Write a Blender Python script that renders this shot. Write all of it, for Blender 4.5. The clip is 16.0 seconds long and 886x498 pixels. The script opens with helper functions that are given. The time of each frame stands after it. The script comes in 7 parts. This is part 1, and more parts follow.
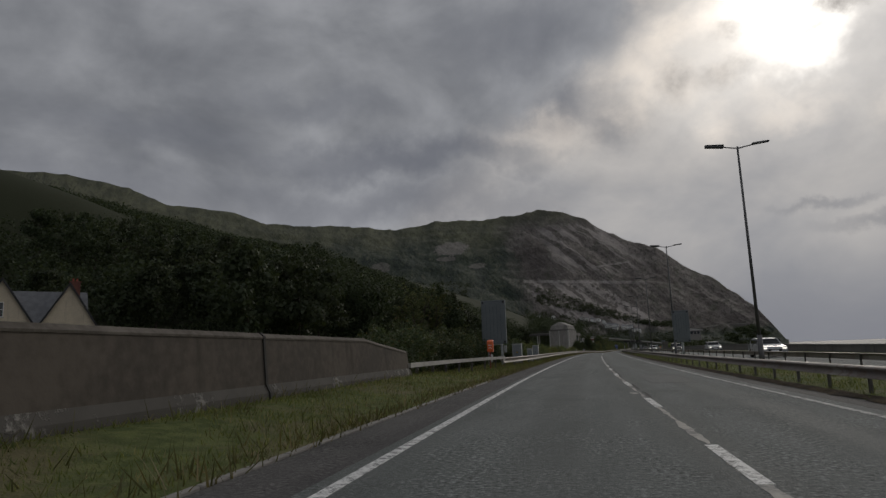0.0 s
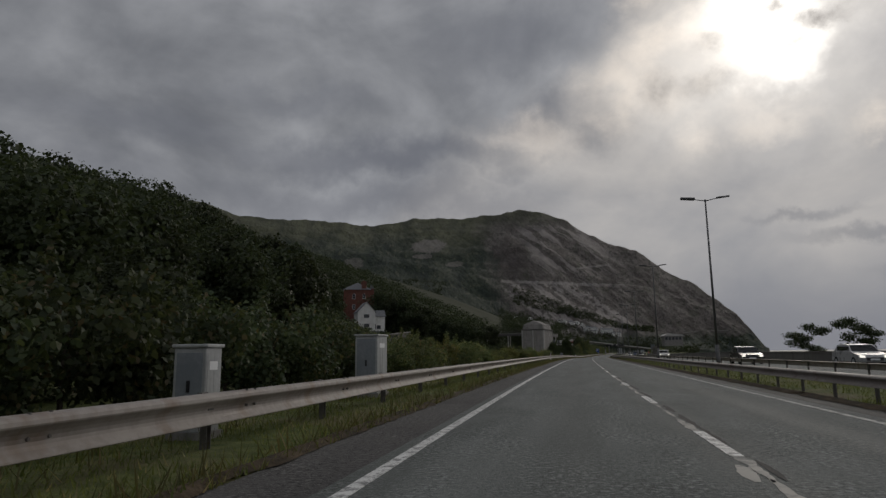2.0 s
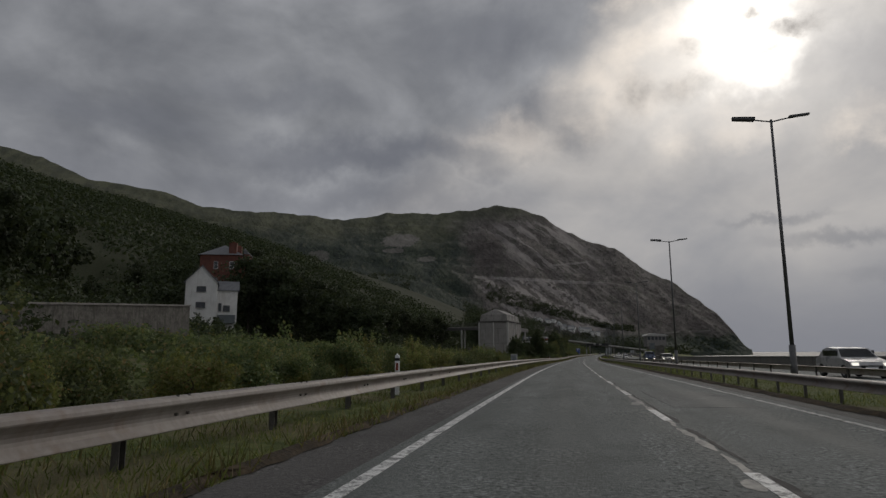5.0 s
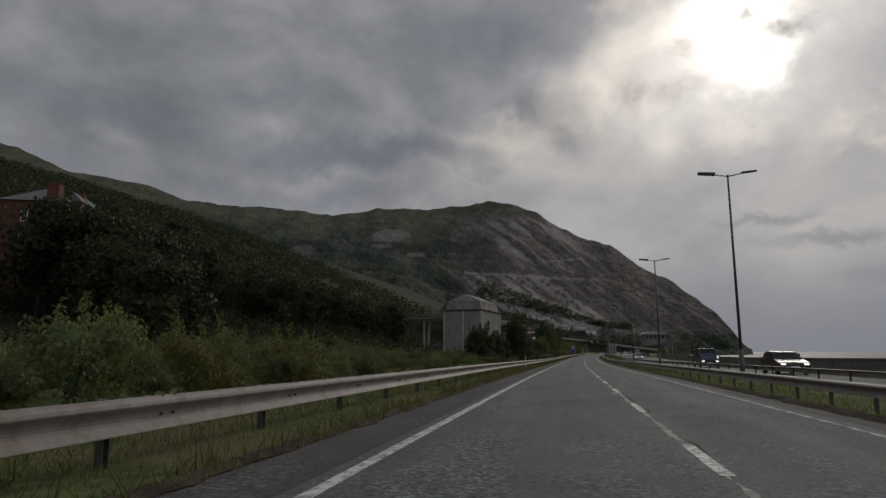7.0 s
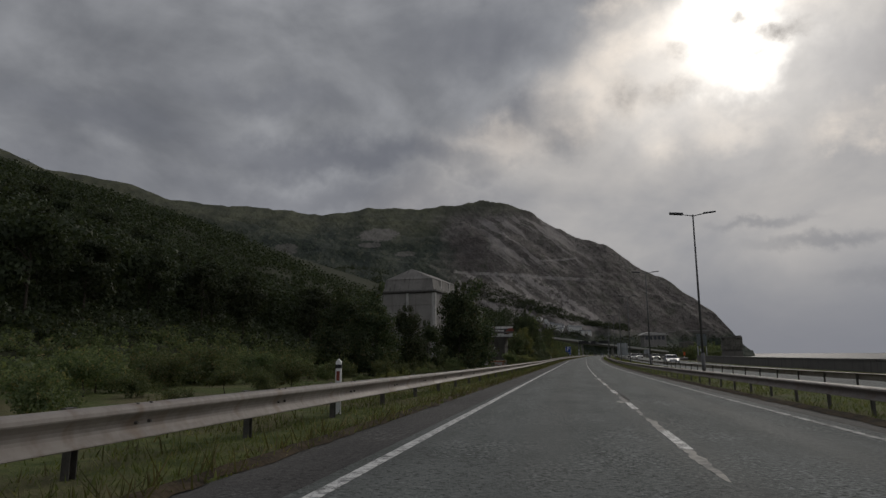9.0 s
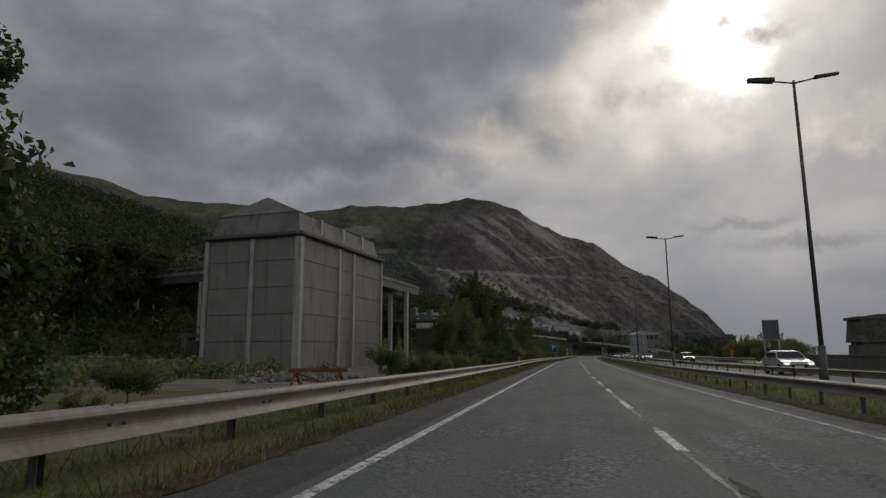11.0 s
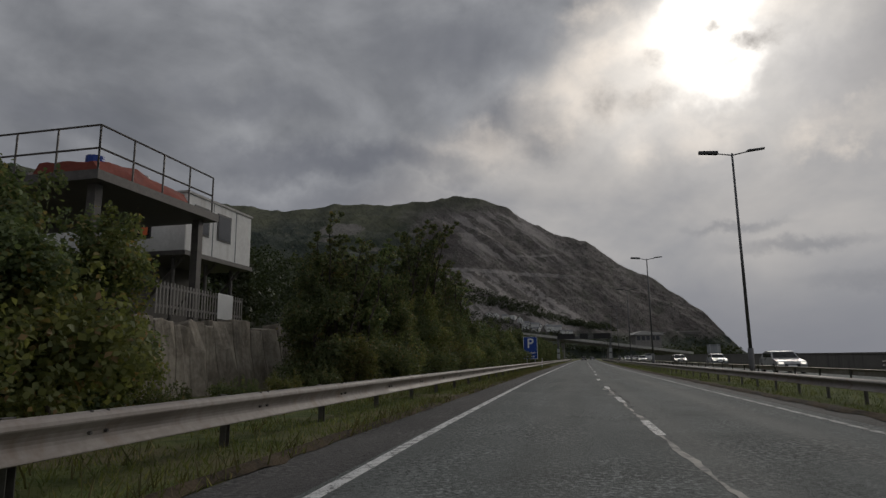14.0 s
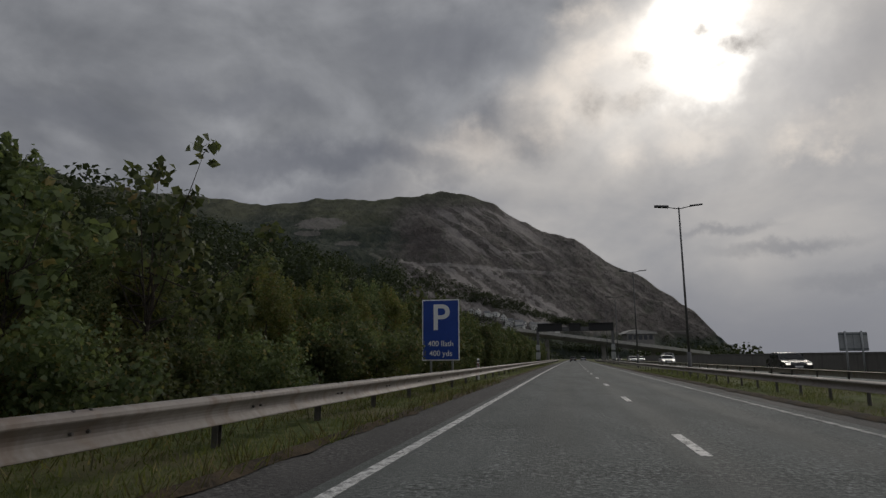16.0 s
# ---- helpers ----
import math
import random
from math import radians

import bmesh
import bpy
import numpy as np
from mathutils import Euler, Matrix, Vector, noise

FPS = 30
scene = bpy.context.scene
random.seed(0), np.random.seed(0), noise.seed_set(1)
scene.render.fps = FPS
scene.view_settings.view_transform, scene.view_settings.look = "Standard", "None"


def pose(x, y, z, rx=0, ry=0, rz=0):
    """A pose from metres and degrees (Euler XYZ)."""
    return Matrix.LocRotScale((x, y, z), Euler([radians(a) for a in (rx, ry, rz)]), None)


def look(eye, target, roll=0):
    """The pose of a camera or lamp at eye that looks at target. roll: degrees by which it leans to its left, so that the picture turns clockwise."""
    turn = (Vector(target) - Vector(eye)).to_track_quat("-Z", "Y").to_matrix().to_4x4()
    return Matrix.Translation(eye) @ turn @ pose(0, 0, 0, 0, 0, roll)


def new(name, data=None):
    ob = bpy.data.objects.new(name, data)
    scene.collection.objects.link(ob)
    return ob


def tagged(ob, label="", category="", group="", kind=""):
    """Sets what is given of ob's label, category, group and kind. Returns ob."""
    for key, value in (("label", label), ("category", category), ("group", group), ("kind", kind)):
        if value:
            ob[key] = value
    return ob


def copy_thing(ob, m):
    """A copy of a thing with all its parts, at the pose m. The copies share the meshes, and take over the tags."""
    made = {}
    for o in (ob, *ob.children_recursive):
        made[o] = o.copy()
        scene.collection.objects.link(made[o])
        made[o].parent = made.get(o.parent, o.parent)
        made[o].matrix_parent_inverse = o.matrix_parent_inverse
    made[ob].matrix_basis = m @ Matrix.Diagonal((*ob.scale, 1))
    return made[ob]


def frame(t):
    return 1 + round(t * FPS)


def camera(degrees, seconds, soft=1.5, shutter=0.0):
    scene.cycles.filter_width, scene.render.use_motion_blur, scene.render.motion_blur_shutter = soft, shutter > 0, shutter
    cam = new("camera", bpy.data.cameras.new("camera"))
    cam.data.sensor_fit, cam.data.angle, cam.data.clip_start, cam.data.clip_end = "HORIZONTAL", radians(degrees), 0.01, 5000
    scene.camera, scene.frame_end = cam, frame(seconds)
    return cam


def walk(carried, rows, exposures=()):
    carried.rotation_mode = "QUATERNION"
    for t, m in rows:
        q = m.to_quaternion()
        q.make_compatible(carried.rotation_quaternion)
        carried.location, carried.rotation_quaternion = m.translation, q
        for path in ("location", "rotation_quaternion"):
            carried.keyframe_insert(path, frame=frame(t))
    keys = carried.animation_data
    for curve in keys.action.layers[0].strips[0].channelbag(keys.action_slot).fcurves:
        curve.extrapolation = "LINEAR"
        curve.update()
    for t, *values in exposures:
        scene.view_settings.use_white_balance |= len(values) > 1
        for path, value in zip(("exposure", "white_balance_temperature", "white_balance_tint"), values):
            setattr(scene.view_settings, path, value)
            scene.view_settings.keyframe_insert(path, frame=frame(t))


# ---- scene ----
cam = camera(70.41, 16.0, soft=1.4)
EYE = 1.156
# the road's gentle fall and rise: metres along, grade
GRADE_Y = [0, 65, 120, 188, 215, 245, 260, 325, 353, 366, 380, 394, 440, 470, 2000]
GRADE = [0, 0, -0.0017, -0.0061, -0.0073, -0.0090, -0.0087, -0.0030, 0.0, 0.0020, 0.0017, -0.0005, -0.0010, 0.0, 0.0]
ELEV_Y = np.arange(-200.0, 1201.0, 1.0)
ELEV_Z = np.cumsum(np.interp(ELEV_Y, GRADE_Y, GRADE))


def elev(y):
    """Height of the road at a place along it."""
    return float(np.interp(y, ELEV_Y, ELEV_Z))


# seconds, x, y, yaw to the left, pitch up, roll
PATH = [
    (0.0, 0.000, 0.000, 15.304, 9.412, -2.039),
    (0.5, -0.951, 13.714, 14.807, 9.364, -1.609),
    (1.0, -1.794, 27.432, 14.405, 9.419, -1.201),
    (1.5, -2.528, 41.152, 13.905, 9.361, -0.910),
    (2.0, -3.159, 54.875, 13.532, 9.409, -0.678),
    (2.5, -3.705, 68.598, 13.211, 9.488, -0.555),
    (3.0, -4.224, 82.321, 12.880, 9.521, -0.449),
    (3.5, -4.621, 96.044, 12.531, 9.552, -0.404),
    (4.0, -4.939, 109.766, 12.137, 9.500, -0.448),
    (6.5, -5.676, 178.343, 11.089, 9.218, 0.031),
    (7.0, -5.579, 192.051, 11.030, 9.235, -0.083),
    (7.5, -5.498, 205.756, 10.897, 9.326, -0.247),
    (8.0, -5.383, 219.458, 10.731, 9.382, -0.193),
    (8.5, -5.302, 233.157, 10.778, 9.474, -0.218),
    (9.0, -5.198, 246.854, 10.525, 9.496, -0.295),
    (11.5, -3.816, 315.287, 9.342, 9.649, -0.357),
    (12.0, -3.408, 328.963, 9.413, 9.695, -0.355),
    (12.5, -3.000, 342.637, 9.351, 9.706, -0.374),
    (13.0, -2.579, 356.308, 9.303, 9.653, -0.501),
    (13.5, -2.136, 369.976, 9.164, 9.772, -0.640),
    (14.0, -1.618, 383.640, 8.671, 9.944, -0.707),
    (14.5, -1.018, 397.298, 8.475, 9.877, -0.720),
    (15.0, -0.334, 410.952, 8.395, 9.982, -0.652),
    (15.5, 0.391, 424.603, 8.116, 9.989, -0.512),
    (16.0, 1.115, 438.245, 7.573, 9.884, -0.330),
]
walk(cam, [(t, pose(x, y, elev(y) + EYE, 0, 0, yaw) @ pose(0, 0, 0, 90 + pitch) @ pose(0, 0, 0, 0, 0, roll)) for t, x, y, yaw, pitch, roll in PATH])

# ---------------------------------------------------------------- sky and light
SUN_AZ, SUN_EL = radians(15.7), radians(23.0)
SUN_DIR = Vector((math.sin(SUN_AZ) * math.cos(SUN_EL), math.cos(SUN_AZ) * math.cos(SUN_EL), math.sin(SUN_EL)))


class Nodes:
    """Short hand for building node trees."""

    def __init__(self, tree):
        self.tree = tree
        tree.nodes.clear()

    def add(self, kind, inputs=(), **props):
        n = self.tree.nodes.new(kind)
        if "operation" in props:
            n.operation = props["operation"]
        if "use_clamp" in props:
            n.use_clamp = props["use_clamp"]
        if "interpolation_type" in props:
            n.interpolation_type = props["interpolation_type"]
        if "data_type" in props:
            n.data_type, n.blend_type = props["data_type"], props["blend_type"]
        if "uv_map" in props:
            n.uv_map = props["uv_map"]
        for k, v in dict(inputs).items():
            if isinstance(v, bpy.types.NodeSocket):
                self.tree.links.new(v, n.inputs[k])
            else:
                n.inputs[k].default_value = v
        return n

    def math(self, op, a, b=0.0, c=0.0, clamp=False):
        return self.add("ShaderNodeMath", {0: a, 1: b, 2: c}, operation=op, use_clamp=clamp).outputs[0]

    def vmath(self, op, a, b=(0, 0, 0)):
        n = self.add("ShaderNodeVectorMath", {0: a, 1: b}, operation=op)
        return n.outputs["Value"] if op == "DOT_PRODUCT" else n.outputs["Vector"]

    def step(self, v, lo, hi, to0=0.0, to1=1.0):
        return self.add("ShaderNodeMapRange", {0: v, 1: lo, 2: hi, 3: to0, 4: to1}, interpolation_type="SMOOTHSTEP").outputs[0]

    def mix(self, f, a, b, blend="MIX"):
        n = self.add("ShaderNodeMix", data_type="RGBA", blend_type=blend)
        for k, v in ((0, f), (6, a), (7, b)):
            if isinstance(v, bpy.types.NodeSocket):
                self.tree.links.new(v, n.inputs[k])
            else:
                n.inputs[k].default_value = v if k == 0 else (*v, 1.0)
        return n.outputs[2]

    def noise(self, vec, scale, detail=4.0, rough=0.55, distort=0.0):
        i = {"Scale": scale, "Detail": detail, "Roughness": rough, "Distortion": distort}
        if vec is not None:
            i["Vector"] = vec
        return self.add("ShaderNodeTexNoise", i).outputs["Fac"]

    def scaled(self, vec, s):
        return self.vmath("MULTIPLY", vec, s)


def make_world():
    world = bpy.data.worlds.new("overcast_sky")
    scene.world = world
    world.use_nodes = True
    n = Nodes(world.node_tree)
    d = n.add("ShaderNodeTexCoord").outputs["Generated"]
    xyz = n.add("ShaderNodeSeparateXYZ", {0: d})
    big = n.noise(n.vmath("MULTIPLY", n.vmath("ADD", d, (0.2, 0.5, 0.3)), (1.0, 1.0, 2.4)), 2.1, 5.0, 0.55, 0.4)
    mid = n.noise(n.vmath("MULTIPLY", n.vmath("ADD", d, (0.31, 0.77, 0.1)), (1.0, 1.0, 1.5)), 4.3, 6.0, 0.52, 0.35)
    fine = n.noise(n.vmath("MULTIPLY", n.vmath("ADD", d, (0.91, 0.17, 0.2)), (1.0, 1.0, 1.5)), 11.0, 5.0, 0.55, 0.3)
    lump = n.math("ADD", n.math("MULTIPLY", n.math("SUBTRACT", big, 0.5), 0.60), n.math("MULTIPLY", n.math("SUBTRACT", mid, 0.5), 0.85))
    lump = n.math("ADD", lump, n.math("MULTIPLY", n.math("SUBTRACT", fine, 0.5), 0.13))
    # the heavy bank of cloud inland, thinner cloud over the sea
    side = n.math("ADD", n.vmath("DOT_PRODUCT", d, Vector((-0.163, -0.099, 0.231)).normalized()), n.math("MULTIPLY", lump, 0.17))
    bank = n.step(side, -0.030, 0.065)
    grey = n.mix(n.step(lump, -0.30, 0.30), (0.138, 0.145, 0.162), (0.365, 0.372, 0.394))
    thin = n.mix(n.step(n.math("ADD", lump, n.math("MULTIPLY", xyz.outputs[2], 0.9)), -0.16, 0.55), (0.285, 0.290, 0.312), (0.535, 0.508, 0.482))
    base = n.mix(bank, thin, grey)
    # low haze over the sea
    base = n.mix(n.step(xyz.outputs[2], 0.0, 0.18, 0.8, 0.0), base, (0.200, 0.207, 0.236))
    # directions bent by noise, so that every patch of cloud has torn edges
    def bent(scale, amount):
        swirl = n.add("ShaderNodeTexNoise", {"Vector": d, "Scale": scale, "Detail": 5.0, "Roughness": 0.62}).outputs["Color"]
        return n.vmath("ADD", d, n.scaled(n.vmath("SUBTRACT", swirl, (0.5, 0.5, 0.5)), (amount, amount, amount)))

    soft, torn, rags = bent(7.0, 0.16), bent(26.0, 0.045), bent(11.0, 0.15)

    def patch(vec, centre, wide, high, edge0=1.0, edge1=0.3):
        """1 inside an ellipse round a direction, 0 outside."""
        off = n.vmath("MULTIPLY", n.vmath("SUBTRACT", vec, centre), (1 / wide, 1 / wide, 1 / high))
        return n.step(n.math("SQRT", n.vmath("DOT_PRODUCT", off, off)), edge0, edge1)

    def many(vec, rows, edge0=1.0, edge1=0.3):
        total = None
        for centre, wide, high, k in rows:
            q = n.math("MULTIPLY", patch(vec, centre, wide, high, edge0, edge1), k)
            total = q if total is None else n.math("MAXIMUM", total, q)
        return total

    # thicker grey cloud seaward of the sun, and bars of cloud low over the sea
    veil = n.math("MULTIPLY", patch(soft, (0.41, 0.83, 0.38), 0.15, 0.10), 0.55)
    base = n.mix(veil, base, (0.275, 0.275, 0.295))
    bars = many(torn, (((0.283, 0.942, 0.181), 0.10, 0.012, 0.45), ((0.36, 0.922, 0.150), 0.13, 0.016, 0.5), ((0.45, 0.88, 0.10), 0.16, 0.02, 0.35)), 1.0, 0.1)
    base = n.mix(bars, base, (0.175, 0.182, 0.207))
    # the darkest, bluish folds of the bank
    folds = many(soft, (((-0.30, 0.895, 0.300), 0.34, 0.050, 0.80), ((-0.06, 0.930, 0.345), 0.15, 0.060, 0.70), ((-0.62, 0.70, 0.330), 0.25, 0.045, 0.45), ((-0.10, 0.865, 0.470), 0.20, 0.075, 0.60), ((-0.42, 0.82, 0.39), 0.22, 0.035, 0.45), ((-0.33, 0.91, 0.235), 0.42, 0.055, 0.60), ((-0.72, 0.66, 0.25), 0.30, 0.06, 0.5)), 1.1, 0.0)
    base = n.mix(folds, base, (0.132, 0.140, 0.166))
    # warm, thin places where the light comes through
    warm = many(rags, (
        ((0.155, 0.941, 0.300), 0.055, 0.060, 0.75), ((0.40, 0.87, 0.292), 0.09, 0.045, 0.8), ((-0.085, 0.938, 0.325), 0.13, 0.050, 0.42),
        ((0.060, 0.920, 0.385), 0.13, 0.080, 0.75), ((0.13, 0.89, 0.44), 0.13, 0.10, 1.0), ((0.33, 0.83, 0.50), 0.10, 0.08, 0.8), ((0.25, 0.92, 0.32), 0.10, 0.05, 0.5),
    ), 1.0, 0.0)
    warm = n.math("MULTIPLY", warm, n.step(fine, 0.34, 0.62, 0.30, 1.0))
    base = n.mix(warm, base, (0.775, 0.695, 0.615))
    # the sun itself, burning through
    glow = n.math("MULTIPLY", patch(soft, (0.233, 0.868, 0.440), 0.27, 0.24, 1.0, 0.0), 0.40)
    glow = n.math("ADD", glow, n.math("MULTIPLY", patch(rags, (0.235, 0.862, 0.450), 0.130, 0.110, 1.0, 0.0), 0.55))
    core = n.math("MAXIMUM", patch(soft, (0.252, 0.884, 0.390), 0.070, 0.066, 1.0, 0.0), patch(rags, (0.236, 0.853, 0.460), 0.085, 0.066, 1.0, 0.0))
    glow = n.math("ADD", glow, n.math("MULTIPLY", core, 0.85))
    shine = n.math("MULTIPLY", glow, n.math("SUBTRACT", 1.0, n.math("MULTIPLY", bank, 0.8)))
    tint = n.mix(1.0, (1.0, 0.945, 0.865), n.add("ShaderNodeCombineXYZ", {0: shine, 1: shine, 2: shine}).outputs[0], "MULTIPLY")
    sky = n.mix(1.0, base, tint, "ADD")
    # small dark shreds of cloud in front of it
    shreds = many(torn, (
        ((0.253, 0.8565, 0.450), 0.026, 0.018, 0.80), ((0.303, 0.8535, 0.424), 0.044, 0.014, 0.85), ((0.179, 0.885, 0.430), 0.030, 0.018, 0.5),
        ((0.106, 0.9206, 0.376), 0.030, 0.036, 0.65), ((0.165, 0.912, 0.374), 0.065, 0.024, 0.5), ((0.27, 0.87, 0.405), 0.030, 0.009, 0.7),
    ), 1.25, 0.0)
    shreds = n.math("MULTIPLY", shreds, n.step(n.noise(d, 60.0, 4.0, 0.6), 0.36, 0.58, 0.75, 1.0))
    sky = n.mix(shreds, sky, (0.36, 0.335, 0.315))
    bg = n.add("ShaderNodeBackground", {"Color": sky, "Strength": 1.0})
    n.add("ShaderNodeOutputWorld", {0: bg.outputs[0]})


make_world()
sun = new("sun", bpy.data.lights.new("sun", "SUN"))
sun.data.energy, sun.data.angle, sun.data.color = 0.5, radians(14), (1.0, 0.93, 0.84)
sun.matrix_world = look((0, 0, 60), Vector((0, 0, 60)) - SUN_DIR)
scene.view_settings.exposure = 0.0


# ---------------------------------------------------------------- materials
def material(name, build, rough=0.8, metal=0.0, bump=0.0, spec=0.5):
    """build(n, pos) gives a colour, and optionally a height for the bump and a roughness."""
    m = bpy.data.materials.new(name)
    m.use_nodes = True
    n = Nodes(m.node_tree)
    pos = n.add("ShaderNodeTexCoord").outputs["Object"]
    got = build(n, pos)
    colour, height, rgh = got if isinstance(got, tuple) and len(got) == 3 and not isinstance(got[0], float) else (got, None, None)
    if isinstance(colour, tuple):
        colour = (*colour, 1.0)
    b = n.add("ShaderNodeBsdfPrincipled", {"Base Color": colour, "Roughness": rgh if rgh is not None else rough, "Metallic": metal, "Specular IOR Level": spec})
    if height is not None and bump:
        b_in = n.add("ShaderNodeBump", {"Height": height, "Strength": 1.0, "Distance": bump})
        n.tree.links.new(b_in.outputs[0], b.inputs["Normal"])
    n.add("ShaderNodeOutputMaterial", {0: b.outputs[0]})
    return m


def varied(c1, c2, scale, rough=0.8, metal=0.0, bump=0.0, fine=None, stain=None, spec=0.5):
    """Two tones mixed at two scales, with optional stains."""

    def build(n, pos):
        a = n.noise(pos, scale, 5.0)
        b = n.noise(pos, fine or scale * 9, 4.0)
        f = n.step(n.math("ADD", n.math("MULTIPLY", a, 0.65), n.math("MULTIPLY", b, 0.35)), 0.36, 0.64)
        col = n.mix(f, c1, c2)
        if stain:
            streak = n.noise(n.scaled(pos, (1.0, 1.0, 0.12)), scale * 3, 4.0)
            col = n.mix(n.step(streak, 0.52, 0.72, 0.0, 0.75), col, stain)
        return col, b, n.step(a, 0.3, 0.7, max(rough - 0.1, 0.02), min(rough + 0.1, 1.0))

    return lambda name: material(name, build, rough, metal, bump, spec)


def asphalt_build(base_a, base_b):
    def build(n, pos):
        uv = n.add("ShaderNodeUVMap", uv_map="UVMap").outputs[0]
        chips = n.add("ShaderNodeTexVoronoi", {"Vector": pos, "Scale": 38.0}).outputs["Distance"]
        grain = n.noise(pos, 75.0, 4.0, 0.75)
        patch = n.noise(n.scaled(pos, (1.0, 0.12, 1.0)), 1.3, 5.0)
        blotch = n.noise(pos, 0.45, 4.0)
        col = n.mix(n.step(patch, 0.35, 0.66), base_a, base_b)
        col = n.mix(n.step(blotch, 0.52, 0.70, 0.0, 0.5), col, tuple(0.6 * c for c in base_a))
        col = n.mix(n.step(grain, 0.50, 0.70, 0.0, 0.8), col, tuple(2.3 * c for c in base_b))
        col = n.mix(n.step(chips, 0.34, 0.10, 0.0, 0.55), col, tuple(0.35 * c for c in base_a))
        # coarse stones showing in clusters where the binder has gone
        bare = n.step(n.noise(n.scaled(pos, (1.0, 0.5, 1.0)), 0.9, 4.0, 0.6), 0.42, 0.60)
        stones = n.noise(pos, 17.0, 3.0, 0.65)
        col = n.mix(n.math("MULTIPLY", n.step(stones, 0.53, 0.61), n.math("ADD", 0.25, n.math("MULTIPLY", bare, 0.6))), col, tuple(2.0 * c for c in base_b))
        col = n.mix(n.math("MULTIPLY", n.step(stones, 0.44, 0.36), n.math("ADD", 0.25, n.math("MULTIPLY", bare, 0.6))), col, tuple(0.42 * c for c in base_a))
        # plucked-out pits in worn areas
        worn = n.step(n.noise(n.scaled(pos, (1.0, 0.35, 1.0)), 0.6, 3.0), 0.50, 0.64)
        pits = n.math("MULTIPLY", n.step(n.noise(pos, 15.0, 4.0, 0.7), 0.57, 0.63), worn)
        col = n.mix(n.math("MULTIPLY", pits, 0.8), col, tuple(0.35 * c for c in base_a))
        # polished wheel tracks
        lat = n.add("ShaderNodeSeparateXYZ", {0: uv}).outputs[0]
        w = n.math("ABSOLUTE", n.math("SINE", n.math("MULTIPLY", n.math("ADD", lat, 0.38), math.pi / 1.825)))
        col = n.mix(n.step(w, 0.35, 0.95, 0.30, 0.0), col, tuple(0.62 * c for c in base_a))
        height = n.math("SUBTRACT", n.math("ADD", n.math("MULTIPLY", grain, 0.6), chips), pits)
        return col, height, n.step(w, 0.2, 0.9, 0.78, 0.86)

    return build


M_ASPHALT = material("asphalt", asphalt_build((0.110, 0.120, 0.115), (0.150, 0.161, 0.155)), bump=0.006, spec=0.18)
M_SHOULDER = material("shoulder_asphalt", asphalt_build((0.074, 0.072, 0.070), (0.098, 0.094, 0.091)), bump=0.006, spec=0.15)


def paint_build(n, pos):
    wear = n.noise(pos, 7.0, 6.0, 0.7)
    chip = n.noise(pos, 45.0, 4.0, 0.7)
    f = n.step(n.math("ADD", n.math("MULTIPLY", wear, 0.6), n.math("MULTIPLY", chip, 0.4)), 0.46, 0.58)
    dirty = n.mix(n.noise(pos, 2.0), (0.66, 0.66, 0.64), (0.80, 0.80, 0.78))
    return n.mix(f, dirty, (0.16, 0.165, 0.16)), chip, None


M_PAINT = material("road_paint", paint_build, rough=0.7, bump=0.002)
def seal_build(n, pos):
    a = n.noise(pos, 0.9, 5.0, 0.6)
    b = n.noise(pos, 9.0, 5.0, 0.7)
    f = n.step(n.math("ADD", n.math("MULTIPLY", a, 0.6), n.math("MULTIPLY", b, 0.4)), 0.42, 0.60)
    return n.mix(f, (0.42, 0.40, 0.36), (0.15, 0.155, 0.15)), b, None


M_SEAL = material("joint_sealant", seal_build, rough=0.8, bump=0.003)


M_TAR = varied((0.022, 0.021, 0.020), (0.05, 0.047, 0.044), 6.0, 0.9, bump=0.003)("dark_tar")
M_PATCH = material("patch_asphalt", asphalt_build((0.118, 0.124, 0.120), (0.142, 0.148, 0.143)), bump=0.004, spec=0.18)


def faint_paint_build(n, pos):
    f = n.step(n.math("ADD", n.math("MULTIPLY", n.noise(pos, 3.0, 6.0, 0.7), 0.6), n.math("MULTIPLY", n.noise(pos, 45.0, 4.0, 0.7), 0.4)), 0.42, 0.58)
    return n.mix(f, (0.52, 0.52, 0.50), (0.12, 0.125, 0.12)), None, None


M_PAINT_FAINT = material("worn_road_paint", faint_paint_build, rough=0.8)


def ground_build(n, pos):
    a = n.noise(pos, 0.35, 6.0)
    b = n.noise(pos, 3.0, 5.0)
    c = n.noise(pos, 22.0, 4.0)
    green = n.mix(n.step(b, 0.35, 0.65), (0.075, 0.100, 0.030), (0.140, 0.160, 0.055))
    straw = n.mix(c, (0.13, 0.11, 0.06), (0.20, 0.17, 0.10))
    col = n.mix(n.step(n.math("ADD", a, n.math("MULTIPLY", c, 0.3)), 0.60, 0.78, 0.0, 0.8), green, straw)
    col = n.mix(n.step(c, 0.55, 0.75, 0.0, 0.6), col, (0.03, 0.035, 0.015))
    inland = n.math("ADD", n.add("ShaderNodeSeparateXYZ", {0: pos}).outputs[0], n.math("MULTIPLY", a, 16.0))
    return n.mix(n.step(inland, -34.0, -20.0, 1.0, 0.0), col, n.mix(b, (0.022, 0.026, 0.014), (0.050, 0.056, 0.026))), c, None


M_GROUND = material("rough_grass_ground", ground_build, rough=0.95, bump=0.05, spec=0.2)


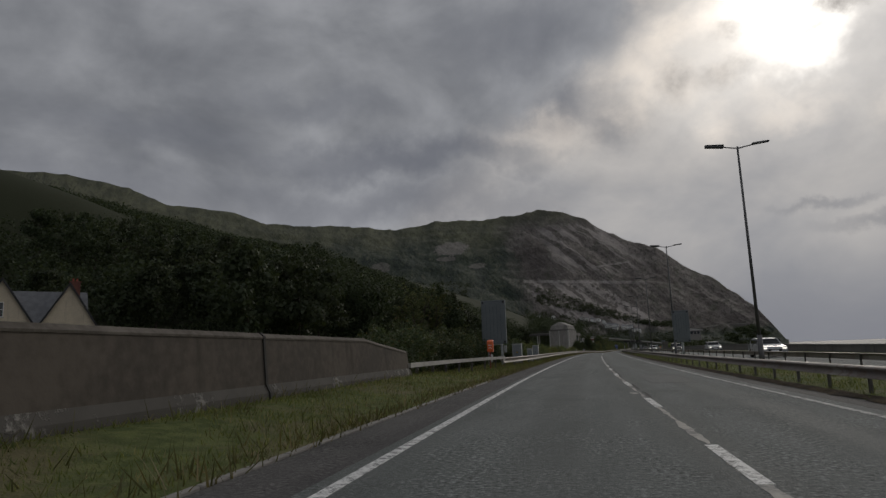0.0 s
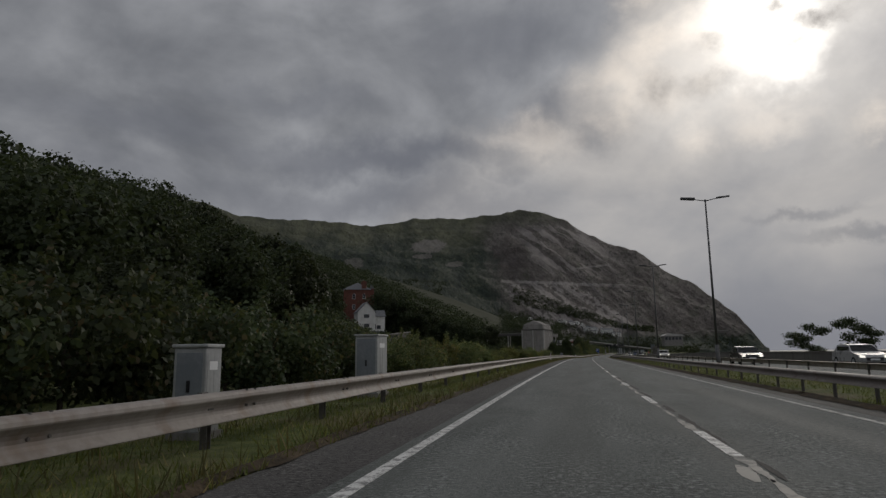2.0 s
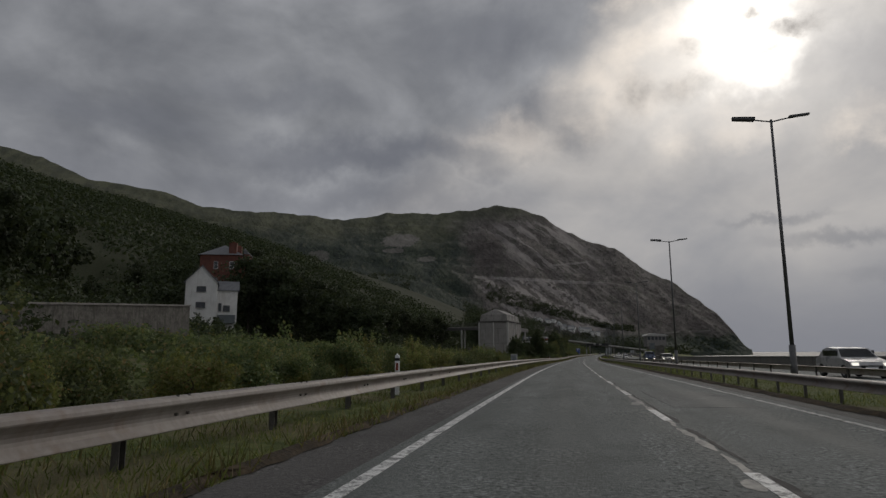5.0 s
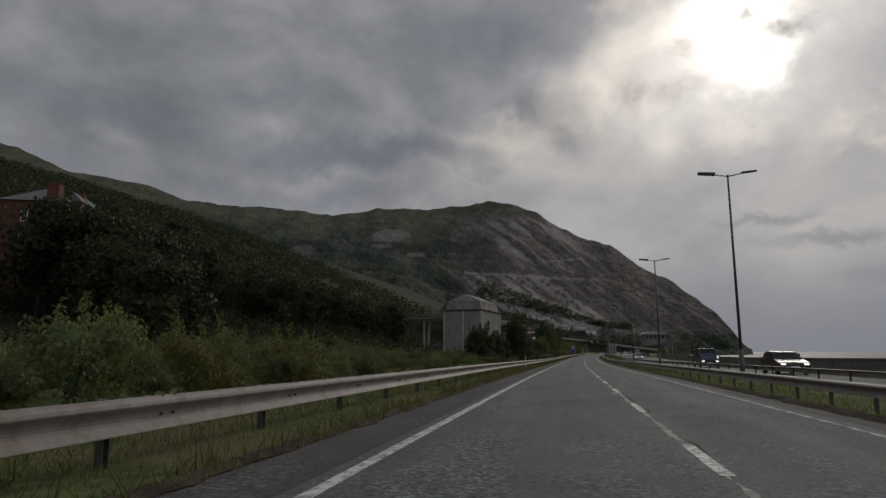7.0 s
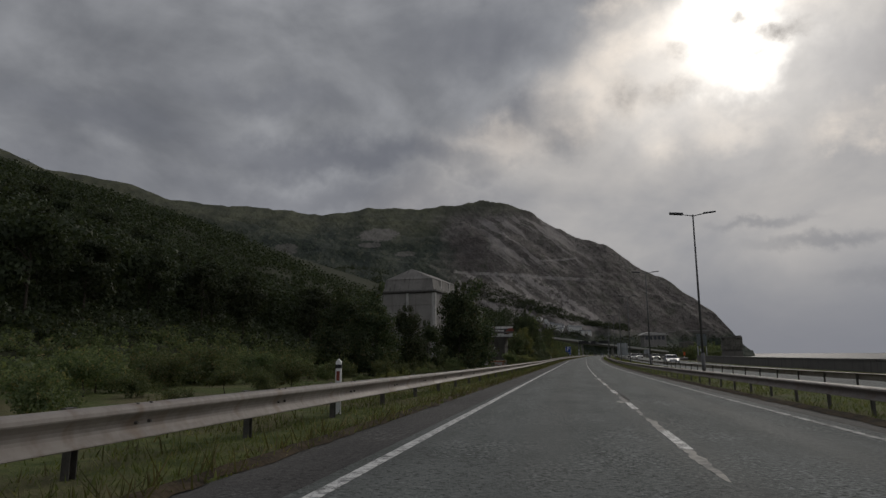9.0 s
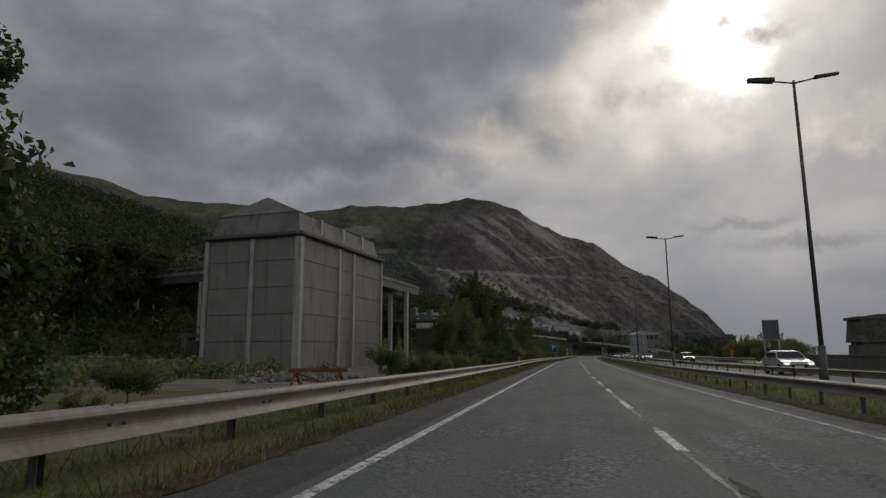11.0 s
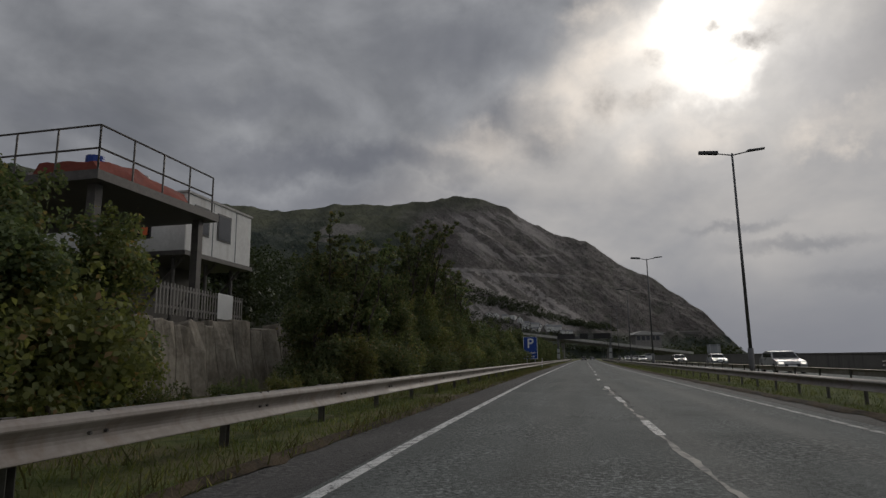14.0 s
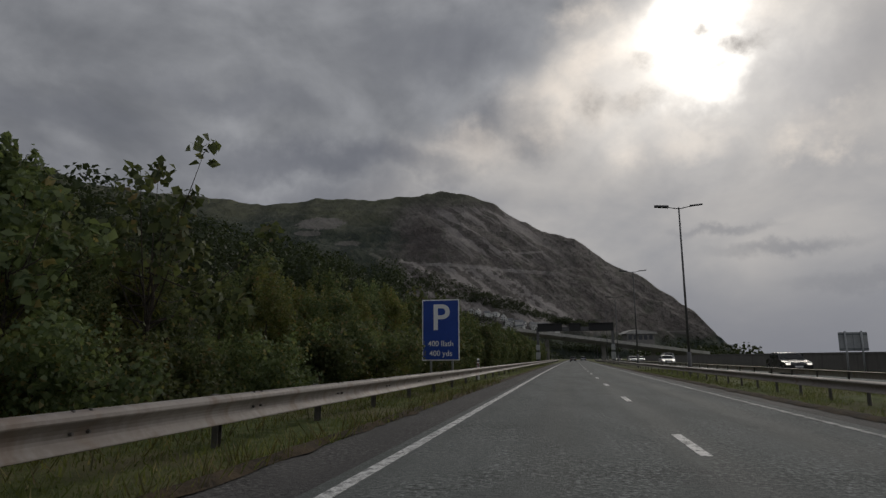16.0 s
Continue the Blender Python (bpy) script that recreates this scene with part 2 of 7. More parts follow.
def mountain_build(n, pos):
    xyz = n.add("ShaderNodeSeparateXYZ", {0: pos})
    x, y, z = xyz.outputs
    deep = n.math("DIVIDE", 2230.0, n.math("MAXIMUM", y, 100.0))
    # metres along the shore and up, as on an upright elevation of the headland
    e0, v0 = n.math("MULTIPLY", x, deep), n.math("MULTIPLY", z, deep)
    face = n.add("ShaderNodeCombineXYZ", {0: e0, 1: v0, 2: 0.0}).outputs[0]
    a = n.noise(face, 0.005, 6.0, 0.6)
    b = n.noise(face, 0.016, 7.0, 0.62)
    c = n.noise(face, 0.060, 6.0, 0.65)
    f = n.noise(face, 0.17, 4.0, 0.65)

    def off(v, k):
        return n.math("MULTIPLY", n.math("SUBTRACT", v, 0.5), k)

    e, v = n.math("ADD", e0, off(b, 70.0)), n.math("ADD", v0, off(c, 26.0))
    # chutes run down and seaward
    u = n.math("ADD", n.math("ADD", e0, n.math("MULTIPLY", v0, 1.15)), off(b, 55.0))
    fall = n.add("ShaderNodeCombineXYZ", {0: u, 1: n.math("MULTIPLY", v0, 0.22), 2: 0.0}).outputs[0]
    streak = n.noise(fall, 0.034, 4.0, 0.5)
    gully = n.noise(fall, 0.075, 4.0, 0.55)

    def band(val, lo, hi, soft):
        return n.math("MULTIPLY", n.step(val, lo - soft, lo + soft), n.step(val, hi - soft, hi + soft, 1.0, 0.0))

    def zone(ce, cv, we, wv):
        de = n.math("DIVIDE", n.math("SUBTRACT", e0, ce), we)
        dv = n.math("DIVIDE", n.math("SUBTRACT", v0, cv), wv)
        q = n.math("ADD", n.math("MULTIPLY", de, de), n.math("MULTIPLY", dv, dv))
        return n.step(n.math("ADD", q, n.math("ADD", off(c, 2.6), off(f, 1.2))), 1.15, 0.65)

    # heath: dark heather, bracken and short grass in ragged patches
    heath = n.mix(n.step(b, 0.36, 0.62), (0.030, 0.041, 0.034), (0.062, 0.074, 0.053))
    heath = n.mix(n.step(c, 0.50, 0.66, 0.0, 0.75), heath, (0.026, 0.037, 0.031))
    heath = n.mix(n.step(n.noise(face, 0.05, 4.0, 0.6), 0.56, 0.64, 0.0, 0.6), heath, (0.100, 0.104, 0.072))
    heath = n.mix(n.math("MULTIPLY", n.step(n.noise(face, 0.095, 3.0, 0.55), 0.54, 0.62), 0.7), heath, (0.022, 0.031, 0.024))
    grassy = n.mix(n.step(b, 0.38, 0.62), (0.064, 0.070, 0.048), (0.112, 0.116, 0.074))
    grassy = n.mix(n.step(c, 0.52, 0.66, 0.0, 0.7), grassy, (0.048, 0.058, 0.038))
    high = n.step(n.math("ADD", n.math("ADD", v0, n.math("MULTIPLY", n.math("ADD", e0, 700.0), 0.05)), off(a, 190.0)), 355.0, 455.0)
    veg = n.mix(high, heath, grassy)
    # rock: warm grey, broken by ledges, chutes and tufts
    rock = n.mix(n.step(b, 0.34, 0.64), (0.088, 0.077, 0.072), (0.152, 0.136, 0.128))
    rock = n.mix(n.step(gully, 0.46, 0.36, 0.0, 0.6), rock, (0.074, 0.065, 0.059))
    rock = n.mix(n.step(f, 0.53, 0.66, 0.0, 0.7), rock, (0.060, 0.062, 0.050))
    rock = n.mix(n.step(n.noise(face, 0.028, 5.0, 0.65), 0.53, 0.63, 0.0, 0.6), rock, (0.072, 0.076, 0.056))
    tufts = n.step(n.noise(face, 0.085, 3.0, 0.55), 0.53, 0.60)
    rock = n.mix(n.math("MULTIPLY", tufts, 0.65), rock, (0.056, 0.058, 0.047))
    pale = n.mix(n.math("ADD", n.math("MULTIPLY", gully, 0.6), n.math("MULTIPLY", f, 0.4)), (0.200, 0.183, 0.173), (0.370, 0.342, 0.325))
    # loose scree above the bench
    upper = n.math("MULTIPLY", n.math("MULTIPLY", band(n.math("ADD", e, n.math("MULTIPLY", v, 0.75)), 45.0, 300.0, 40.0), band(v, 262.0, 430.0, 22.0)), n.step(streak, 0.48, 0.54))
    rock = n.mix(n.math("MULTIPLY", upper, 0.75), rock, pale)
    # tips running down from the bench
    tip = n.math("MULTIPLY", band(n.math("ADD", e, n.math("MULTIPLY", v, 1.0)), -85.0, 205.0, 16.0), band(v, 62.0, 236.0, 9.0))
    tip = n.math("MULTIPLY", tip, n.step(n.math("ADD", n.math("MULTIPLY", streak, 0.60), n.math("MULTIPLY", c, 0.40)), 0.475, 0.525, 0.05, 1.0))
    rock = n.mix(n.math("MULTIPLY", tip, 0.9), rock, pale)
    # the dark crag over the bench
    rock = n.mix(n.math("MULTIPLY", zone(-294.0, 325.0, 78.0, 58.0), 0.75), rock, n.mix(n.step(f, 0.4, 0.6), (0.046, 0.041, 0.039), (0.098, 0.084, 0.078)))
    bare = n.step(n.math("ADD", n.math("ADD", e0, n.math("MULTIPLY", v0, 0.20)), off(b, 240.0)), -345.0, -225.0)
    bare = n.math("MULTIPLY", bare, n.math("SUBTRACT", 1.0, n.math("MULTIPLY", n.step(v, 425.0, 480.0), 0.7)))
    bare = n.math("MULTIPLY", bare, n.step(n.math("ADD", v, off(b, 60.0)), 34.0, 66.0))
    scar = n.math("MAXIMUM", zone(-577.0, 383.0, 66.0, 26.0), n.math("MULTIPLY", zone(-600.0, 346.0, 40.0, 9.0), 0.8))
    scar = n.math("MAXIMUM", scar, n.math("MULTIPLY", n.math("MAXIMUM", zone(-482.0, 312.0, 34.0, 10.0), zone(-860.0, 330.0, 40.0, 22.0)), 0.6))
    col = n.mix(n.math("MAXIMUM", bare, n.math("MULTIPLY", scar, 0.95)), veg, rock)
    col = n.mix(n.math("MULTIPLY", scar, 0.7), col, (0.190, 0.182, 0.165))
    # the bench itself, and a shorter one higher up
    lip = n.math("ADD", n.math("ADD", v0, n.math("MULTIPLY", e0, 0.075)), off(c, 13.0))
    bench = n.math("MULTIPLY", band(lip, 216.0, 226.0, 2.0), n.math("MULTIPLY", n.step(e, -322.0, -308.0), n.step(e, -45.0, 190.0, 1.0, 0.0)))
    bench = n.math("MULTIPLY", bench, n.step(n.math("ABSOLUTE", n.math("ADD", e, 262.0)), 8.0, 22.0, 0.25, 1.0))
    ledge = n.math("MULTIPLY", band(n.math("SUBTRACT", lip, n.math("MULTIPLY", e0, 0.17)), 281.0, 287.0, 2.0), band(e, -75.0, 50.0, 20.0))
    col = n.mix(n.math("MAXIMUM", n.math("MULTIPLY", bench, n.step(c, 0.40, 0.56, 0.85, 0.45)), n.math("MULTIPLY", ledge, 0.45)), col, (0.340, 0.320, 0.304))
    return col, n.math("ADD", n.math("ADD", b, n.math("MULTIPLY", c, 0.6)), n.math("MULTIPLY", gully, 0.5)), None


M_MOUNTAIN = material("mountain_heath_and_scree", mountain_build, rough=0.95, bump=9.0, spec=0.15)
M_CONCRETE = varied((0.20, 0.19, 0.175), (0.30, 0.285, 0.265), 0.6, 0.88, bump=0.006, fine=14.0, stain=(0.10, 0.095, 0.088))("weathered_concrete")
M_WALL = varied((0.066, 0.057, 0.048), (0.118, 0.102, 0.086), 0.5, 0.92, bump=0.010, fine=5.0, stain=(0.046, 0.040, 0.034), spec=0.2)("stained_concrete_wall")
M_COPING = varied((0.085, 0.074, 0.062), (0.165, 0.148, 0.128), 0.9, 0.92, bump=0.010, fine=7.0, spec=0.2)("lichened_concrete_coping")


def spall_build(n, pos):
    dark = n.mix(n.noise(pos, 2.0, 5.0), (0.050, 0.046, 0.040), (0.095, 0.088, 0.078))
    lost = n.step(n.math("ADD", n.math("MULTIPLY", n.noise(pos, 0.5, 4.0), 0.5), n.math("MULTIPLY", n.noise(pos, 4.5, 6.0, 0.7), 0.5)), 0.54, 0.62)
    return n.mix(lost, dark, (0.24, 0.23, 0.21)), lost, None


M_SPALL = material("spalled_concrete_footing", spall_build, rough=0.9, bump=0.02)
M_STONE = varied((0.075, 0.070, 0.062), (0.17, 0.16, 0.145), 1.5, 0.95, bump=0.03, fine=5.0, stain=(0.05, 0.055, 0.035))("rough_stone")
M_SOIL = varied((0.035, 0.028, 0.020), (0.105, 0.080, 0.052), 2.0, 0.95, bump=0.03, fine=18.0, spec=0.15)("soil_and_leaf_litter")
M_CONCRETE_PALE = varied((0.42, 0.41, 0.385), (0.56, 0.545, 0.515), 1.2, 0.85, bump=0.004, fine=16.0, stain=(0.24, 0.23, 0.21))("pale_concrete")
M_CONCRETE_DARK = varied((0.125, 0.118, 0.11), (0.175, 0.166, 0.155), 0.6, 0.9, bump=0.006, fine=14.0, stain=(0.07, 0.066, 0.062))("dark_concrete_wall")
M_STEEL = varied((0.225, 0.196, 0.176), (0.345, 0.315, 0.290), 0.8, 0.66, metal=0.1, bump=0.001, fine=9.0, stain=(0.20, 0.145, 0.110))("weathered_galvanised_steel")
M_POST = varied((0.09, 0.085, 0.08), (0.16, 0.15, 0.14), 3.0, 0.6, metal=0.3, bump=0.001)("dull_steel_post")
M_RAIL = varied((0.36, 0.35, 0.33), (0.47, 0.455, 0.43), 0.9, 0.6, metal=0.2, bump=0.001, fine=9.0, stain=(0.25, 0.22, 0.19))("pale_galvanised_steel")
M_POLE = varied((0.10, 0.10, 0.10), (0.16, 0.16, 0.165), 1.5, 0.5, metal=0.5)("grey_lamp_steel")
M_GREYPAINT = varied((0.115, 0.135, 0.145), (0.155, 0.175, 0.185), 1.2, 0.6, bump=0.0005)("slate_grey_paint")
M_CABINET = varied((0.34, 0.35, 0.35), (0.44, 0.45, 0.45), 1.5, 0.55, stain=(0.24, 0.25, 0.24))("pale_grey_cabinet_paint")
M_DARK = varied((0.012, 0.012, 0.013), (0.022, 0.022, 0.024), 4.0, 0.5)("black_plastic")
M_WHITE = varied((0.66, 0.66, 0.64), (0.80, 0.80, 0.78), 0.7, 0.7, stain=(0.55, 0.54, 0.51))("white_render")
M_CREAM = varied((0.52, 0.45, 0.34), (0.64, 0.56, 0.43), 0.7, 0.8, bump=0.003, stain=(0.42, 0.36, 0.28))("cream_render")
M_SLATE = varied((0.115, 0.120, 0.130), (0.19, 0.195, 0.205), 1.4, 0.6, bump=0.01, fine=18.0)("slate_roof")
M_BRICK = varied((0.115, 0.045, 0.034), (0.19, 0.080, 0.058), 1.2, 0.9, bump=0.006, fine=20.0)("red_brick")
M_BLUE = varied((0.008, 0.045, 0.27), (0.012, 0.060, 0.33), 1.0, 0.45)("blue_sign_sheeting")
M_ORANGE = varied((0.72, 0.13, 0.035), (0.80, 0.17, 0.05), 1.5, 0.5)("orange_sign_sheeting")
M_RUSTRED = varied((0.20, 0.045, 0.030), (0.30, 0.075, 0.05), 0.8, 0.8)("rust_red_sheeting")
M_SIGNWHITE = varied((0.74, 0.75, 0.75), (0.82, 0.83, 0.83), 2.0, 0.5)("white_sign_sheeting")
M_SIGNBACK = varied((0.30, 0.315, 0.325), (0.40, 0.415, 0.425), 1.0, 0.5, metal=0.2)("bare_aluminium")
M_BARK = varied((0.035, 0.028, 0.022), (0.085, 0.07, 0.055), 6.0, 0.95, bump=0.01)("bark")
M_SEA = material("sea_water", lambda n, p: (n.mix(n.noise(p, 0.02), (0.030, 0.036, 0.040), (0.045, 0.052, 0.056)), n.noise(n.scaled(p, (0.15, 0.4, 1)), 1.0, 6.0), None), rough=0.6, bump=0.35, spec=0.25)
M_GLASS = varied((0.018, 0.022, 0.026), (0.03, 0.035, 0.04), 1.0, 0.08, spec=0.7)("dark_window_glass")
M_TYRE = varied((0.012, 0.012, 0.012), (0.022, 0.021, 0.020), 12.0, 0.9)("tyre_rubber")


def foliage(name, dark, light, warm=None, seen_through=0.4):
    """Leaves: a rough upper side, and light that comes through them."""
    m = bpy.data.materials.new(name)
    m.use_nodes = True
    n = Nodes(m.node_tree)
    pos = n.add("ShaderNodeTexCoord").outputs["Object"]
    geo = n.add("ShaderNodeNewGeometry").outputs["Random Per Island"]
    obj = n.add("ShaderNodeObjectInfo").outputs["Random"]
    col = n.mix(geo, dark, light)
    if warm:
        col = n.mix(n.step(geo, 0.90, 0.96), col, warm)
    big = n.noise(pos, 0.6, 3.0)
    col = n.mix(n.step(big, 0.40, 0.65, 0.0, 0.45), col, tuple(0.6 * c for c in dark))
    col = n.add("ShaderNodeHueSaturation", {"Color": col, "Hue": n.math("ADD", 0.485, n.math("MULTIPLY", obj, 0.03)), "Saturation": 0.95, "Value": n.math("ADD", 0.75, n.math("MULTIPLY", obj, 0.5))}).outputs[0]
    front = n.add("ShaderNodeBsdfPrincipled", {"Base Color": col, "Roughness": 0.62, "Specular IOR Level": 0.22}).outputs[0]
    back = n.add("ShaderNodeBsdfTranslucent", {"Color": n.mix(1.0, col, (1.5, 1.45, 0.9), "MULTIPLY")}).outputs[0]
    n.add("ShaderNodeOutputMaterial", {0: n.add("ShaderNodeMixShader", {0: seen_through, 1: front, 2: back}).outputs[0]})
    return m


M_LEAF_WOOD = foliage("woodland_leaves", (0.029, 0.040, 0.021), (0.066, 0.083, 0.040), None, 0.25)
M_LEAF_HEDGE = foliage("hedge_leaves", (0.070, 0.098, 0.046), (0.190, 0.226, 0.108), (0.25, 0.20, 0.10))
M_LEAF_DARK = foliage("dark_shrub_leaves", (0.036, 0.055, 0.029), (0.104, 0.130, 0.064), (0.14, 0.12, 0.065), 0.3)
M_LEAF_SHRUB = foliage("yellowish_shrub_leaves", (0.105, 0.128, 0.046), (0.245, 0.255, 0.096), (0.28, 0.18, 0.09))
M_WEED = foliage("straw_and_weeds", (0.070, 0.085, 0.030), (0.20, 0.18, 0.085), (0.34, 0.29, 0.18))
M_GRASS = foliage("grass_blades", (0.078, 0.102, 0.031), (0.195, 0.208, 0.072), (0.28, 0.24, 0.14))


# ---------------------------------------------------------------- building blocks
def mesh_from(name, verts, faces, mats, smooth=False):
    me = bpy.data.meshes.new(name)
    me.from_pydata(verts, [], faces)
    for m in mats if isinstance(mats, (list, tuple)) else [mats]:
        me.materials.append(m)
    if smooth:
        me.polygons.foreach_set("use_smooth", [True] * len(me.polygons))
    me.update()
    return me


def from_bm(name, bm, mat, bevel=0.0, smooth=False):
    if bevel:
        bmesh.ops.bevel(bm, geom=[e for e in bm.edges if e.calc_face_angle(0) > 0.6], offset=bevel, segments=1, affect="EDGES", clamp_overlap=True)
    bmesh.ops.recalc_face_normals(bm, faces=bm.faces)
    me = bpy.data.meshes.new(name)
    bm.to_mesh(me)
    bm.free()
    me.materials.append(mat)
    if smooth:
        me.polygons.foreach_set("use_smooth", [True] * len(me.polygons))
    return me


def part(name, bm, mat, parent, label="", bevel=0.0, smooth=False):
    """One mesh object under a thing or a part, in the thing's own axes."""
    ob = new(name, bm if isinstance(bm, bpy.types.Mesh) else from_bm(name, bm, mat, bevel, smooth))
    ob.parent = parent
    return tagged(ob, label)


def thing(name, m, label, category, group=""):
    ob = new(name)
    ob.matrix_world = m
    ob.empty_display_size = 0.3
    return tagged(ob, label, category, group)


def box(x0, x1, y0, y1, z0, z1, bm=None, m=None):
    bm = bm or bmesh.new()
    got = bmesh.ops.create_cube(bm, size=1.0)["verts"]
    for v in got:
        v.co = Vector(((x0 + x1) / 2 + v.co.x * (x1 - x0), (y0 + y1) / 2 + v.co.y * (y1 - y0), (z0 + z1) / 2 + v.co.z * (z1 - z0)))
        if m:
            v.co = m @ v.co
    return bm


def tube(p0, p1, r0, r1, seg=10, bm=None):
    bm = bm or bmesh.new()
    p0, p1 = Vector(p0), Vector(p1)
    got = bmesh.ops.create_cone(bm, cap_ends=True, segments=seg, radius1=r0, radius2=r1, depth=(p1 - p0).length)["verts"]
    m = Matrix.Translation((p0 + p1) / 2) @ (p1 - p0).to_track_quat("Z", "Y").to_matrix().to_4x4()
    for v in got:
        v.co = m @ v.co
    return bm


def prism(poly, y0, y1, bm=None):
    """A polygon of (x, z) drawn out along y."""
    bm = bm or bmesh.new()
    a = [bm.verts.new((x, y0, z)) for x, z in poly]
    b = [bm.verts.new((x, y1, z)) for x, z in poly]
    k = len(poly)
    bm.faces.new(a)
    bm.faces.new(b[::-1])
    for i in range(k):
        bm.faces.new((a[i], b[i], b[(i + 1) % k], a[(i + 1) % k]))
    return bm


# ---------------------------------------------------------------- the road's line
SLOPE_Y = [-150, 0, 55, 110, 165, 220, 275, 330, 385, 440, 520, 640, 900]
SLOPE = [-0.100, -0.0725, -0.0430, -0.0190, -0.0040, 0.0062, 0.0180, 0.0295, 0.0430, 0.0600, 0.068, 0.074, 0.080]
YS = np.arange(-150.0, 901.0, 1.0)
_s = np.interp(YS, SLOPE_Y, SLOPE)
XS = np.concatenate([[0.0], np.cumsum((_s[1:] + _s[:-1]) / 2)])
XS -= np.interp(0.0, YS, XS)
XS += np.interp(YS, [0, 27, 41, 55, 69, 82, 96, 112, 150, 178], [0, 0.09, 0.20, 0.29, 0.33, 0.36, 0.38, 0.38, 0.13, 0])


def road(lat, y, z=0.0):
    """A place beside the camera's lane: metres to the right of the path, along, and up."""
    s = float(np.interp(y, SLOPE_Y, SLOPE))
    k = math.hypot(1, s)
    return Vector((float(np.interp(y, YS, XS)) + lat / k, y - lat * s / k, elev(y) + z))


def road_yaw(y):
    return -math.degrees(math.atan(float(np.interp(y, SLOPE_Y, SLOPE))))


def road_pose(lat, y, z=0.0, turn=0.0):
    p = road(lat, y, z)
    return pose(p.x, p.y, p.z, 0, 0, road_yaw(y) + turn)


def sweep(name, profile, ys, mat, closed=True, smooth=False, lat=lambda y: 0.0):
    """A profile of (lateral, z) drawn along the road, with lateral and y as its texture coordinates."""
    verts, faces, k = [], [], len(profile)
    for y in ys:
        off = lat(y)
        verts += [road(l + off, y, z) for l, z in profile]
    for i in range(len(ys) - 1):
        for j in range(k if closed else k - 1):
            a, b = i * k + j, i * k + (j + 1) % k
            faces.append((a, b, b + k, a + k))
    if closed:
        faces += [tuple(range(k))[::-1], tuple(range((len(ys) - 1) * k, len(ys) * k))]
    me = mesh_from(name, verts, faces, mat, smooth)
    uv = me.uv_layers.new(name="UVMap")
    idx = np.empty(len(me.loops), dtype=np.int32)
    me.loops.foreach_get("vertex_index", idx)
    lats = np.array([l for _ in ys for l, _ in profile])[idx]
    along = np.repeat(np.array(list(ys), float), k)[idx]
    uv.data.foreach_set("uv", np.stack([lats, along], 1).ravel())
    return me


def steps(y0, y1, d):
    return list(np.linspace(y0, y1, max(2, int(round((y1 - y0) / d)) + 1)))


# ---------------------------------------------------------------- ground
HILL_D = [0, 14, 26, 40, 52, 70, 85, 105, 150, 250, 400, 700, 1000]
HILL_Z = [0, 0.1, 1.0, 3.2, 5.8, 8.6, 14, 23, 42, 84, 132, 220, 250]

RISE_Y = [-100, 30, 50, 100, 145, 165, 185, 215, 262, 280, 430, 520]
RISE_Z = [0, 0, 0, 4, 9, 7, 3, 0, 0, 4, 4, 0]


def hill(lat, y):
    """The hillside inland of the road; flat by the quarry yard."""
    if lat > -12:
        return 0.0
    yard = 18.0 * min(max((y - 170) / 60, 0), 1) * min(max((520 - y) / 60, 0), 1)
    d = max(-lat - yard, 0.0)
    z = float(np.interp(d, HILL_D, HILL_Z))
    low = min(max((140 - y) / 55, 0), 1) * min(max((260 - d) / 100, 0), 1)
    z *= 1 - 0.72 * low * low * (3 - 2 * low)
    rise = min(max((-lat - 36) / 26, 0), 1)
    z += rise * rise * (3 - 2 * rise) * float(np.interp(y, RISE_Y, RISE_Z))
    return z + min(d / 60, 1) * 2.2 * noise.noise((lat * 0.03, y * 0.03, 0.4)) + 0.12 * noise.noise((lat * 0.4, y * 0.4, 2.0))


def berm(lat, y):
    """The verge rises a little towards the wall."""
    u = min(max((-lat - 4.4) / 2.2, 0), 1)
    return 0.26 * u * u * (3 - 2 * u) * min(max((34 - y) / 7, 0), 1) * (1 if lat > -12 else 0)


def make_ground():
    lats = [-1000, -800, -650, -520, -420, -340, -280, -235, -200, -170, -145, -124, -106, -92, -80, -70, -61, -53, -46, -40, -34, -29, -25, -21, -18, -15.5, -13.5, -12, -10.5, -9, -8, -7, -6, -5, -4.2, -3.55, -3.35, 5.25, 5.45, 6.2, 7, 8, 9, 10, 10.7, 10.9, 20.6, 20.8, 23, 27, 34, 42, 60, 95, 150]
    ys = [*np.arange(-148, 620, 3.0), *np.arange(620, 1000, 20.0)]
    verts, faces = [], []
    for y in ys:
        for l in lats:
            on_road = -3.4 < l < 5.3 or 10.85 < l < 20.7
            z = -0.10 if on_road else 0.03
            if not on_road:
                z += 0.05 * noise.noise((l * 0.8, y * 0.5, 0.0))
                z += hill(l, y) + berm(l, y)
                if l > 23:
                    z -= min(l - 23, 40) * 0.25 * (1.0 if l > 60 else min(max((600 - y) / 90, 0), 1))
            verts.append(road(l, min(y, 898), z) + Vector((0, max(y - 898, 0), 0)))
    k = len(lats)
    for i in range(len(ys) - 1):
        for j in range(k - 1):
            a = i * k + j
            faces.append((a, a + 1, a + k + 1, a + k))
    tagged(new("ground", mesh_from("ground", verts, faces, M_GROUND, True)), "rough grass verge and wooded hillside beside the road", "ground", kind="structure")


make_ground()
me = mesh_from("sea", [(-400, -600, -7), (4800, -600, -7), (4800, 4900, -7), (-2500, 4900, -7)], [(0, 1, 2, 3)], M_SEA)
tagged(new("water", me), "calm grey sea under an overcast sky", "sea", kind="structure")

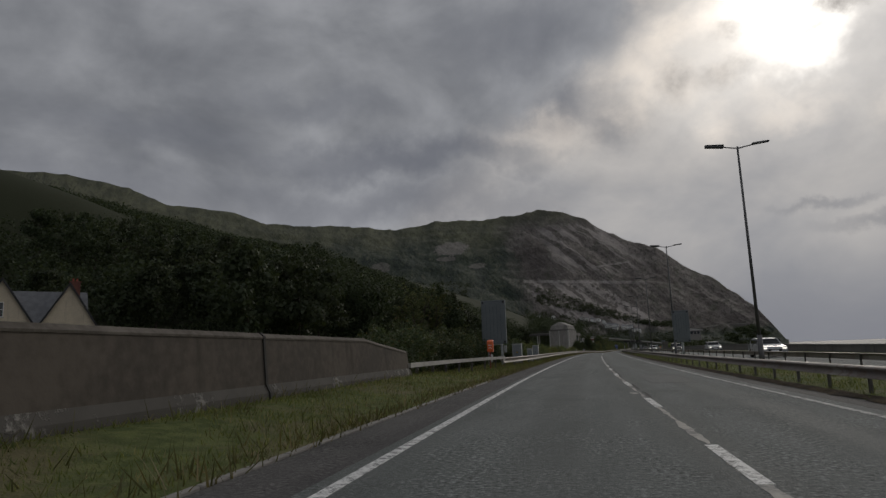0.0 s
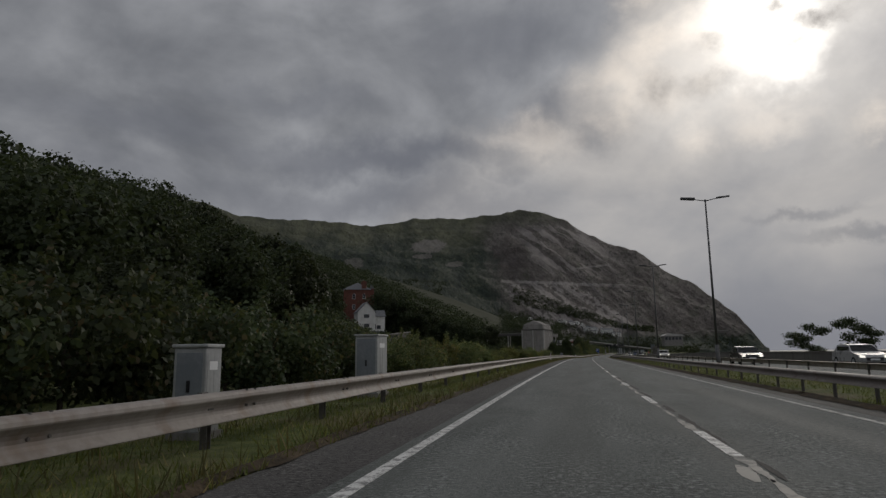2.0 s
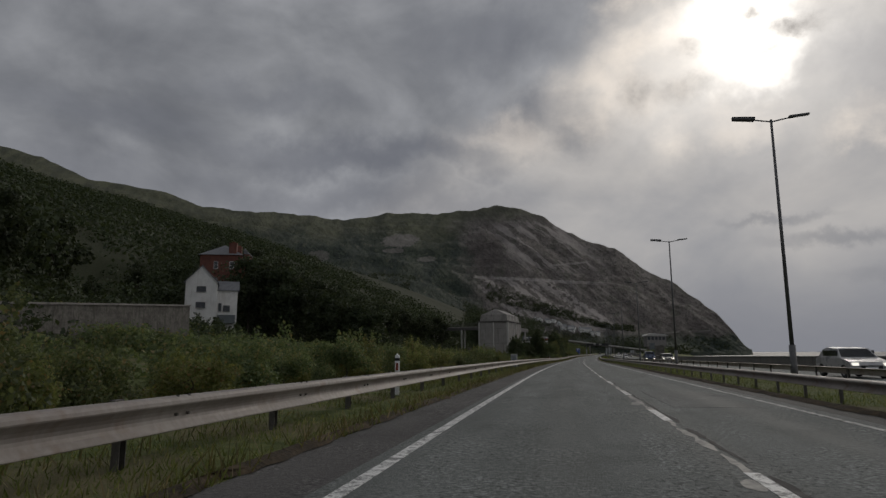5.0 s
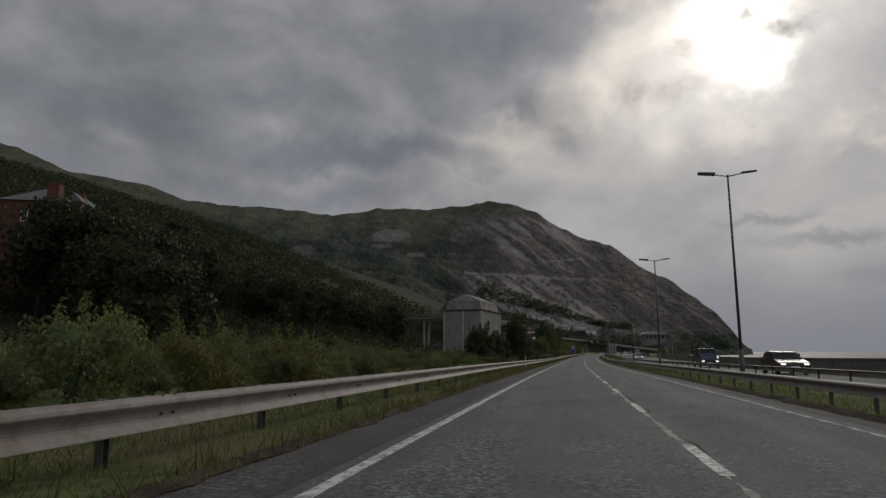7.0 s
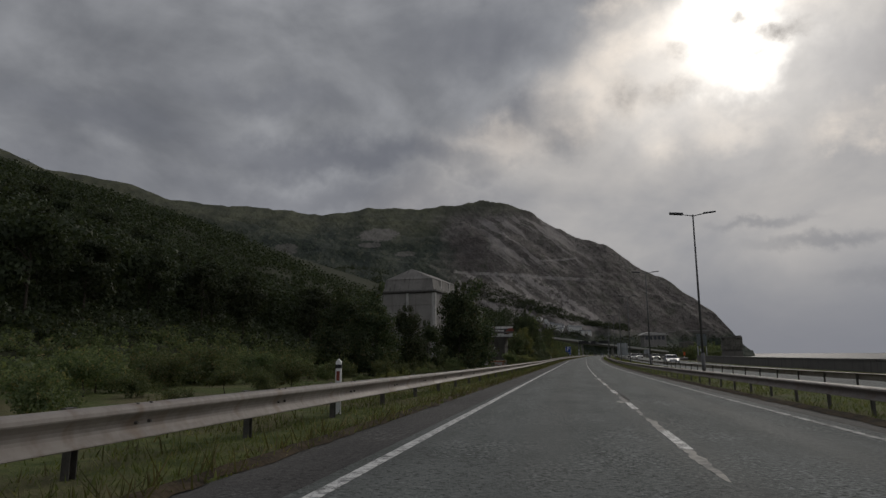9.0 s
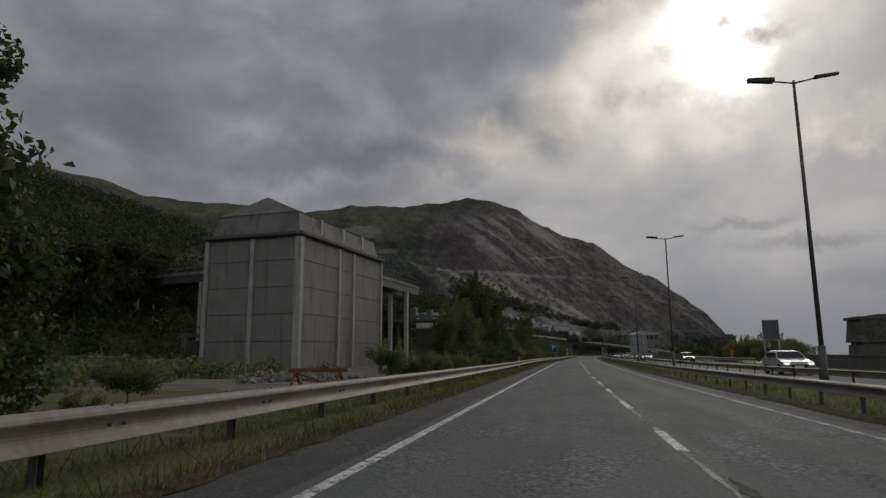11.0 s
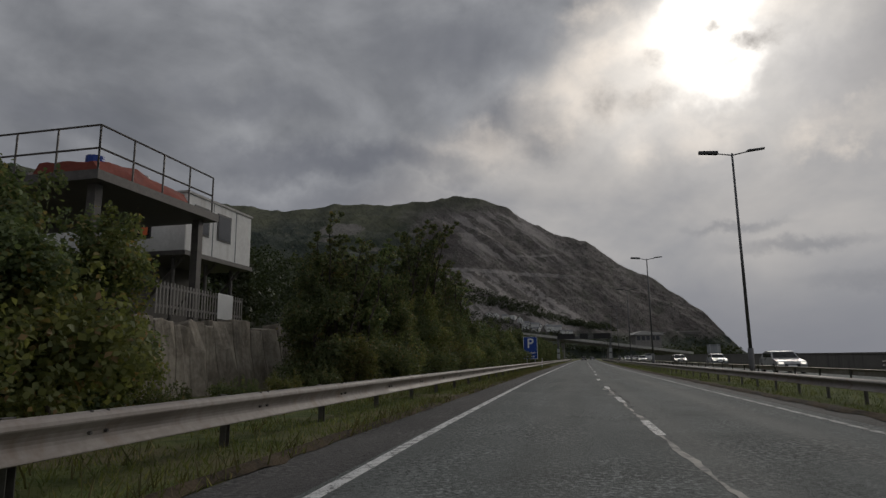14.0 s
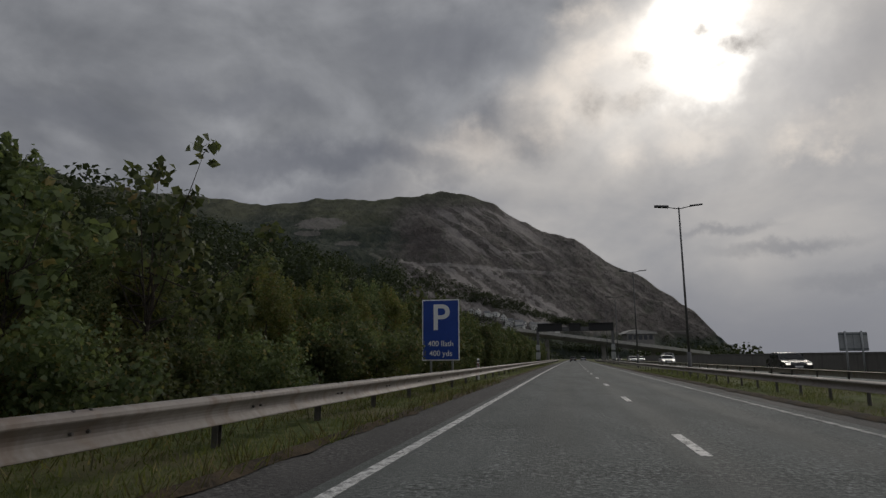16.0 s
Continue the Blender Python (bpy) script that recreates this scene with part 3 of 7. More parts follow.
# ridge stations: azimuth in degrees from the shore, rise over run, run in metres
RIDGE = [
    (-80, 0.23, 1200), (-60, 0.255, 1500), (-51.4, 0.2634, 1750), (-47.3, 0.2666, 1960), (-42.6, 0.2552, 2100), (-39.7, 0.2342, 2220),
    (-34.7, 0.2275, 2330), (-30.8, 0.208, 2400), (-27.9, 0.206, 2421), (-22.2, 0.2035, 2464), (-19.6, 0.1986, 2472), (-16, 0.2109, 2521),
    (-11.7, 0.2106, 2510), (-9.1, 0.2147, 2472), (-6.5, 0.221, 2471), (-4.4, 0.2174, 2416), (-2.2, 0.1996, 2375), (1.3, 0.161, 2317),
    (3.6, 0.1486, 2221), (5.5, 0.1197, 2145), (7.9, 0.0943, 2040), (11, 0.0479, 1852), (11.9, 0.0271, 1797), (12.9, 0.0, 1837),
]


def foot(a):
    """Run and height of the mountain's foot at an azimuth."""
    return float(np.interp(a, [-80, -50, -25, -8, 0, 6, 13], [330, 420, 620, 950, 1050, 1180, 1560])), float(np.interp(a, [-80, -50, -25, -8, 2, 8, 13], [90, 85, 60, 18, 8, 2, -8]))


AZ, RISE, RUN = (np.array(c) for c in zip(*RIDGE))


def slope_point(a, w):
    """A place on the mountain: azimuth in degrees, 0 at the foot to 1 on the ridge, past 1 behind it."""
    d1 = float(np.interp(a, AZ, RUN))
    z1 = float(np.interp(a, AZ, RISE)) * d1 + 1.0
    d0, z0 = foot(a)
    crest = 7.0 * noise.fractal((a * 0.55, 1.0, 3.0), 0.8, 2.0, 4) * min(1, z1 / 150)
    if -26.5 < a < -21.0:
        crest += 6.0 * max(0, math.sin((a + 26.5) / 5.5 * math.pi * 2.0)) ** 0.5
    u = min(w, 1.0)
    d = d0 + (d1 - d0) * w
    z = z0 + (z1 - z0) * (0.35 * u + 0.65 * u ** 1.45) + crest * u ** 8
    x, y = d * math.sin(math.radians(a)), d * math.cos(math.radians(a))
    rough = math.sin(u * math.pi) ** 0.5 if 0 < u < 1 else 0.0
    z += rough * (24 * noise.fractal((x * 0.0045, y * 0.0045, 0.0), 0.9, 2.0, 6) + 5.0 * noise.fractal((x * 0.016, y * 0.010, 5.0), 0.8, 2.0, 5))
    # ribs and gullies that lean seaward down the quarried face
    lean = (a * 39.0 + z * 1.1 * 2230 / max(y, 300)) * 0.018
    z += rough * min(max((a + 12) / 5, 0), 1) * 7.0 * noise.fractal((lean, z * 0.004, 2.0), 0.8, 2.0, 4)
    if a > -9:
        # the quarry bench cut across the seaward face
        bench = 168 + 2 * noise.noise((a * 0.4, 0.0, 0.0))
        fade = min(1, (a + 9) / 1.0) * min(1, max(0, (6.0 - a) / 5))
        if abs(z - bench) < 9:
            z += fade * (bench - z) * 0.7
    if w > 1:
        z -= (w - 1) * 500
    return Vector((x, y, z))


def slope_at(tx, tz):
    """The place on the mountain seen from the shore at these tangents across and up."""
    a = math.degrees(math.atan(tx))
    best = slope_point(a, 0.0)
    for w in np.arange(0.0, 0.6, 0.004):
        p = slope_point(a, w)
        if p.z / p.y > tz:
            return p
        best = p
    return best


def make_mountain():
    verts, faces = [], []
    aa = [*np.arange(-80, -32, 0.5), *np.arange(-32, 13.0, 0.13)]
    ww = [*np.linspace(0, 1, 90), 1.04, 1.1, 1.2]
    for a in aa:
        p = slope_point(a, 0.0)
        verts.append((p.x * 0.985, p.y * 0.985, -40.0))
        verts += [slope_point(a, w) for w in ww]
    k = len(ww) + 1
    for i in range(len(aa) - 1):
        for j in range(k - 1):
            b = i * k + j
            faces.append((b, b + k, b + k + 1, b + 1))
    tagged(new("mountain", mesh_from("mountain", verts, faces, M_MOUNTAIN, True)), "quarried headland with grey scree and green heath running to the sea", "mountain", kind="structure")


make_mountain()

# ---------------------------------------------------------------- carriageways and markings
WHOLE = steps(-60, 800, 6)


def drift(y):
    """The lane line wanders a little towards the verge."""
    return float(np.interp(y, [378, 394, 418, 437], [0, -0.26, -0.26, 0]))


carriageway = tagged(new("road", sweep("road", [(-2.45, -0.30), (-2.45, 0.0), (4.75, 0.0), (4.75, -0.30)], WHOLE, M_ASPHALT)), "worn grey asphalt of a two-lane carriageway", "road", kind="structure")
part("hard_strip", sweep("hard_strip", [(-3.45, -0.3), (-3.45, -0.006), (-2.45, -0.006), (-2.45, -0.3)], WHOLE, M_SHOULDER), None, carriageway, "darker patched asphalt strip along the edge")
part("hard_strip", sweep("hard_strip", [(4.75, -0.3), (4.75, -0.006), (5.35, -0.006), (5.35, -0.3)], WHOLE, M_SHOULDER), None, carriageway, "darker patched asphalt strip along the edge")
part("edge_line", sweep("edge_line", [(-2.275, 0), (-2.275, 0.005), (-2.125, 0.005), (-2.125, 0)], steps(-60, 800, 3), M_PAINT, lat=lambda y: 0.5 * drift(y) if y < 418 else -0.13 * max(0, (445 - y) / 27) if y < 445 else 0.0), None, carriageway, "worn white painted edge line")
part("edge_line", sweep("edge_line", [(4.32, 0), (4.32, 0.005), (4.45, 0.005), (4.45, 0)], WHOLE, M_PAINT_FAINT), None, carriageway, "worn white painted edge line")

marks = [*(float(np.interp(n, [-9, 0, 4, 8, 23, 31, 45, 53], [-29.5, 34.0, 62.55, 92.0, 198.8, 255.75, 350.95, 408.0])) for n in range(-9, 54)), *np.arange(417.4, 660, 9.68)]
for y0 in marks:
    k = 0.02 * noise.noise((y0 * 1.7, 0, 0)) + drift(y0)
    part("lane_mark", sweep("lane_mark", [(1.375 + k, 0), (1.375 + k, 0.006), (1.525 + k, 0.006), (1.525 + k, 0)], [y0, y0 + 1, y0 + 2.2], M_PAINT), None, carriageway)


def ribbons(name, rows, mat, z, label):
    """Ragged flat strips along the road: (y0, y1, lateral, width)."""
    verts, faces = [], []
    for k, (y0, y1, l, w) in enumerate(rows):
        ys = steps(y0, y1, 0.12)
        for i, y in enumerate(ys):
            taper = min(1.0, 0.25 + 3.0 * min(i, len(ys) - 1 - i) / len(ys))
            c = l + drift(y) + 0.05 * noise.noise((y * 0.7, 0, 0)) + 0.03 * noise.noise((y * 2.6, k, 0))
            h = w * taper * (0.65 + 0.5 * noise.noise((y * 3.3, k, 4.0)) + 0.25 * noise.noise((y * 9.0, k, 7.0)))
            verts += [road(c - h, y, z), road(c + h, y, z)]
        b = len(verts) - 2 * len(ys)
        faces += [(b + 2 * i, b + 2 * i + 1, b + 2 * i + 3, b + 2 * i + 2) for i in range(len(ys) - 1)]
    part(name, mesh_from(name, verts, faces, mat), None, carriageway, label)


def lane_joint():
    r = np.random.default_rng(17)
    pale, dark = [], []
    y = -30.0
    while y < 408:
        run = r.uniform(0.8, 4.5)
        if r.random() < 0.86:
            pale.append((y, y + run, 1.44, r.uniform(0.05, 0.11)))
        if r.random() < 0.40:
            dark.append((y + r.uniform(0, run), y + run + r.uniform(0.3, 1.6), 1.56, r.uniform(0.03, 0.09)))
        if r.random() < 0.12:
            pale.append((y, y + r.uniform(0.5, 1.0), 1.30, r.uniform(0.10, 0.18)))
        y += run * r.uniform(0.9, 1.1)
    ribbons("lane_joint", pale, M_SEAL, 0.004, "pale crumbling joint between the lanes")
    ribbons("joint_crack", dark, M_TAR, 0.0055, "dark broken edge of the lane joint")
    cracks = [(y0, y0 + r.uniform(1.0, 5.0), r.uniform(-1.9, 4.1), r.uniform(0.006, 0.012)) for y0 in r.uniform(-10, 440, 22)]
    ribbons("cracks", cracks, M_TAR, 0.003, "thin dark cracks in the asphalt")


def repair_patch(l0, l1, y0, y1):
    part("repair_patch", sweep("repair_patch", [(l0, 0), (l0, 0.0035), (l1, 0.0035), (l1, 0)], steps(y0, y1, 1.0), M_PATCH), None, carriageway, "smoother patch in the asphalt")


lane_joint()
for l0, l1, y0, y1 in ((-0.75, 0.2, 90.5, 93.8), (2.2, 3.6, 21, 27), (-1.6, -0.2, 128, 136), (2.0, 3.9, 152, 158), (-0.6, 0.7, 196, 203), (2.3, 3.4, 246, 251), (-1.7, -0.5, 306, 311), (2.6, 4.0, 330, 339), (-0.4, 0.8, 372, 377)):
    repair_patch(l0, l1, y0, y1)
opposite = tagged(new("road_opposite", sweep("road_opposite", [(10.85, -0.30), (10.85, 0.0), (20.6, 0.0), (20.6, -0.30)], WHOLE, M_ASPHALT)), "grey asphalt of the opposite carriageway", "road", kind="structure")
for l in (11.5, 19.9):
    part("edge_line", sweep("edge_line", [(l, 0), (l, 0.005), (l + 0.15, 0.005), (l + 0.15, 0)], WHOLE, M_PAINT), None, opposite)

# ---------------------------------------------------------------- crash barriers
BEAM = [(-0.10, 0.688), (-0.05, 0.702), (0.015, 0.701), (0.064, 0.686), (0.092, 0.656), (0.100, 0.622), (0.094, 0.606), (0.060, 0.578), (0.026, 0.545), (0.006, 0.508), (0.002, 0.472), (0.012, 0.440), (0.036, 0.408), (0.066, 0.380), (0.088, 0.358), (0.092, 0.342), (0.076, 0.333), (0.0, 0.336), (-0.006, 0.66), (-0.10, 0.674)]


def post_mesh(flip):
    bm = box(-0.045, 0.045, -0.05, -0.042, -0.4, 0.66)
    box(-0.045, -0.037, -0.042, 0.04, -0.4, 0.66, bm)
    box(-0.045, 0.045, 0.04, 0.05, -0.4, 0.66, bm)
    box(0.0, 0.065 * flip, -0.06, 0.06, 0.50, 0.66, bm)
    box(-0.09 * flip, -0.03 * flip, -0.07, 0.07, 0.700, 0.712, bm)
    return from_bm("post", bm, M_POST)


def bolt_mesh(flip):
    bm = bmesh.new()
    for y in (-0.11, 0.11):
        tube((0.06 * flip, y, 0.500), (0.095 * flip, y, 0.500), 0.020, 0.016, 6, bm)
        tube((0.08 * flip, y, 0.690), (0.08 * flip, y, 0.712), 0.020, 0.016, 6, bm)
    return from_bm("bolts", bm, M_POST)


BOLT_MESH = {1: bolt_mesh(1), -1: bolt_mesh(-1)}
POST_MESH = {1: post_mesh(1), -1: post_mesh(-1)}


def crash_barrier(label, y0, y1, lat, side, gap=3.7, group="", spot=None, slim=1.0):
    """side: 1 faces to the right, -1 to the left; slim: height of the beam and the posts."""
    ob = tagged(new("crash_barrier"), label, "crash barrier", group)
    prof = [(side * l, 0.353 + (z - 0.333) * slim if slim < 1 else z) for l, z in BEAM]
    part("beam", sweep("beam", prof, steps(y0, y1, 4), M_STEEL, lat=lat), None, ob)
    spots = []
    n = 0
    while True:
        y = spot(n) if spot else y0 + 0.6 + n * gap
        n += 1
        if y > y1:
            break
        p = part("post", POST_MESH[side], None, ob)
        p.matrix_local = road_pose(lat(y) - side * 0.07, y) @ Matrix.Diagonal((slim, slim, 0.5 + 0.5 * slim, 1))
        spots.append(road_pose(lat(y) - side * 0.05, y + 0.9))
    if side == 1:
        src = [v.co.copy() for v in BOLT_MESH[side].vertices]
        polys = [tuple(p.vertices) for p in BOLT_MESH[side].polygons]
        verts = [m @ v for m in spots for v in src]
        faces = [tuple(i + k * len(src) for i in p) for k in range(len(spots)) for p in polys]
        tagged(part("bolts", mesh_from("bolts", verts, faces, M_POST), None, ob, "rows of small dark bolts"), kind="stuff")
    return ob


def verge_line(y):
    """The barrier swings out from the wall's end to the road's edge."""
    return float(np.interp(y, [25, 33, 37, 42, 46, 50, 56, 62], [-6.85, -6.75, -6.40, -5.72, -5.35, -5.05, -4.75, -4.62]))


def verge_post(n):
    """Where the n-th post of the verge barrier stands."""
    return float(np.interp(n, [0, 5, 12, 20, 40, 44, 60, 88, 113, 200], [44.94, 62.06, 87.78, 115.48, 184.17, 197.86, 252.25, 347.6, 432.3, 731.0]))


crash_barrier("weathered galvanised crash barrier on steel posts in the grass verge", 44.3, 640, verge_line, 1, spot=verge_post)


def box_rail():
    """The plain box-section rail that joins the barrier to the end of the wall."""
    ob = tagged(new("crash_barrier"), "pale plain box-section crash barrier joining the concrete wall", "crash barrier")
    part("beam", sweep("beam", [(-0.10, 0.61), (-0.10, 0.80), (0.06, 0.80), (0.06, 0.61)], steps(25.3, 44.1, 1.2), M_RAIL, lat=verge_line), None, ob)
    part("joint_sleeve", sweep("joint_sleeve", [(-0.11, 0.50), (-0.11, 0.79), (0.085, 0.79), (0.085, 0.50)], [43.9, 44.5], M_RAIL, lat=verge_line), None, ob)
    for y in (26.6, 29.3, 32.0, 34.6, 37.2, 39.8, 42.2):
        p = part("post", POST_MESH[1], None, ob)
        p.matrix_local = road_pose(verge_line(y) - 0.06, y, -0.08)


box_rail()
crash_barrier("weathered steel crash barrier along the central reserve", -8, 640, lambda y: 5.75 + 0.8 * min(max((y - 300) / 150, 0), 1), -1, 2.2, "central reserve barriers", slim=0.68)
crash_barrier("weathered steel crash barrier along the central reserve", -60, 640, lambda y: 10.5, 1, 3.2, "central reserve barriers", slim=0.68)

# ---------------------------------------------------------------- walls
def sea_wall(y0, y1):
    ys = steps(y0, y1, 8)
    verts, faces = [], []
    for y in ys:
        top = float(np.interp(y, [-60, 60, 100, 280, 420, 500, 700], [0.6, 0.7, 0.95, 1.0, 1.25, 1.5, 1.7]))
        for l, z in ((21.9, -1.0), (22.0, top - 0.15), (21.94, top - 0.14), (21.94, top), (22.45, top), (22.45, -1.0)):
            verts.append(road(l, y, z))
    for i in range(len(ys) - 1):
        for j in range(5):
            a = i * 6 + j
            faces.append((a, a + 1, a + 7, a + 6))
    tagged(new("sea_wall", mesh_from("sea_wall", verts, faces, M_CONCRETE_DARK)), "long dark concrete sea wall with a flat coping", "wall", kind="structure")


sea_wall(-60, 376)
sea_wall(432, 720)


def verge_wall():
    ob = tagged(new("verge_wall"), "weathered dark concrete wall with a sloping coping and open joint", "wall", kind="structure")
    for y0, y1, sink in ((-30, 13.09, 0.0), (13.20, 25.4, 0.08)):
        ys = sorted({y for y in (*np.arange(y0, y1, 1.5), 20.35, 20.42, 25.0, y1) if y0 <= y <= y1})
        for name, mat, prof in (
            ("wall_panel", M_WALL, lambda t: ((0.08, 0.60), (0.0, t - 0.13), (-0.30, t - 0.13), (-0.30, 0.60))),
            ("footing", M_SPALL, lambda t: ((0.23, -0.5), (0.18, 0.42), (0.08, 0.60), (-0.30, 0.60), (-0.30, -0.5))),
            ("coping", M_COPING, lambda t: ((0.02, t - 0.13), (0.025, t - 0.09), (-0.08, t), (-0.33, t), (-0.33, t - 0.13))),
        ):
            bm = bmesh.new()
            rings = []
            for y in ys:
                top = 1.742 if y < 20.38 else 1.718 - (y - 20.42) / 5.0 * 0.42
                top += 0.012 * noise.noise((y * 0.7, 0, 0))
                lean = 0.03 * noise.noise((y * 0.3, 5, 0))
                rings.append([bm.verts.new(road(l - 6.88 - sink + lean, y, z)) for l, z in prof(top)])
            k = len(rings[0])
            for a, b in zip(rings, rings[1:]):
                for j in range(k):
                    bm.faces.new((a[j], a[(j + 1) % k], b[(j + 1) % k], b[j]))
            bm.faces.new(rings[0])
            bm.faces.new(rings[-1][::-1])
            part(name, bm, mat, ob)
    bm = bmesh.new()
    rings = [[bm.verts.new(road(l - 6.88, y, z)) for l, z in ((0.26, -0.3), (0.21, 0.43), (0.11, 0.61), (0.03, 1.61), (0.04, 1.66), (-0.06, 1.757), (-0.34, 1.757), (-0.34, -0.3))] for y in (13.06, 13.15)]
    for j in range(8):
        bm.faces.new((rings[0][j], rings[0][(j + 1) % 8], rings[1][(j + 1) % 8], rings[1][j]))
    bm.faces.new(rings[0])
    bm.faces.new(rings[1][::-1])
    part("joint_filler", bm, M_TAR, ob, "dark open joint between the wall lengths")


verge_wall()

# ---------------------------------------------------------------- street lamps
def street_lamp(m, group):
    ob = thing("street_lamp", m, "tall grey steel street lamp with two flat lamp heads", "street lamp", group)
    part("base", tube((0, 0, -0.5), (0, 0, 1.5), 0.13, 0.13, 12), M_POLE, ob, smooth=True)
    part("pole", tube((0, 0, 1.5), (0, 0, 11.2), 0.085, 0.05, 12), M_POLE, ob, smooth=True)
    for s in (-1, 1):
        arm = part("arm", tube((0, 0, 11.1), (s * 0.75, 0, 11.24), 0.035, 0.03, 8), M_POLE, ob)
        bm = box(s * 0.7, s * 1.55, -0.13, 0.13, 11.22, 11.32)
        for v in bm.verts:
            if abs(v.co.x) > 1.5:
                v.co.y *= 0.6
            v.co.z += (abs(v.co.x) - 0.7) * 0.09
        part("lamp_head", bm, M_POLE, arm, "flat black lamp head", bevel=0.03)
    return ob


lamp = street_lamp(road_pose(8.95, 1.0), "street lamps along the central reserve")
for i in range(1, 22):
    y = float(np.interp(i, [0, 1, 2, 3, 4, 5, 6, 7, 8, 9, 11, 12, 13, 14, 15, 22], [1.0, 33.9, 67.4, 99.0, 133.1, 165.6, 195.7, 228.8, 261.4, 293.2, 358.0, 388.0, 416.3, 451.0, 482.1, 713.0]))
    copy_thing(lamp, road_pose(float(np.interp(y, [60, 110, 140, 230, 300, 390, 420, 450, 483], [8.65, 8.7, 8.8, 9.0, 8.7, 8.65, 8.2, 7.55, 7.6])), y))

# ---------------------------------------------------------------- kerb and soil at the road's edge
def kerb():
    ob = tagged(new("kerb"), "row of low worn concrete kerb stones", "kerb", kind="structure")
    stone = from_bm("kerb_stone", box(-0.05, 0.05, 0.0, 0.905, -0.2, 0.05), M_CONCRETE, 0.015)
    for y in np.arange(-12, 25.5, 0.92):
        k = part("kerb_stone", stone, None, ob)
        k.matrix_local = road_pose(-3.50 + 0.01 * noise.noise((y, 0, 0)), y, -0.02)


kerb()


def ragged_strip(name, lat0, lat1, y0, y1, label, seed):
    """Soil that creeps over the asphalt with an uneven edge."""
    verts, faces = [], []
    ys = steps(y0, y1, 0.35)
    for y in ys:
        e = 0.16 * noise.noise((y * 0.9, seed, 0)) + 0.12 * noise.noise((y * 2.6, seed, 1))
        b = 0.15 * noise.noise((y * 0.5, seed, 2))
        for l, z in ((lat0 + e, 0.004), (lat0 + (lat1 - lat0) * 0.25 + e, 0.045), (lat0 + (lat1 - lat0) * 0.6, 0.075), (lat1 + b, 0.035)):
            verts.append(road(l, y, z + 0.02 * noise.noise((y * 5, l * 5, seed))))
    for i in range(len(ys) - 1):
        for j in range(3):
            a = i * 4 + j
            faces.append((a, a + 1, a + 5, a + 4))
    tagged(new(name, mesh_from(name, verts, faces, M_SOIL, True)), label, "soil", kind="structure")


ragged_strip("soil_edge", -3.42, -3.66, 26, 560, "brown soil and leaf litter along the road edge", 1.0)
ragged_strip("soil_edge_reserve", 5.25, 5.6, -30, 560, "brown soil along the central reserve edge", 2.0)

# ---------------------------------------------------------------- plants
RNG = np.random.default_rng(7)


def leaves(blobs, count, size, seed, shell=0.5, droop=0.0):
    """Small folded leaves scattered through the outer part of ellipsoid clumps (x, y, z, rx, ry, rz)."""
    r = np.random.default_rng(seed)
    b = np.array(blobs, float)
    vol = b[:, 3] * b[:, 4] * b[:, 5]
    pick = r.choice(len(b), count, p=vol ** 0.7 / (vol ** 0.7).sum())
    dirs = r.normal(size=(count, 3))
    dirs /= np.linalg.norm(dirs, axis=1)[:, None]
    rad = shell + (1 - shell) * r.random(count) ** 0.6
    rad *= 1 + 0.16 * np.sin(dirs[:, 0] * 5 + pick) * np.sin(dirs[:, 2] * 6 + pick * 2.1) + 0.10 * r.normal(size=count)
    c = b[pick, :3] + dirs * rad[:, None] * b[pick, 3:]
    nrm = dirs * 0.7 + r.normal(size=(count, 3)) * 0.6 + np.array([0, 0, 0.35])
    nrm /= np.linalg.norm(nrm, axis=1)[:, None]
    t = r.normal(size=(count, 3)) + np.array([0, 0, -droop])
    t -= (t * nrm).sum(1)[:, None] * nrm
    t /= np.linalg.norm(t, axis=1)[:, None] + 1e-9
    s = np.cross(nrm, t)
    ln = size * (0.6 + 0.8 * r.random(count))[:, None]
    wd = ln * 0.38
    v = np.stack([c - t * ln * 0.5, c + s * wd + nrm * wd * 0.25, c + t * ln * 0.5 - nrm * ln * 0.12, c - s * wd + nrm * wd * 0.25], 1).reshape(-1, 3)
    f = np.arange(count * 4).reshape(-1, 4)
    return v, f


def cloud_mesh(name, v, f, mat):
    me = bpy.data.meshes.new(name)
    me.vertices.add(len(v))
    me.vertices.foreach_set("co", v.ravel())
    me.loops.add(f.size)
    me.loops.foreach_set("vertex_index", f.ravel().astype(np.int32))
    me.polygons.add(len(f))
    me.polygons.foreach_set("loop_start", np.arange(0, f.size, f.shape[1], dtype=np.int32))
    me.materials.append(mat)
    me.update(calc_edges=True)
    me.validate()
    return me


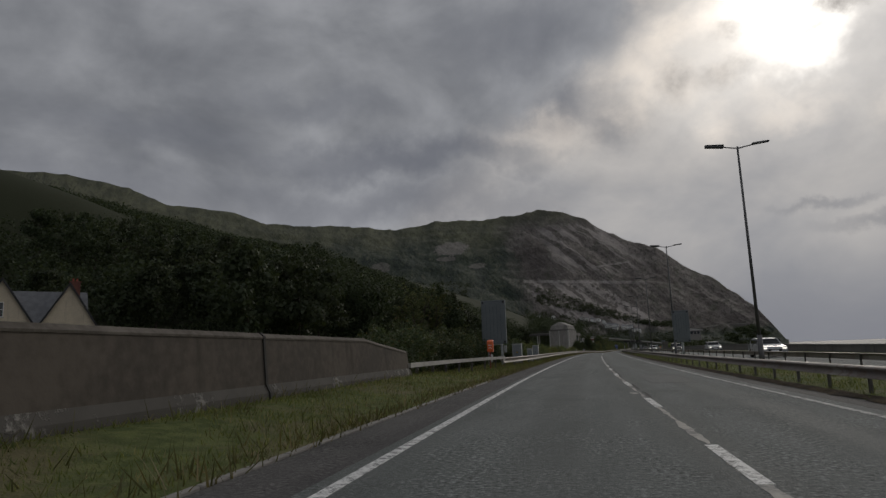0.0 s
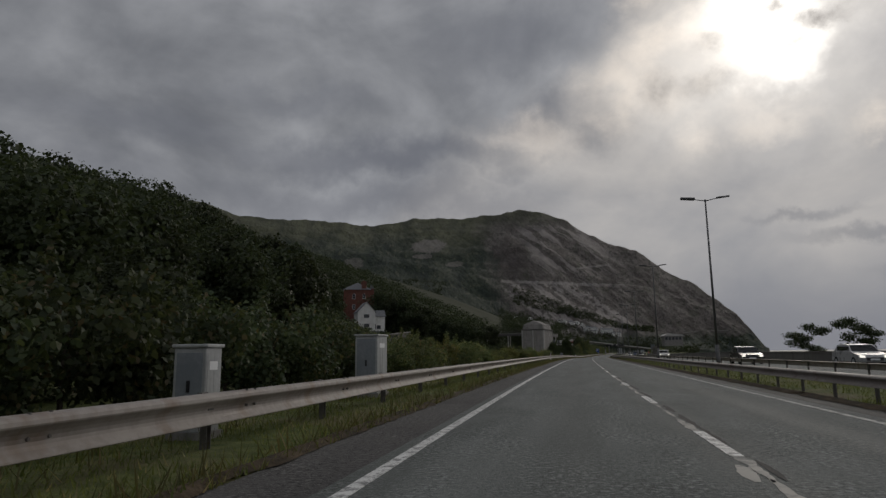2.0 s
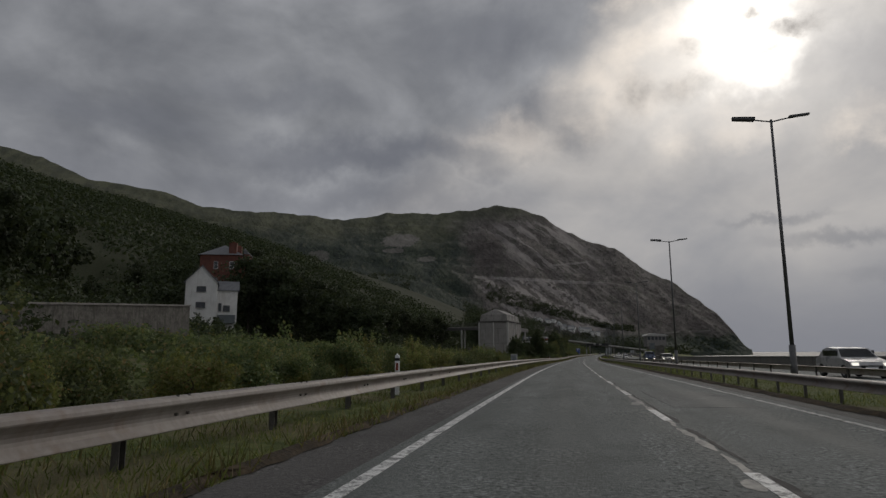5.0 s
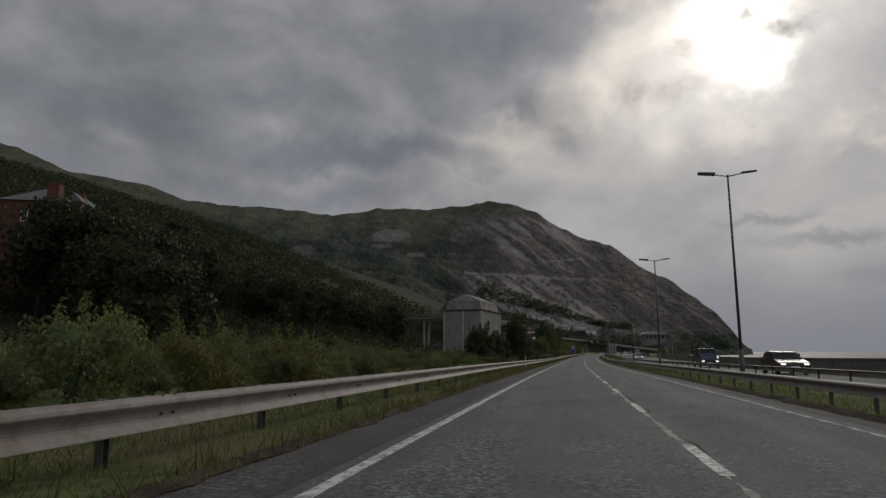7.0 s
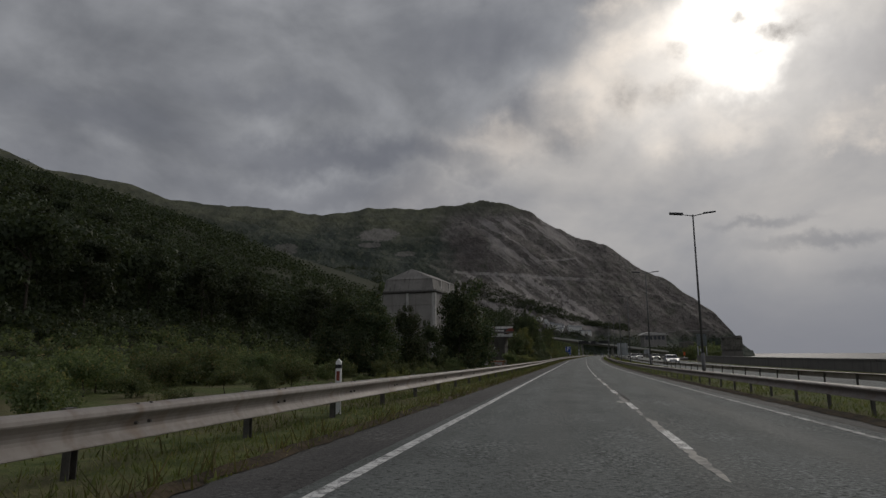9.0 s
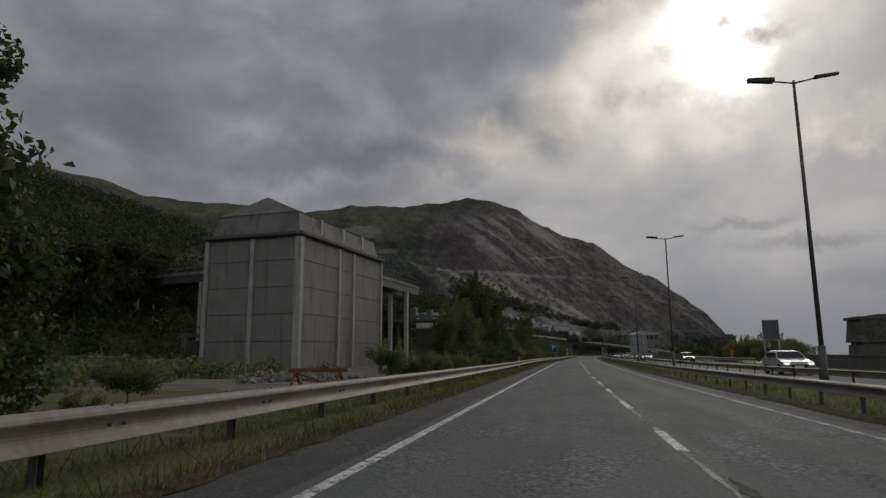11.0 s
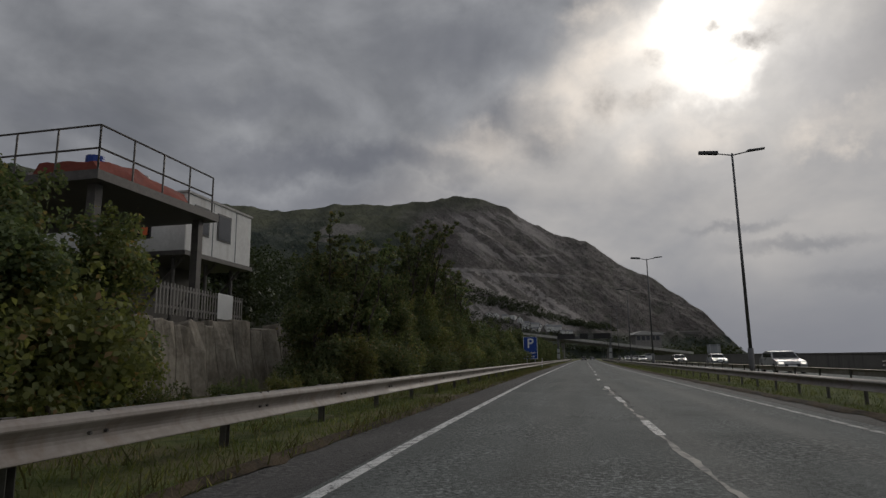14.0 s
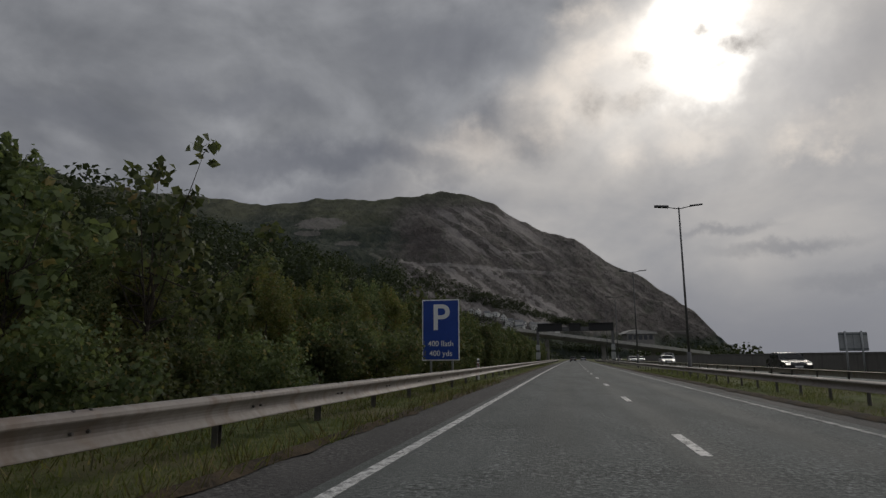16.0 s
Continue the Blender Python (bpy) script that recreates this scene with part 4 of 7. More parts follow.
def limb_mesh(name, trunk_top, trunk_r, blobs, seed, lean=0.0, twigs=0):
    """A tapered, bent trunk with limbs that reach into the clumps."""
    r = np.random.default_rng(seed)
    bm = bmesh.new()
    pts = [Vector((0, 0, -0.4))]
    for k in range(1, 5):
        pts.append(Vector((lean * k / 4 + 0.05 * r.normal(), 0.05 * r.normal(), trunk_top * k / 4)))
    for i in range(4):
        tube(pts[i], pts[i + 1], trunk_r * (1 - i * 0.2), trunk_r * (0.8 - i * 0.2), 7, bm)
    for b in blobs:
        c = Vector(b[:3])
        start = pts[2].lerp(pts[4], r.random())
        mid = start.lerp(c, 0.5) + Vector((0, 0, -0.06 * (c - start).length))
        tube(start, mid, trunk_r * 0.32, trunk_r * 0.2, 5, bm)
        tube(mid, c, trunk_r * 0.2, trunk_r * 0.06, 5, bm)
        for _ in range(twigs):
            d = Vector(r.normal(size=3)).normalized()
            d.z = abs(d.z) * 0.8 + 0.2
            tube(c, c + Vector((d.x * b[3], d.y * b[4], d.z * b[5])), trunk_r * 0.07, trunk_r * 0.02, 3, bm)
    return from_bm(name, bm, M_BARK)


def plant(name, label, category, group, height, blobs, count, size, mat, seed, trunk_r=0.14, shell=0.5, lean=0.0, twigs=0, droop=0.2):
    ob = thing(name, pose(0, 0, -500), label, category, group)
    part("trunk", limb_mesh("trunk", height * 0.62, trunk_r, blobs[:7] if name != "sapling" else blobs, seed, lean, twigs), None, ob)
    v, f = leaves(blobs, count, size, seed + 50, shell, droop)
    part("crown", cloud_mesh("crown", v, f, mat), None, ob)
    return ob


def wood_tree(seed):
    r = np.random.default_rng(seed)
    h = 12.0
    blobs = []
    for k in range(15):
        a, u = r.random() * 6.28, r.random()
        rr = 3.3 * math.sin(math.pi * (0.18 + 0.72 * u)) * (0.45 + 0.55 * r.random())
        blobs.append((rr * math.cos(a), rr * math.sin(a), h * (0.30 + 0.62 * u), 1.3 + 0.8 * r.random(), 1.3 + 0.8 * r.random(), 1.0 + 0.6 * r.random()))
    return plant("woodland_tree", "dark green broadleaf tree in dense hillside woodland", "tree", "hillside woodland", h, blobs, 2600, 0.50, M_LEAF_WOOD, seed, 0.22)


def hedge_shrub(seed, mat, label, group):
    r = np.random.default_rng(seed)
    blobs = [(r.normal() * 0.7, r.normal() * 0.7, 0.5 + 1.5 * r.random(), 0.45 + 0.35 * r.random(), 0.45 + 0.35 * r.random(), 0.4 + 0.35 * r.random()) for _ in range(13)]
    blobs += [(r.normal() * 0.6, r.normal() * 0.6, 2.1 + 0.5 * r.random(), 0.16, 0.16, 0.45) for _ in range(4)]
    return plant("shrub", label, "shrub", group, 2.4, blobs, 4600, 0.125, mat, seed, 0.05, 0.35, twigs=2)


def roadside_tree(seed, mat, count=13500, size=0.155):
    """Branches leafy to the ground, ragged leading shoots on top."""
    r = np.random.default_rng(seed)
    blobs = []
    for k in range(26):
        a, u = r.random() * 6.28, r.random()
        rr = 2.0 * math.sin(math.pi * (0.22 + 0.66 * u)) * (0.4 + 0.6 * r.random())
        blobs.append((rr * math.cos(a), rr * math.sin(a), 0.5 + 6.0 * u, 0.6 + 0.5 * r.random(), 0.6 + 0.5 * r.random(), 0.55 + 0.5 * r.random()))
    for _ in range(9):
        a = r.random() * 6.28
        rr = 1.3 * r.random()
        blobs.append((rr * math.cos(a), rr * math.sin(a), 6.4 + 1.3 * r.random(), 0.26, 0.26, 0.55))
    return plant("roadside_tree", "dense dark green broadleaf tree behind the crash barrier", "tree", "roadside trees", 7.6, blobs, count, size, mat, seed, 0.12, 0.4, twigs=3)


def open_tree(seed, h=9.5):
    """Several stems fanning out, leaf clusters along the branches and sky between them."""
    r = np.random.default_rng(seed)
    ob = thing("roadside_tree", pose(0, 0, -500), "tall open-crowned broadleaf tree with bare stems showing through", "tree", "roadside trees")
    bm = bmesh.new()
    clumps = []
    for k in range(7):
        a = k * 0.9 + r.random()
        out = 0.5 + 1.5 * r.random()
        top = h * (0.72 + 0.28 * r.random())
        p = Vector((0.15 * math.cos(a), 0.15 * math.sin(a), -0.3))
        for i in range(1, 7):
            u = i / 6
            q = Vector((out * u ** 1.3 * math.cos(a) + 0.12 * r.normal(), out * u ** 1.3 * math.sin(a) + 0.12 * r.normal(), top * u))
            r0 = 0.085 * (1.05 - u) + 0.012
            tube(p, q, r0 + 0.012, r0, 5, bm)
            if u > 0.35:
                for _ in range(5):
                    d = Vector((r.normal(), r.normal(), 0.35 + 0.5 * r.random())).normalized() * r.uniform(0.5, 1.35)
                    s = p.lerp(q, r.random())
                    e = s + d
                    tube(s, e, 0.018, 0.006, 3, bm)
                    clumps += [(*e, 0.20, 0.20, 0.15), (*(s + d * 0.6), 0.17, 0.17, 0.13)]
            p = q
        clumps.append((*p, 0.22, 0.22, 0.25))
    part("trunk", bm, M_BARK, ob)
    v, f = leaves(clumps, 8800, 0.145, seed + 50, 0.1)
    part("crown", cloud_mesh("crown", v, f, M_LEAF_HEDGE), None, ob)
    return ob


def sapling(seed):
    r = np.random.default_rng(seed)
    blobs = [(r.normal() * 0.75, r.normal() * 0.75, 2.0 + 2.6 * r.random(), 0.30, 0.30, 0.30) for _ in range(26)]
    return plant("sapling", "thin young tree with sparse leaves and open branches", "tree", "roadside saplings", 4.6, blobs, 900, 0.19, M_LEAF_HEDGE, seed, 0.06, 0.2, twigs=3)


WOOD = [wood_tree(s) for s in (11, 12, 13, 14, 15)]
HEDGE = [hedge_shrub(s, M_LEAF_HEDGE, "leafy green roadside shrub behind the barrier", "roadside shrubs") for s in (21, 22, 23)]
SHRUB = [hedge_shrub(s, M_LEAF_SHRUB, "yellow-green leafy roadside shrub behind the barrier", "roadside shrubs") for s in (31, 32)]
TALL = [roadside_tree(s, M_LEAF_HEDGE) for s in (41, 42, 43)]
DARK = [roadside_tree(s, M_LEAF_DARK) for s in (46, 47)]
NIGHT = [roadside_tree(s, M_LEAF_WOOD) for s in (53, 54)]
BUSH = [hedge_shrub(s, M_LEAF_DARK, "dark green leafy shrub behind the barrier", "roadside shrubs") for s in (24, 25)]
BRIGHT = [roadside_tree(s, M_LEAF_SHRUB) for s in (44, 45)]
DISTANT = [roadside_tree(s, M_LEAF_HEDGE, 4200, 0.28) for s in (48, 49)]
OPEN = [open_tree(s) for s in (71, 72)]
SAPLING = [sapling(s) for s in (51, 52)]
used = set()


def put(kinds, lat, y, scale, sz=1.0, z=None):
    """Stand one of the kinds on the ground; the first use of a kind moves the original."""
    k = kinds[int(RNG.integers(len(kinds)))]
    p = road(lat, y, hill(lat, y) - 0.05 if z is None else z)
    m = Matrix.Translation(p) @ Matrix.Rotation(RNG.random() * 6.28, 4, "Z")
    if k.name in used:
        ob = copy_thing(k, m)
    else:
        used.add(k.name)
        ob = k
        ob.matrix_basis = m
    ob.scale = (scale, scale, scale * sz)
    return ob


def in_house(lat, y):
    p = road(lat, y)
    return any((p.x - x) ** 2 + (p.y - yy) ** 2 < r * r for x, yy, r in ((-66, 62, 11), (-72, 249, 11), (-93, 285, 13)))


# the tree line as seen from the road: place on the road, bearings, rise over run
TREE_LINE = [
    (0, 0.0, (-1.9, -1.244, -1.093, -0.951, -0.779, -0.597, -0.463, -0.369, -0.213), (0.46, 0.344, 0.329, 0.304, 0.265, 0.214, 0.198, 0.141, 0.092)),
    (82, -4.2, (-1.36, -1.164, -1.037, -0.911, -0.817, -0.680, -0.575, -0.496), (1.2, 0.469, 0.454, 0.394, 0.325, 0.262, 0.209, 0.145)),
    (110, -4.9, (-1.33, -1.126, -0.988, -0.857, -0.732, -0.636, -0.567), (1.2, 0.408, 0.368, 0.329, 0.274, 0.226, 0.177)),
    (178, -5.7, (-1.30, -0.84, -0.803, -0.714, -0.645, -0.565, -0.478, -0.374, -0.295, -0.237, -0.181), (0.24, 0.24, 0.259, 0.250, 0.226, 0.188, 0.150, 0.114, 0.084, 0.069, 0.033)),
    (233, -5.3, (-1.28, -1.069, -0.989, -0.901, -0.814, -0.694, -0.580, -0.493, -0.409, -0.329, -0.270), (1.2, 0.353, 0.325, 0.315, 0.289, 0.235, 0.200, 0.152, 0.130, 0.109, 0.089)),
    (370, -2.1, (-0.677, -0.622, -0.546, -0.461, -0.339, -0.241, -0.147), (0.245, 0.238, 0.220, 0.200, 0.170, 0.140, 0.110)),
]


def tree_top(p, spread=2.5):
    """How high a wood may stand at a place."""
    top = 200.0
    for y0, x0, bearings, rises in TREE_LINE:
        run = p.y - y0
        if run > 12 and bearings[0] - 1.0 < (p.x - x0) / run < bearings[-1]:
            lo = min(float(np.interp((p.x - x0 + e) / run, bearings, rises)) for e in (-spread, 0, spread))
            top = min(top, elev(y0) + 1.15 + lo * run * (1 - 0.3 * spread / max(run, 30)))
    return top


# woodland on the slope: leave the lines of sight to the houses open
spots = []
tries = 0
while len(spots) < 330 and tries < 20000:
    tries += 1
    y = RNG.uniform(-30, 470)
    d = 30 + 120 * RNG.random() ** 1.4
    if y > -5 and math.hypot(d, y) < 97 and d > 0.58 * y:
        continue
    if 50 < y < 262 and d < max(28, 0.37 * (y - 50) + 4):
        continue
    if y >= 262 and d < (46 if y < 400 else 40):
        continue
    if in_house(-d, y) or any((y - b) ** 2 + (d - a) ** 2 < (4.0 + d * 0.02) ** 2 for a, b in spots):
        continue
    spots.append((d, y))
spots += [(62, 264), (66, 268), (70, 263), (66, 275), (60, 272), (73, 268), (56, 266)]
spots += [(32, 236), (35, 239), (39, 241), (42, 245), (45, 248), (48, 252), (37, 245)]
spots += [(34.5, 127), (38, 129), (37, 133), (41, 133), (45, 137), (48, 139), (43, 139), (52, 143), (56, 147), (62, 151), (66, 156), (43, 136), (46, 141), (50, 146), (45, 148), (54, 152), (49, 156), (58, 148), (60, 158)]
for d, y in spots:
    k = RNG.uniform(0.85, 1.25) * (1.35 if y > 120 else 1.0)
    p = road(-d, y, hill(-d, y))
    k = min(k, (tree_top(p, 3.0) - p.z) / (11.8 if 125 < y < 158 and d < 70 else 13.2))
    if k > 0.3:
        put(WOOD, -d, y, k, RNG.uniform(0.9, 1.1))

# the rest of the wood, too dense to count
def hillside_woods():
    r = np.random.default_rng(95)
    near, far_ones = [], []
    for _ in range(3800):
        y = r.uniform(-90, 640)
        d = 29 + 345 * r.random() ** 1.5
        if y > -5 and math.hypot(d, y) < 99 and d > 0.58 * y:
            continue
        if 30 < y < 265 and d < max(42 if y < 80 else 29, 0.37 * (y - 50) + 6):
            continue
        if (170 < y < 440 and d < 58) or (y > 440 and d < 44):
            continue
        if in_house(-d, y):
            continue
        s = r.uniform(2.4, 4.4) * (1.0 if d < 150 else 1.7)
        p = road(-d, y, hill(-d, y))
        top = (r.uniform(12.0, 20.0) if y > 120 else r.uniform(8.0, 14.0) if y > 75 else r.uniform(4.0, 8.0)) if d < 150 else r.uniform(4.0, 9.0)
        if d >= 150 and p.z + top > tree_top(p, s):
            if y < 200:
                continue
            top = 5.0
        if d < 150:
            if y > 105:
                top = r.uniform(0.75, 1.0) * min(24.0, tree_top(p, s) - p.z)
            top = min(top, tree_top(p, s) - p.z - 0.8)
            if top < 2.0:
                continue
            s = min(s, top * 0.45)
        (near if d < 150 else far_ones).append((p.x, p.y, p.z + top - s * 0.6, s, s, s * 0.8))
        if d < 150:
            near.append((p.x + r.normal(), p.y + r.normal(), p.z + top * 0.45, s * 0.9, s * 0.9, top * 0.4))
    for _ in range(1300):
        y, d = r.uniform(280, 640), r.uniform(70, 380)
        if d < 0.2 * (640 - y) or in_house(-d, y):
            continue
        s = r.uniform(3.5, 6.5)
        p = road(-d, y, hill(-d, y))
        far_ones.append((p.x, p.y, p.z + s * 0.4, s, s, s * 0.7))
    close = [b for b in near if b[0] > -62 and b[1] < 200]
    rest = [b for b in near if not (b[0] > -62 and b[1] < 200)]
    v, f = leaves(rest, 230000, 0.64, 96, 0.6)
    v3, f3 = leaves(close, 110000, 0.36, 94, 0.6)
    v, f = np.concatenate([v, v3]), np.concatenate([f, f3 + len(v)])
    v2, f2 = leaves(far_ones, 130000, 1.3, 97, 0.5)
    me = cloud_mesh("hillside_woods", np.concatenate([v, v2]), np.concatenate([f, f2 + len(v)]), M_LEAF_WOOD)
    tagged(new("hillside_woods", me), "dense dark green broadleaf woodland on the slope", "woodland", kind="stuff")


hillside_woods()


def scrub():
    r = np.random.default_rng(98)
    blobs = []
    for _ in range(2300):
        y = r.uniform(80, 350)
        d = r.uniform(15.5, 48) if y < 214 else r.uniform(18, 52)
        s = r.uniform(0.6, 1.1) * (1.0 if d < 24 or y > 214 else 1.5)
        if 138 < y < 216 and abs(d - 40) < 3:
            continue
        if y > 340 and d < 38:
            continue
        if 104 < y < 175 and d < 39:
            s *= 0.5
        p = road(-d, y, hill(-d, y))
        blobs.append((p.x, p.y, p.z + s * 0.5, s, s, s * 0.8))
    v, f = leaves(blobs, 230000, 0.28, 99, 0.55)
    tagged(new("scrub", cloud_mesh("scrub", v, f, M_LEAF_HEDGE)), "low green bramble and scrub on the rough ground", "scrub", kind="stuff")


scrub()

def underwood():
    """Dark undergrowth that fills the wood's edge."""
    r = np.random.default_rng(88)
    blobs = []
    for _ in range(2300):
        y = r.uniform(84, 440)
        near = 24 if y < 130 else 36 if y < 214 else 46 if y < 330 else 40
        d = r.uniform(near, near + 42)
        if in_house(-d, y) or 138 < y < 216 and abs(d - 40) < 3:
            continue
        s = r.uniform(1.1, 2.1)
        p = road(-d, y, hill(-d, y))
        if p.z + s > tree_top(p, s):
            continue
        blobs.append((p.x, p.y, p.z + s * 0.45, s * 1.2, s * 1.2, s))
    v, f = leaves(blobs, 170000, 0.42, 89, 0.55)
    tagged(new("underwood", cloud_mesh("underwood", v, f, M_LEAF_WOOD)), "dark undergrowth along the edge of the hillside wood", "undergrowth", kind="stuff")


underwood()

# young trees and tall hedge by the message sign
for y in np.arange(46, 78, 2.3):
    put(NIGHT, -RNG.uniform(11.5, 15), y, RNG.uniform(0.75, 1.0), RNG.uniform(0.80, 1.0) * (1.0 if y < 64 else 0.7))
for y in np.arange(28, 80, 2.6):
    put(BUSH if y < 80 else HEDGE, -RNG.uniform(8.6, 10), y, RNG.uniform(0.9, 1.2))
for lat, y, h in ((-11.2, 41.0, 5.2), (-11.4, 44.2, 5.9), (-11.0, 47.0, 5.8), (-11.8, 50.5, 5.6), (-11.5, 55.0, 5.2), (-12.0, 60.0, 5.4)):
    put(OPEN, lat, y, 0.62, h / 9.5 / 0.62)
# low mixed hedge
for y in np.arange(78, 214, 1.7):
    h = 0.74 if y < 106 else 0.36 if 110 < y < 124 else 0.60
    put(SHRUB if RNG.random() < 0.5 else HEDGE, -RNG.uniform(8.0, 10.0), y, RNG.uniform(0.55, 1.25) * h, RNG.uniform(0.85, 1.2))
    if RNG.random() < 0.7:
        put(HEDGE, -RNG.uniform(11, 15), y, RNG.uniform(0.85, 1.15) * h)
# trees standing alone before the quarry yard, bushes below the white house
for lat, y, h in ((-10.4, 304.5, 8.0), (-9.8, 308.0, 8.5), (-11.2, 311.0, 7.2), (-10.8, 306.5, 6.4)):
    put(DARK, lat, y, h / 7.6, 1.0)
for lat, y, h in ((-14.6, 285.5, 5.8), (-13.2, 288.0, 6.4), (-14.4, 291.0, 6.2), (-12.6, 294.0, 5.4), (-11.6, 297.5, 4.4)):
    put(DARK, lat, y, h / 7.6, 0.95)
for lat, y in ((-64, 236), (-67, 235), (-61, 237.5), (-70, 234), (-59, 240), (-73, 234.5), (-63, 240)):
    put(DARK, lat, y, 0.62, 0.9)
# scrub in the quarry yard
for y in np.arange(214, 316, 2.2):
    put(HEDGE, -RNG.uniform(15, 20), y, RNG.uniform(0.6, 0.9))
    put(HEDGE, -RNG.uniform(10, 16), y, RNG.uniform(0.30, 0.60))
    if RNG.random() < 0.6:
        put(SHRUB if RNG.random() < 0.4 else HEDGE, -RNG.uniform(7, 10), y, RNG.uniform(0.15, 0.32))
for lat, y, s in ((-8.6, 331.9, 0.62), (-8.2, 333.6, 0.42), (-9.0, 334.6, 0.4)):
    put(HEDGE, lat, y, s, 1.25)
for y in np.arange(334, 366, 1.3):
    put(HEDGE if RNG.random() < 0.7 else SHRUB, -RNG.uniform(7.0, 10.5), y, RNG.uniform(0.40, 0.62))
for y in np.arange(318, 330, 2.2):
    put(HEDGE, -RNG.uniform(6.6, 7.8), y, RNG.uniform(0.18, 0.30))
# tall trees close to the barrier, with the hedge between them
TOPS_Y = [349, 352, 355, 358, 361, 364, 368, 373, 377, 380.5, 383, 388, 394, 399, 404, 407, 411, 415, 419, 423, 428, 431, 435, 438, 443, 448, 455, 463, 470, 640]
TOPS_Z = [4.4, 5.3, 6.0, 4.6, 6.0, 8.6, 9.5, 10.0, 7.8, 6.2, 4.3, 4.0, 4.5, 4.8, 4.9, 5.2, 5.0, 4.6, 5.0, 5.2, 4.9, 4.8, 4.6, 3.6, 3.4, 3.4, 3.6, 4.3, 4.7, 6.0]
for y in np.arange(350, 470, 1.75):
    h = float(np.interp(y, TOPS_Y, TOPS_Z)) * RNG.uniform(0.88, 1.04)
    if 394.2 < y < 403.4:
        h *= 0.16
    k = min(h / 7.6, 0.62 + 0.3 * h / 7.6)
    put(DARK if 362 < y < 379 else BRIGHT if y > 438 and RNG.random() < 0.65 or RNG.random() < 0.25 else TALL, -7.0 - 2.0 * k - RNG.uniform(0, 1.6), y, k, h / 7.6 / k)
for y in np.arange(350, 462, 2.6):
    put(BUSH if y < 382 else SHRUB if RNG.random() < 0.3 else HEDGE, -RNG.uniform(7.1, 8.0), y, RNG.uniform(0.7, 1.0) * (0.40 if 392 < y < 403.2 else 1.0))
for lat, y, h in ((-8.2, 383.6, 3.6), (-8.9, 385.2, 3.9), (-8.0, 387.0, 3.8), (-8.8, 388.8, 4.0), (-8.2, 390.6, 3.9), (-9.2, 392.0, 4.0), (-8.6, 393.4, 3.8)):
    put(BRIGHT if y < 387 else TALL, lat, y, 0.62, h / 7.6 / 0.62)
for y in np.arange(446, 640, 3.2):
    put(DISTANT, -RNG.uniform(9, 11) if y > 472 else -RNG.uniform(14, 24), y, RNG.uniform(0.55, 0.8))
    put(DISTANT, -RNG.uniform(14, 26), y, RNG.uniform(0.7, 1.0))
for lat, y, h in ((-8.4, 405.5, 5.9), (-8.6, 408.5, 6.3), (-8.8, 412.0, 6.0), (-8.9, 418.0, 8.6), (-8.7, 420.6, 9.4), (-9.4, 423.0, 8.4), (-9.5, 434.7, 8.4), (-9.4, 431.0, 8.6), (-9.3, 379.0, 9.2), (-9.5, 372, 9.2), (-9.2, 366, 8.2)):
    put(OPEN, lat, y, 0.72 * h / 9.5 + 0.28, h / 9.5 / (0.72 * h / 9.5 + 0.28))
for lat, y, s in ((-8.4, 449.6, 1.15), (-8.6, 446.4, 0.9), (-15.5, 453.5, 1.2)):
    put(SAPLING, lat, y, s)
# dark scrub between the hedge and the lane wall
for y in np.arange(108, 138, 2.8):
    put(BUSH, -RNG.uniform(13, 26), y, RNG.uniform(0.5, 0.7))
# bushes on the shore by the lay-by
for y in np.arange(390, 428, 2.4):
    put(HEDGE, RNG.uniform(26, 30), y, RNG.uniform(1.0, 1.5), z=0.0)


def pine(m, seed):
    """Wind-bent pine: flat plates of needles on a leaning trunk."""
    r = np.random.default_rng(seed)
    blobs = []
    for k in range(11):
        z = 2.6 + 3.6 * (k / 10)
        blobs.append((r.normal() * 1.25 + 0.12 * z, r.normal() * 1.0, z, r.uniform(0.9, 1.5), r.uniform(0.9, 1.3), r.uniform(0.42, 0.62)))
    ob = plant("wind_bent_pine", "dark flat-topped pine bent by the sea wind behind the wall", "tree", "shore pines", 6.4, blobs, 4200, 0.20, M_LEAF_WOOD, seed, 0.16, 0.2, 0.7, 2)
    ob.matrix_basis = m


pine(road_pose(30.2, 136, -1.9, 20), 61)
pine(road_pose(31.4, 151, -2.0, 200), 66)


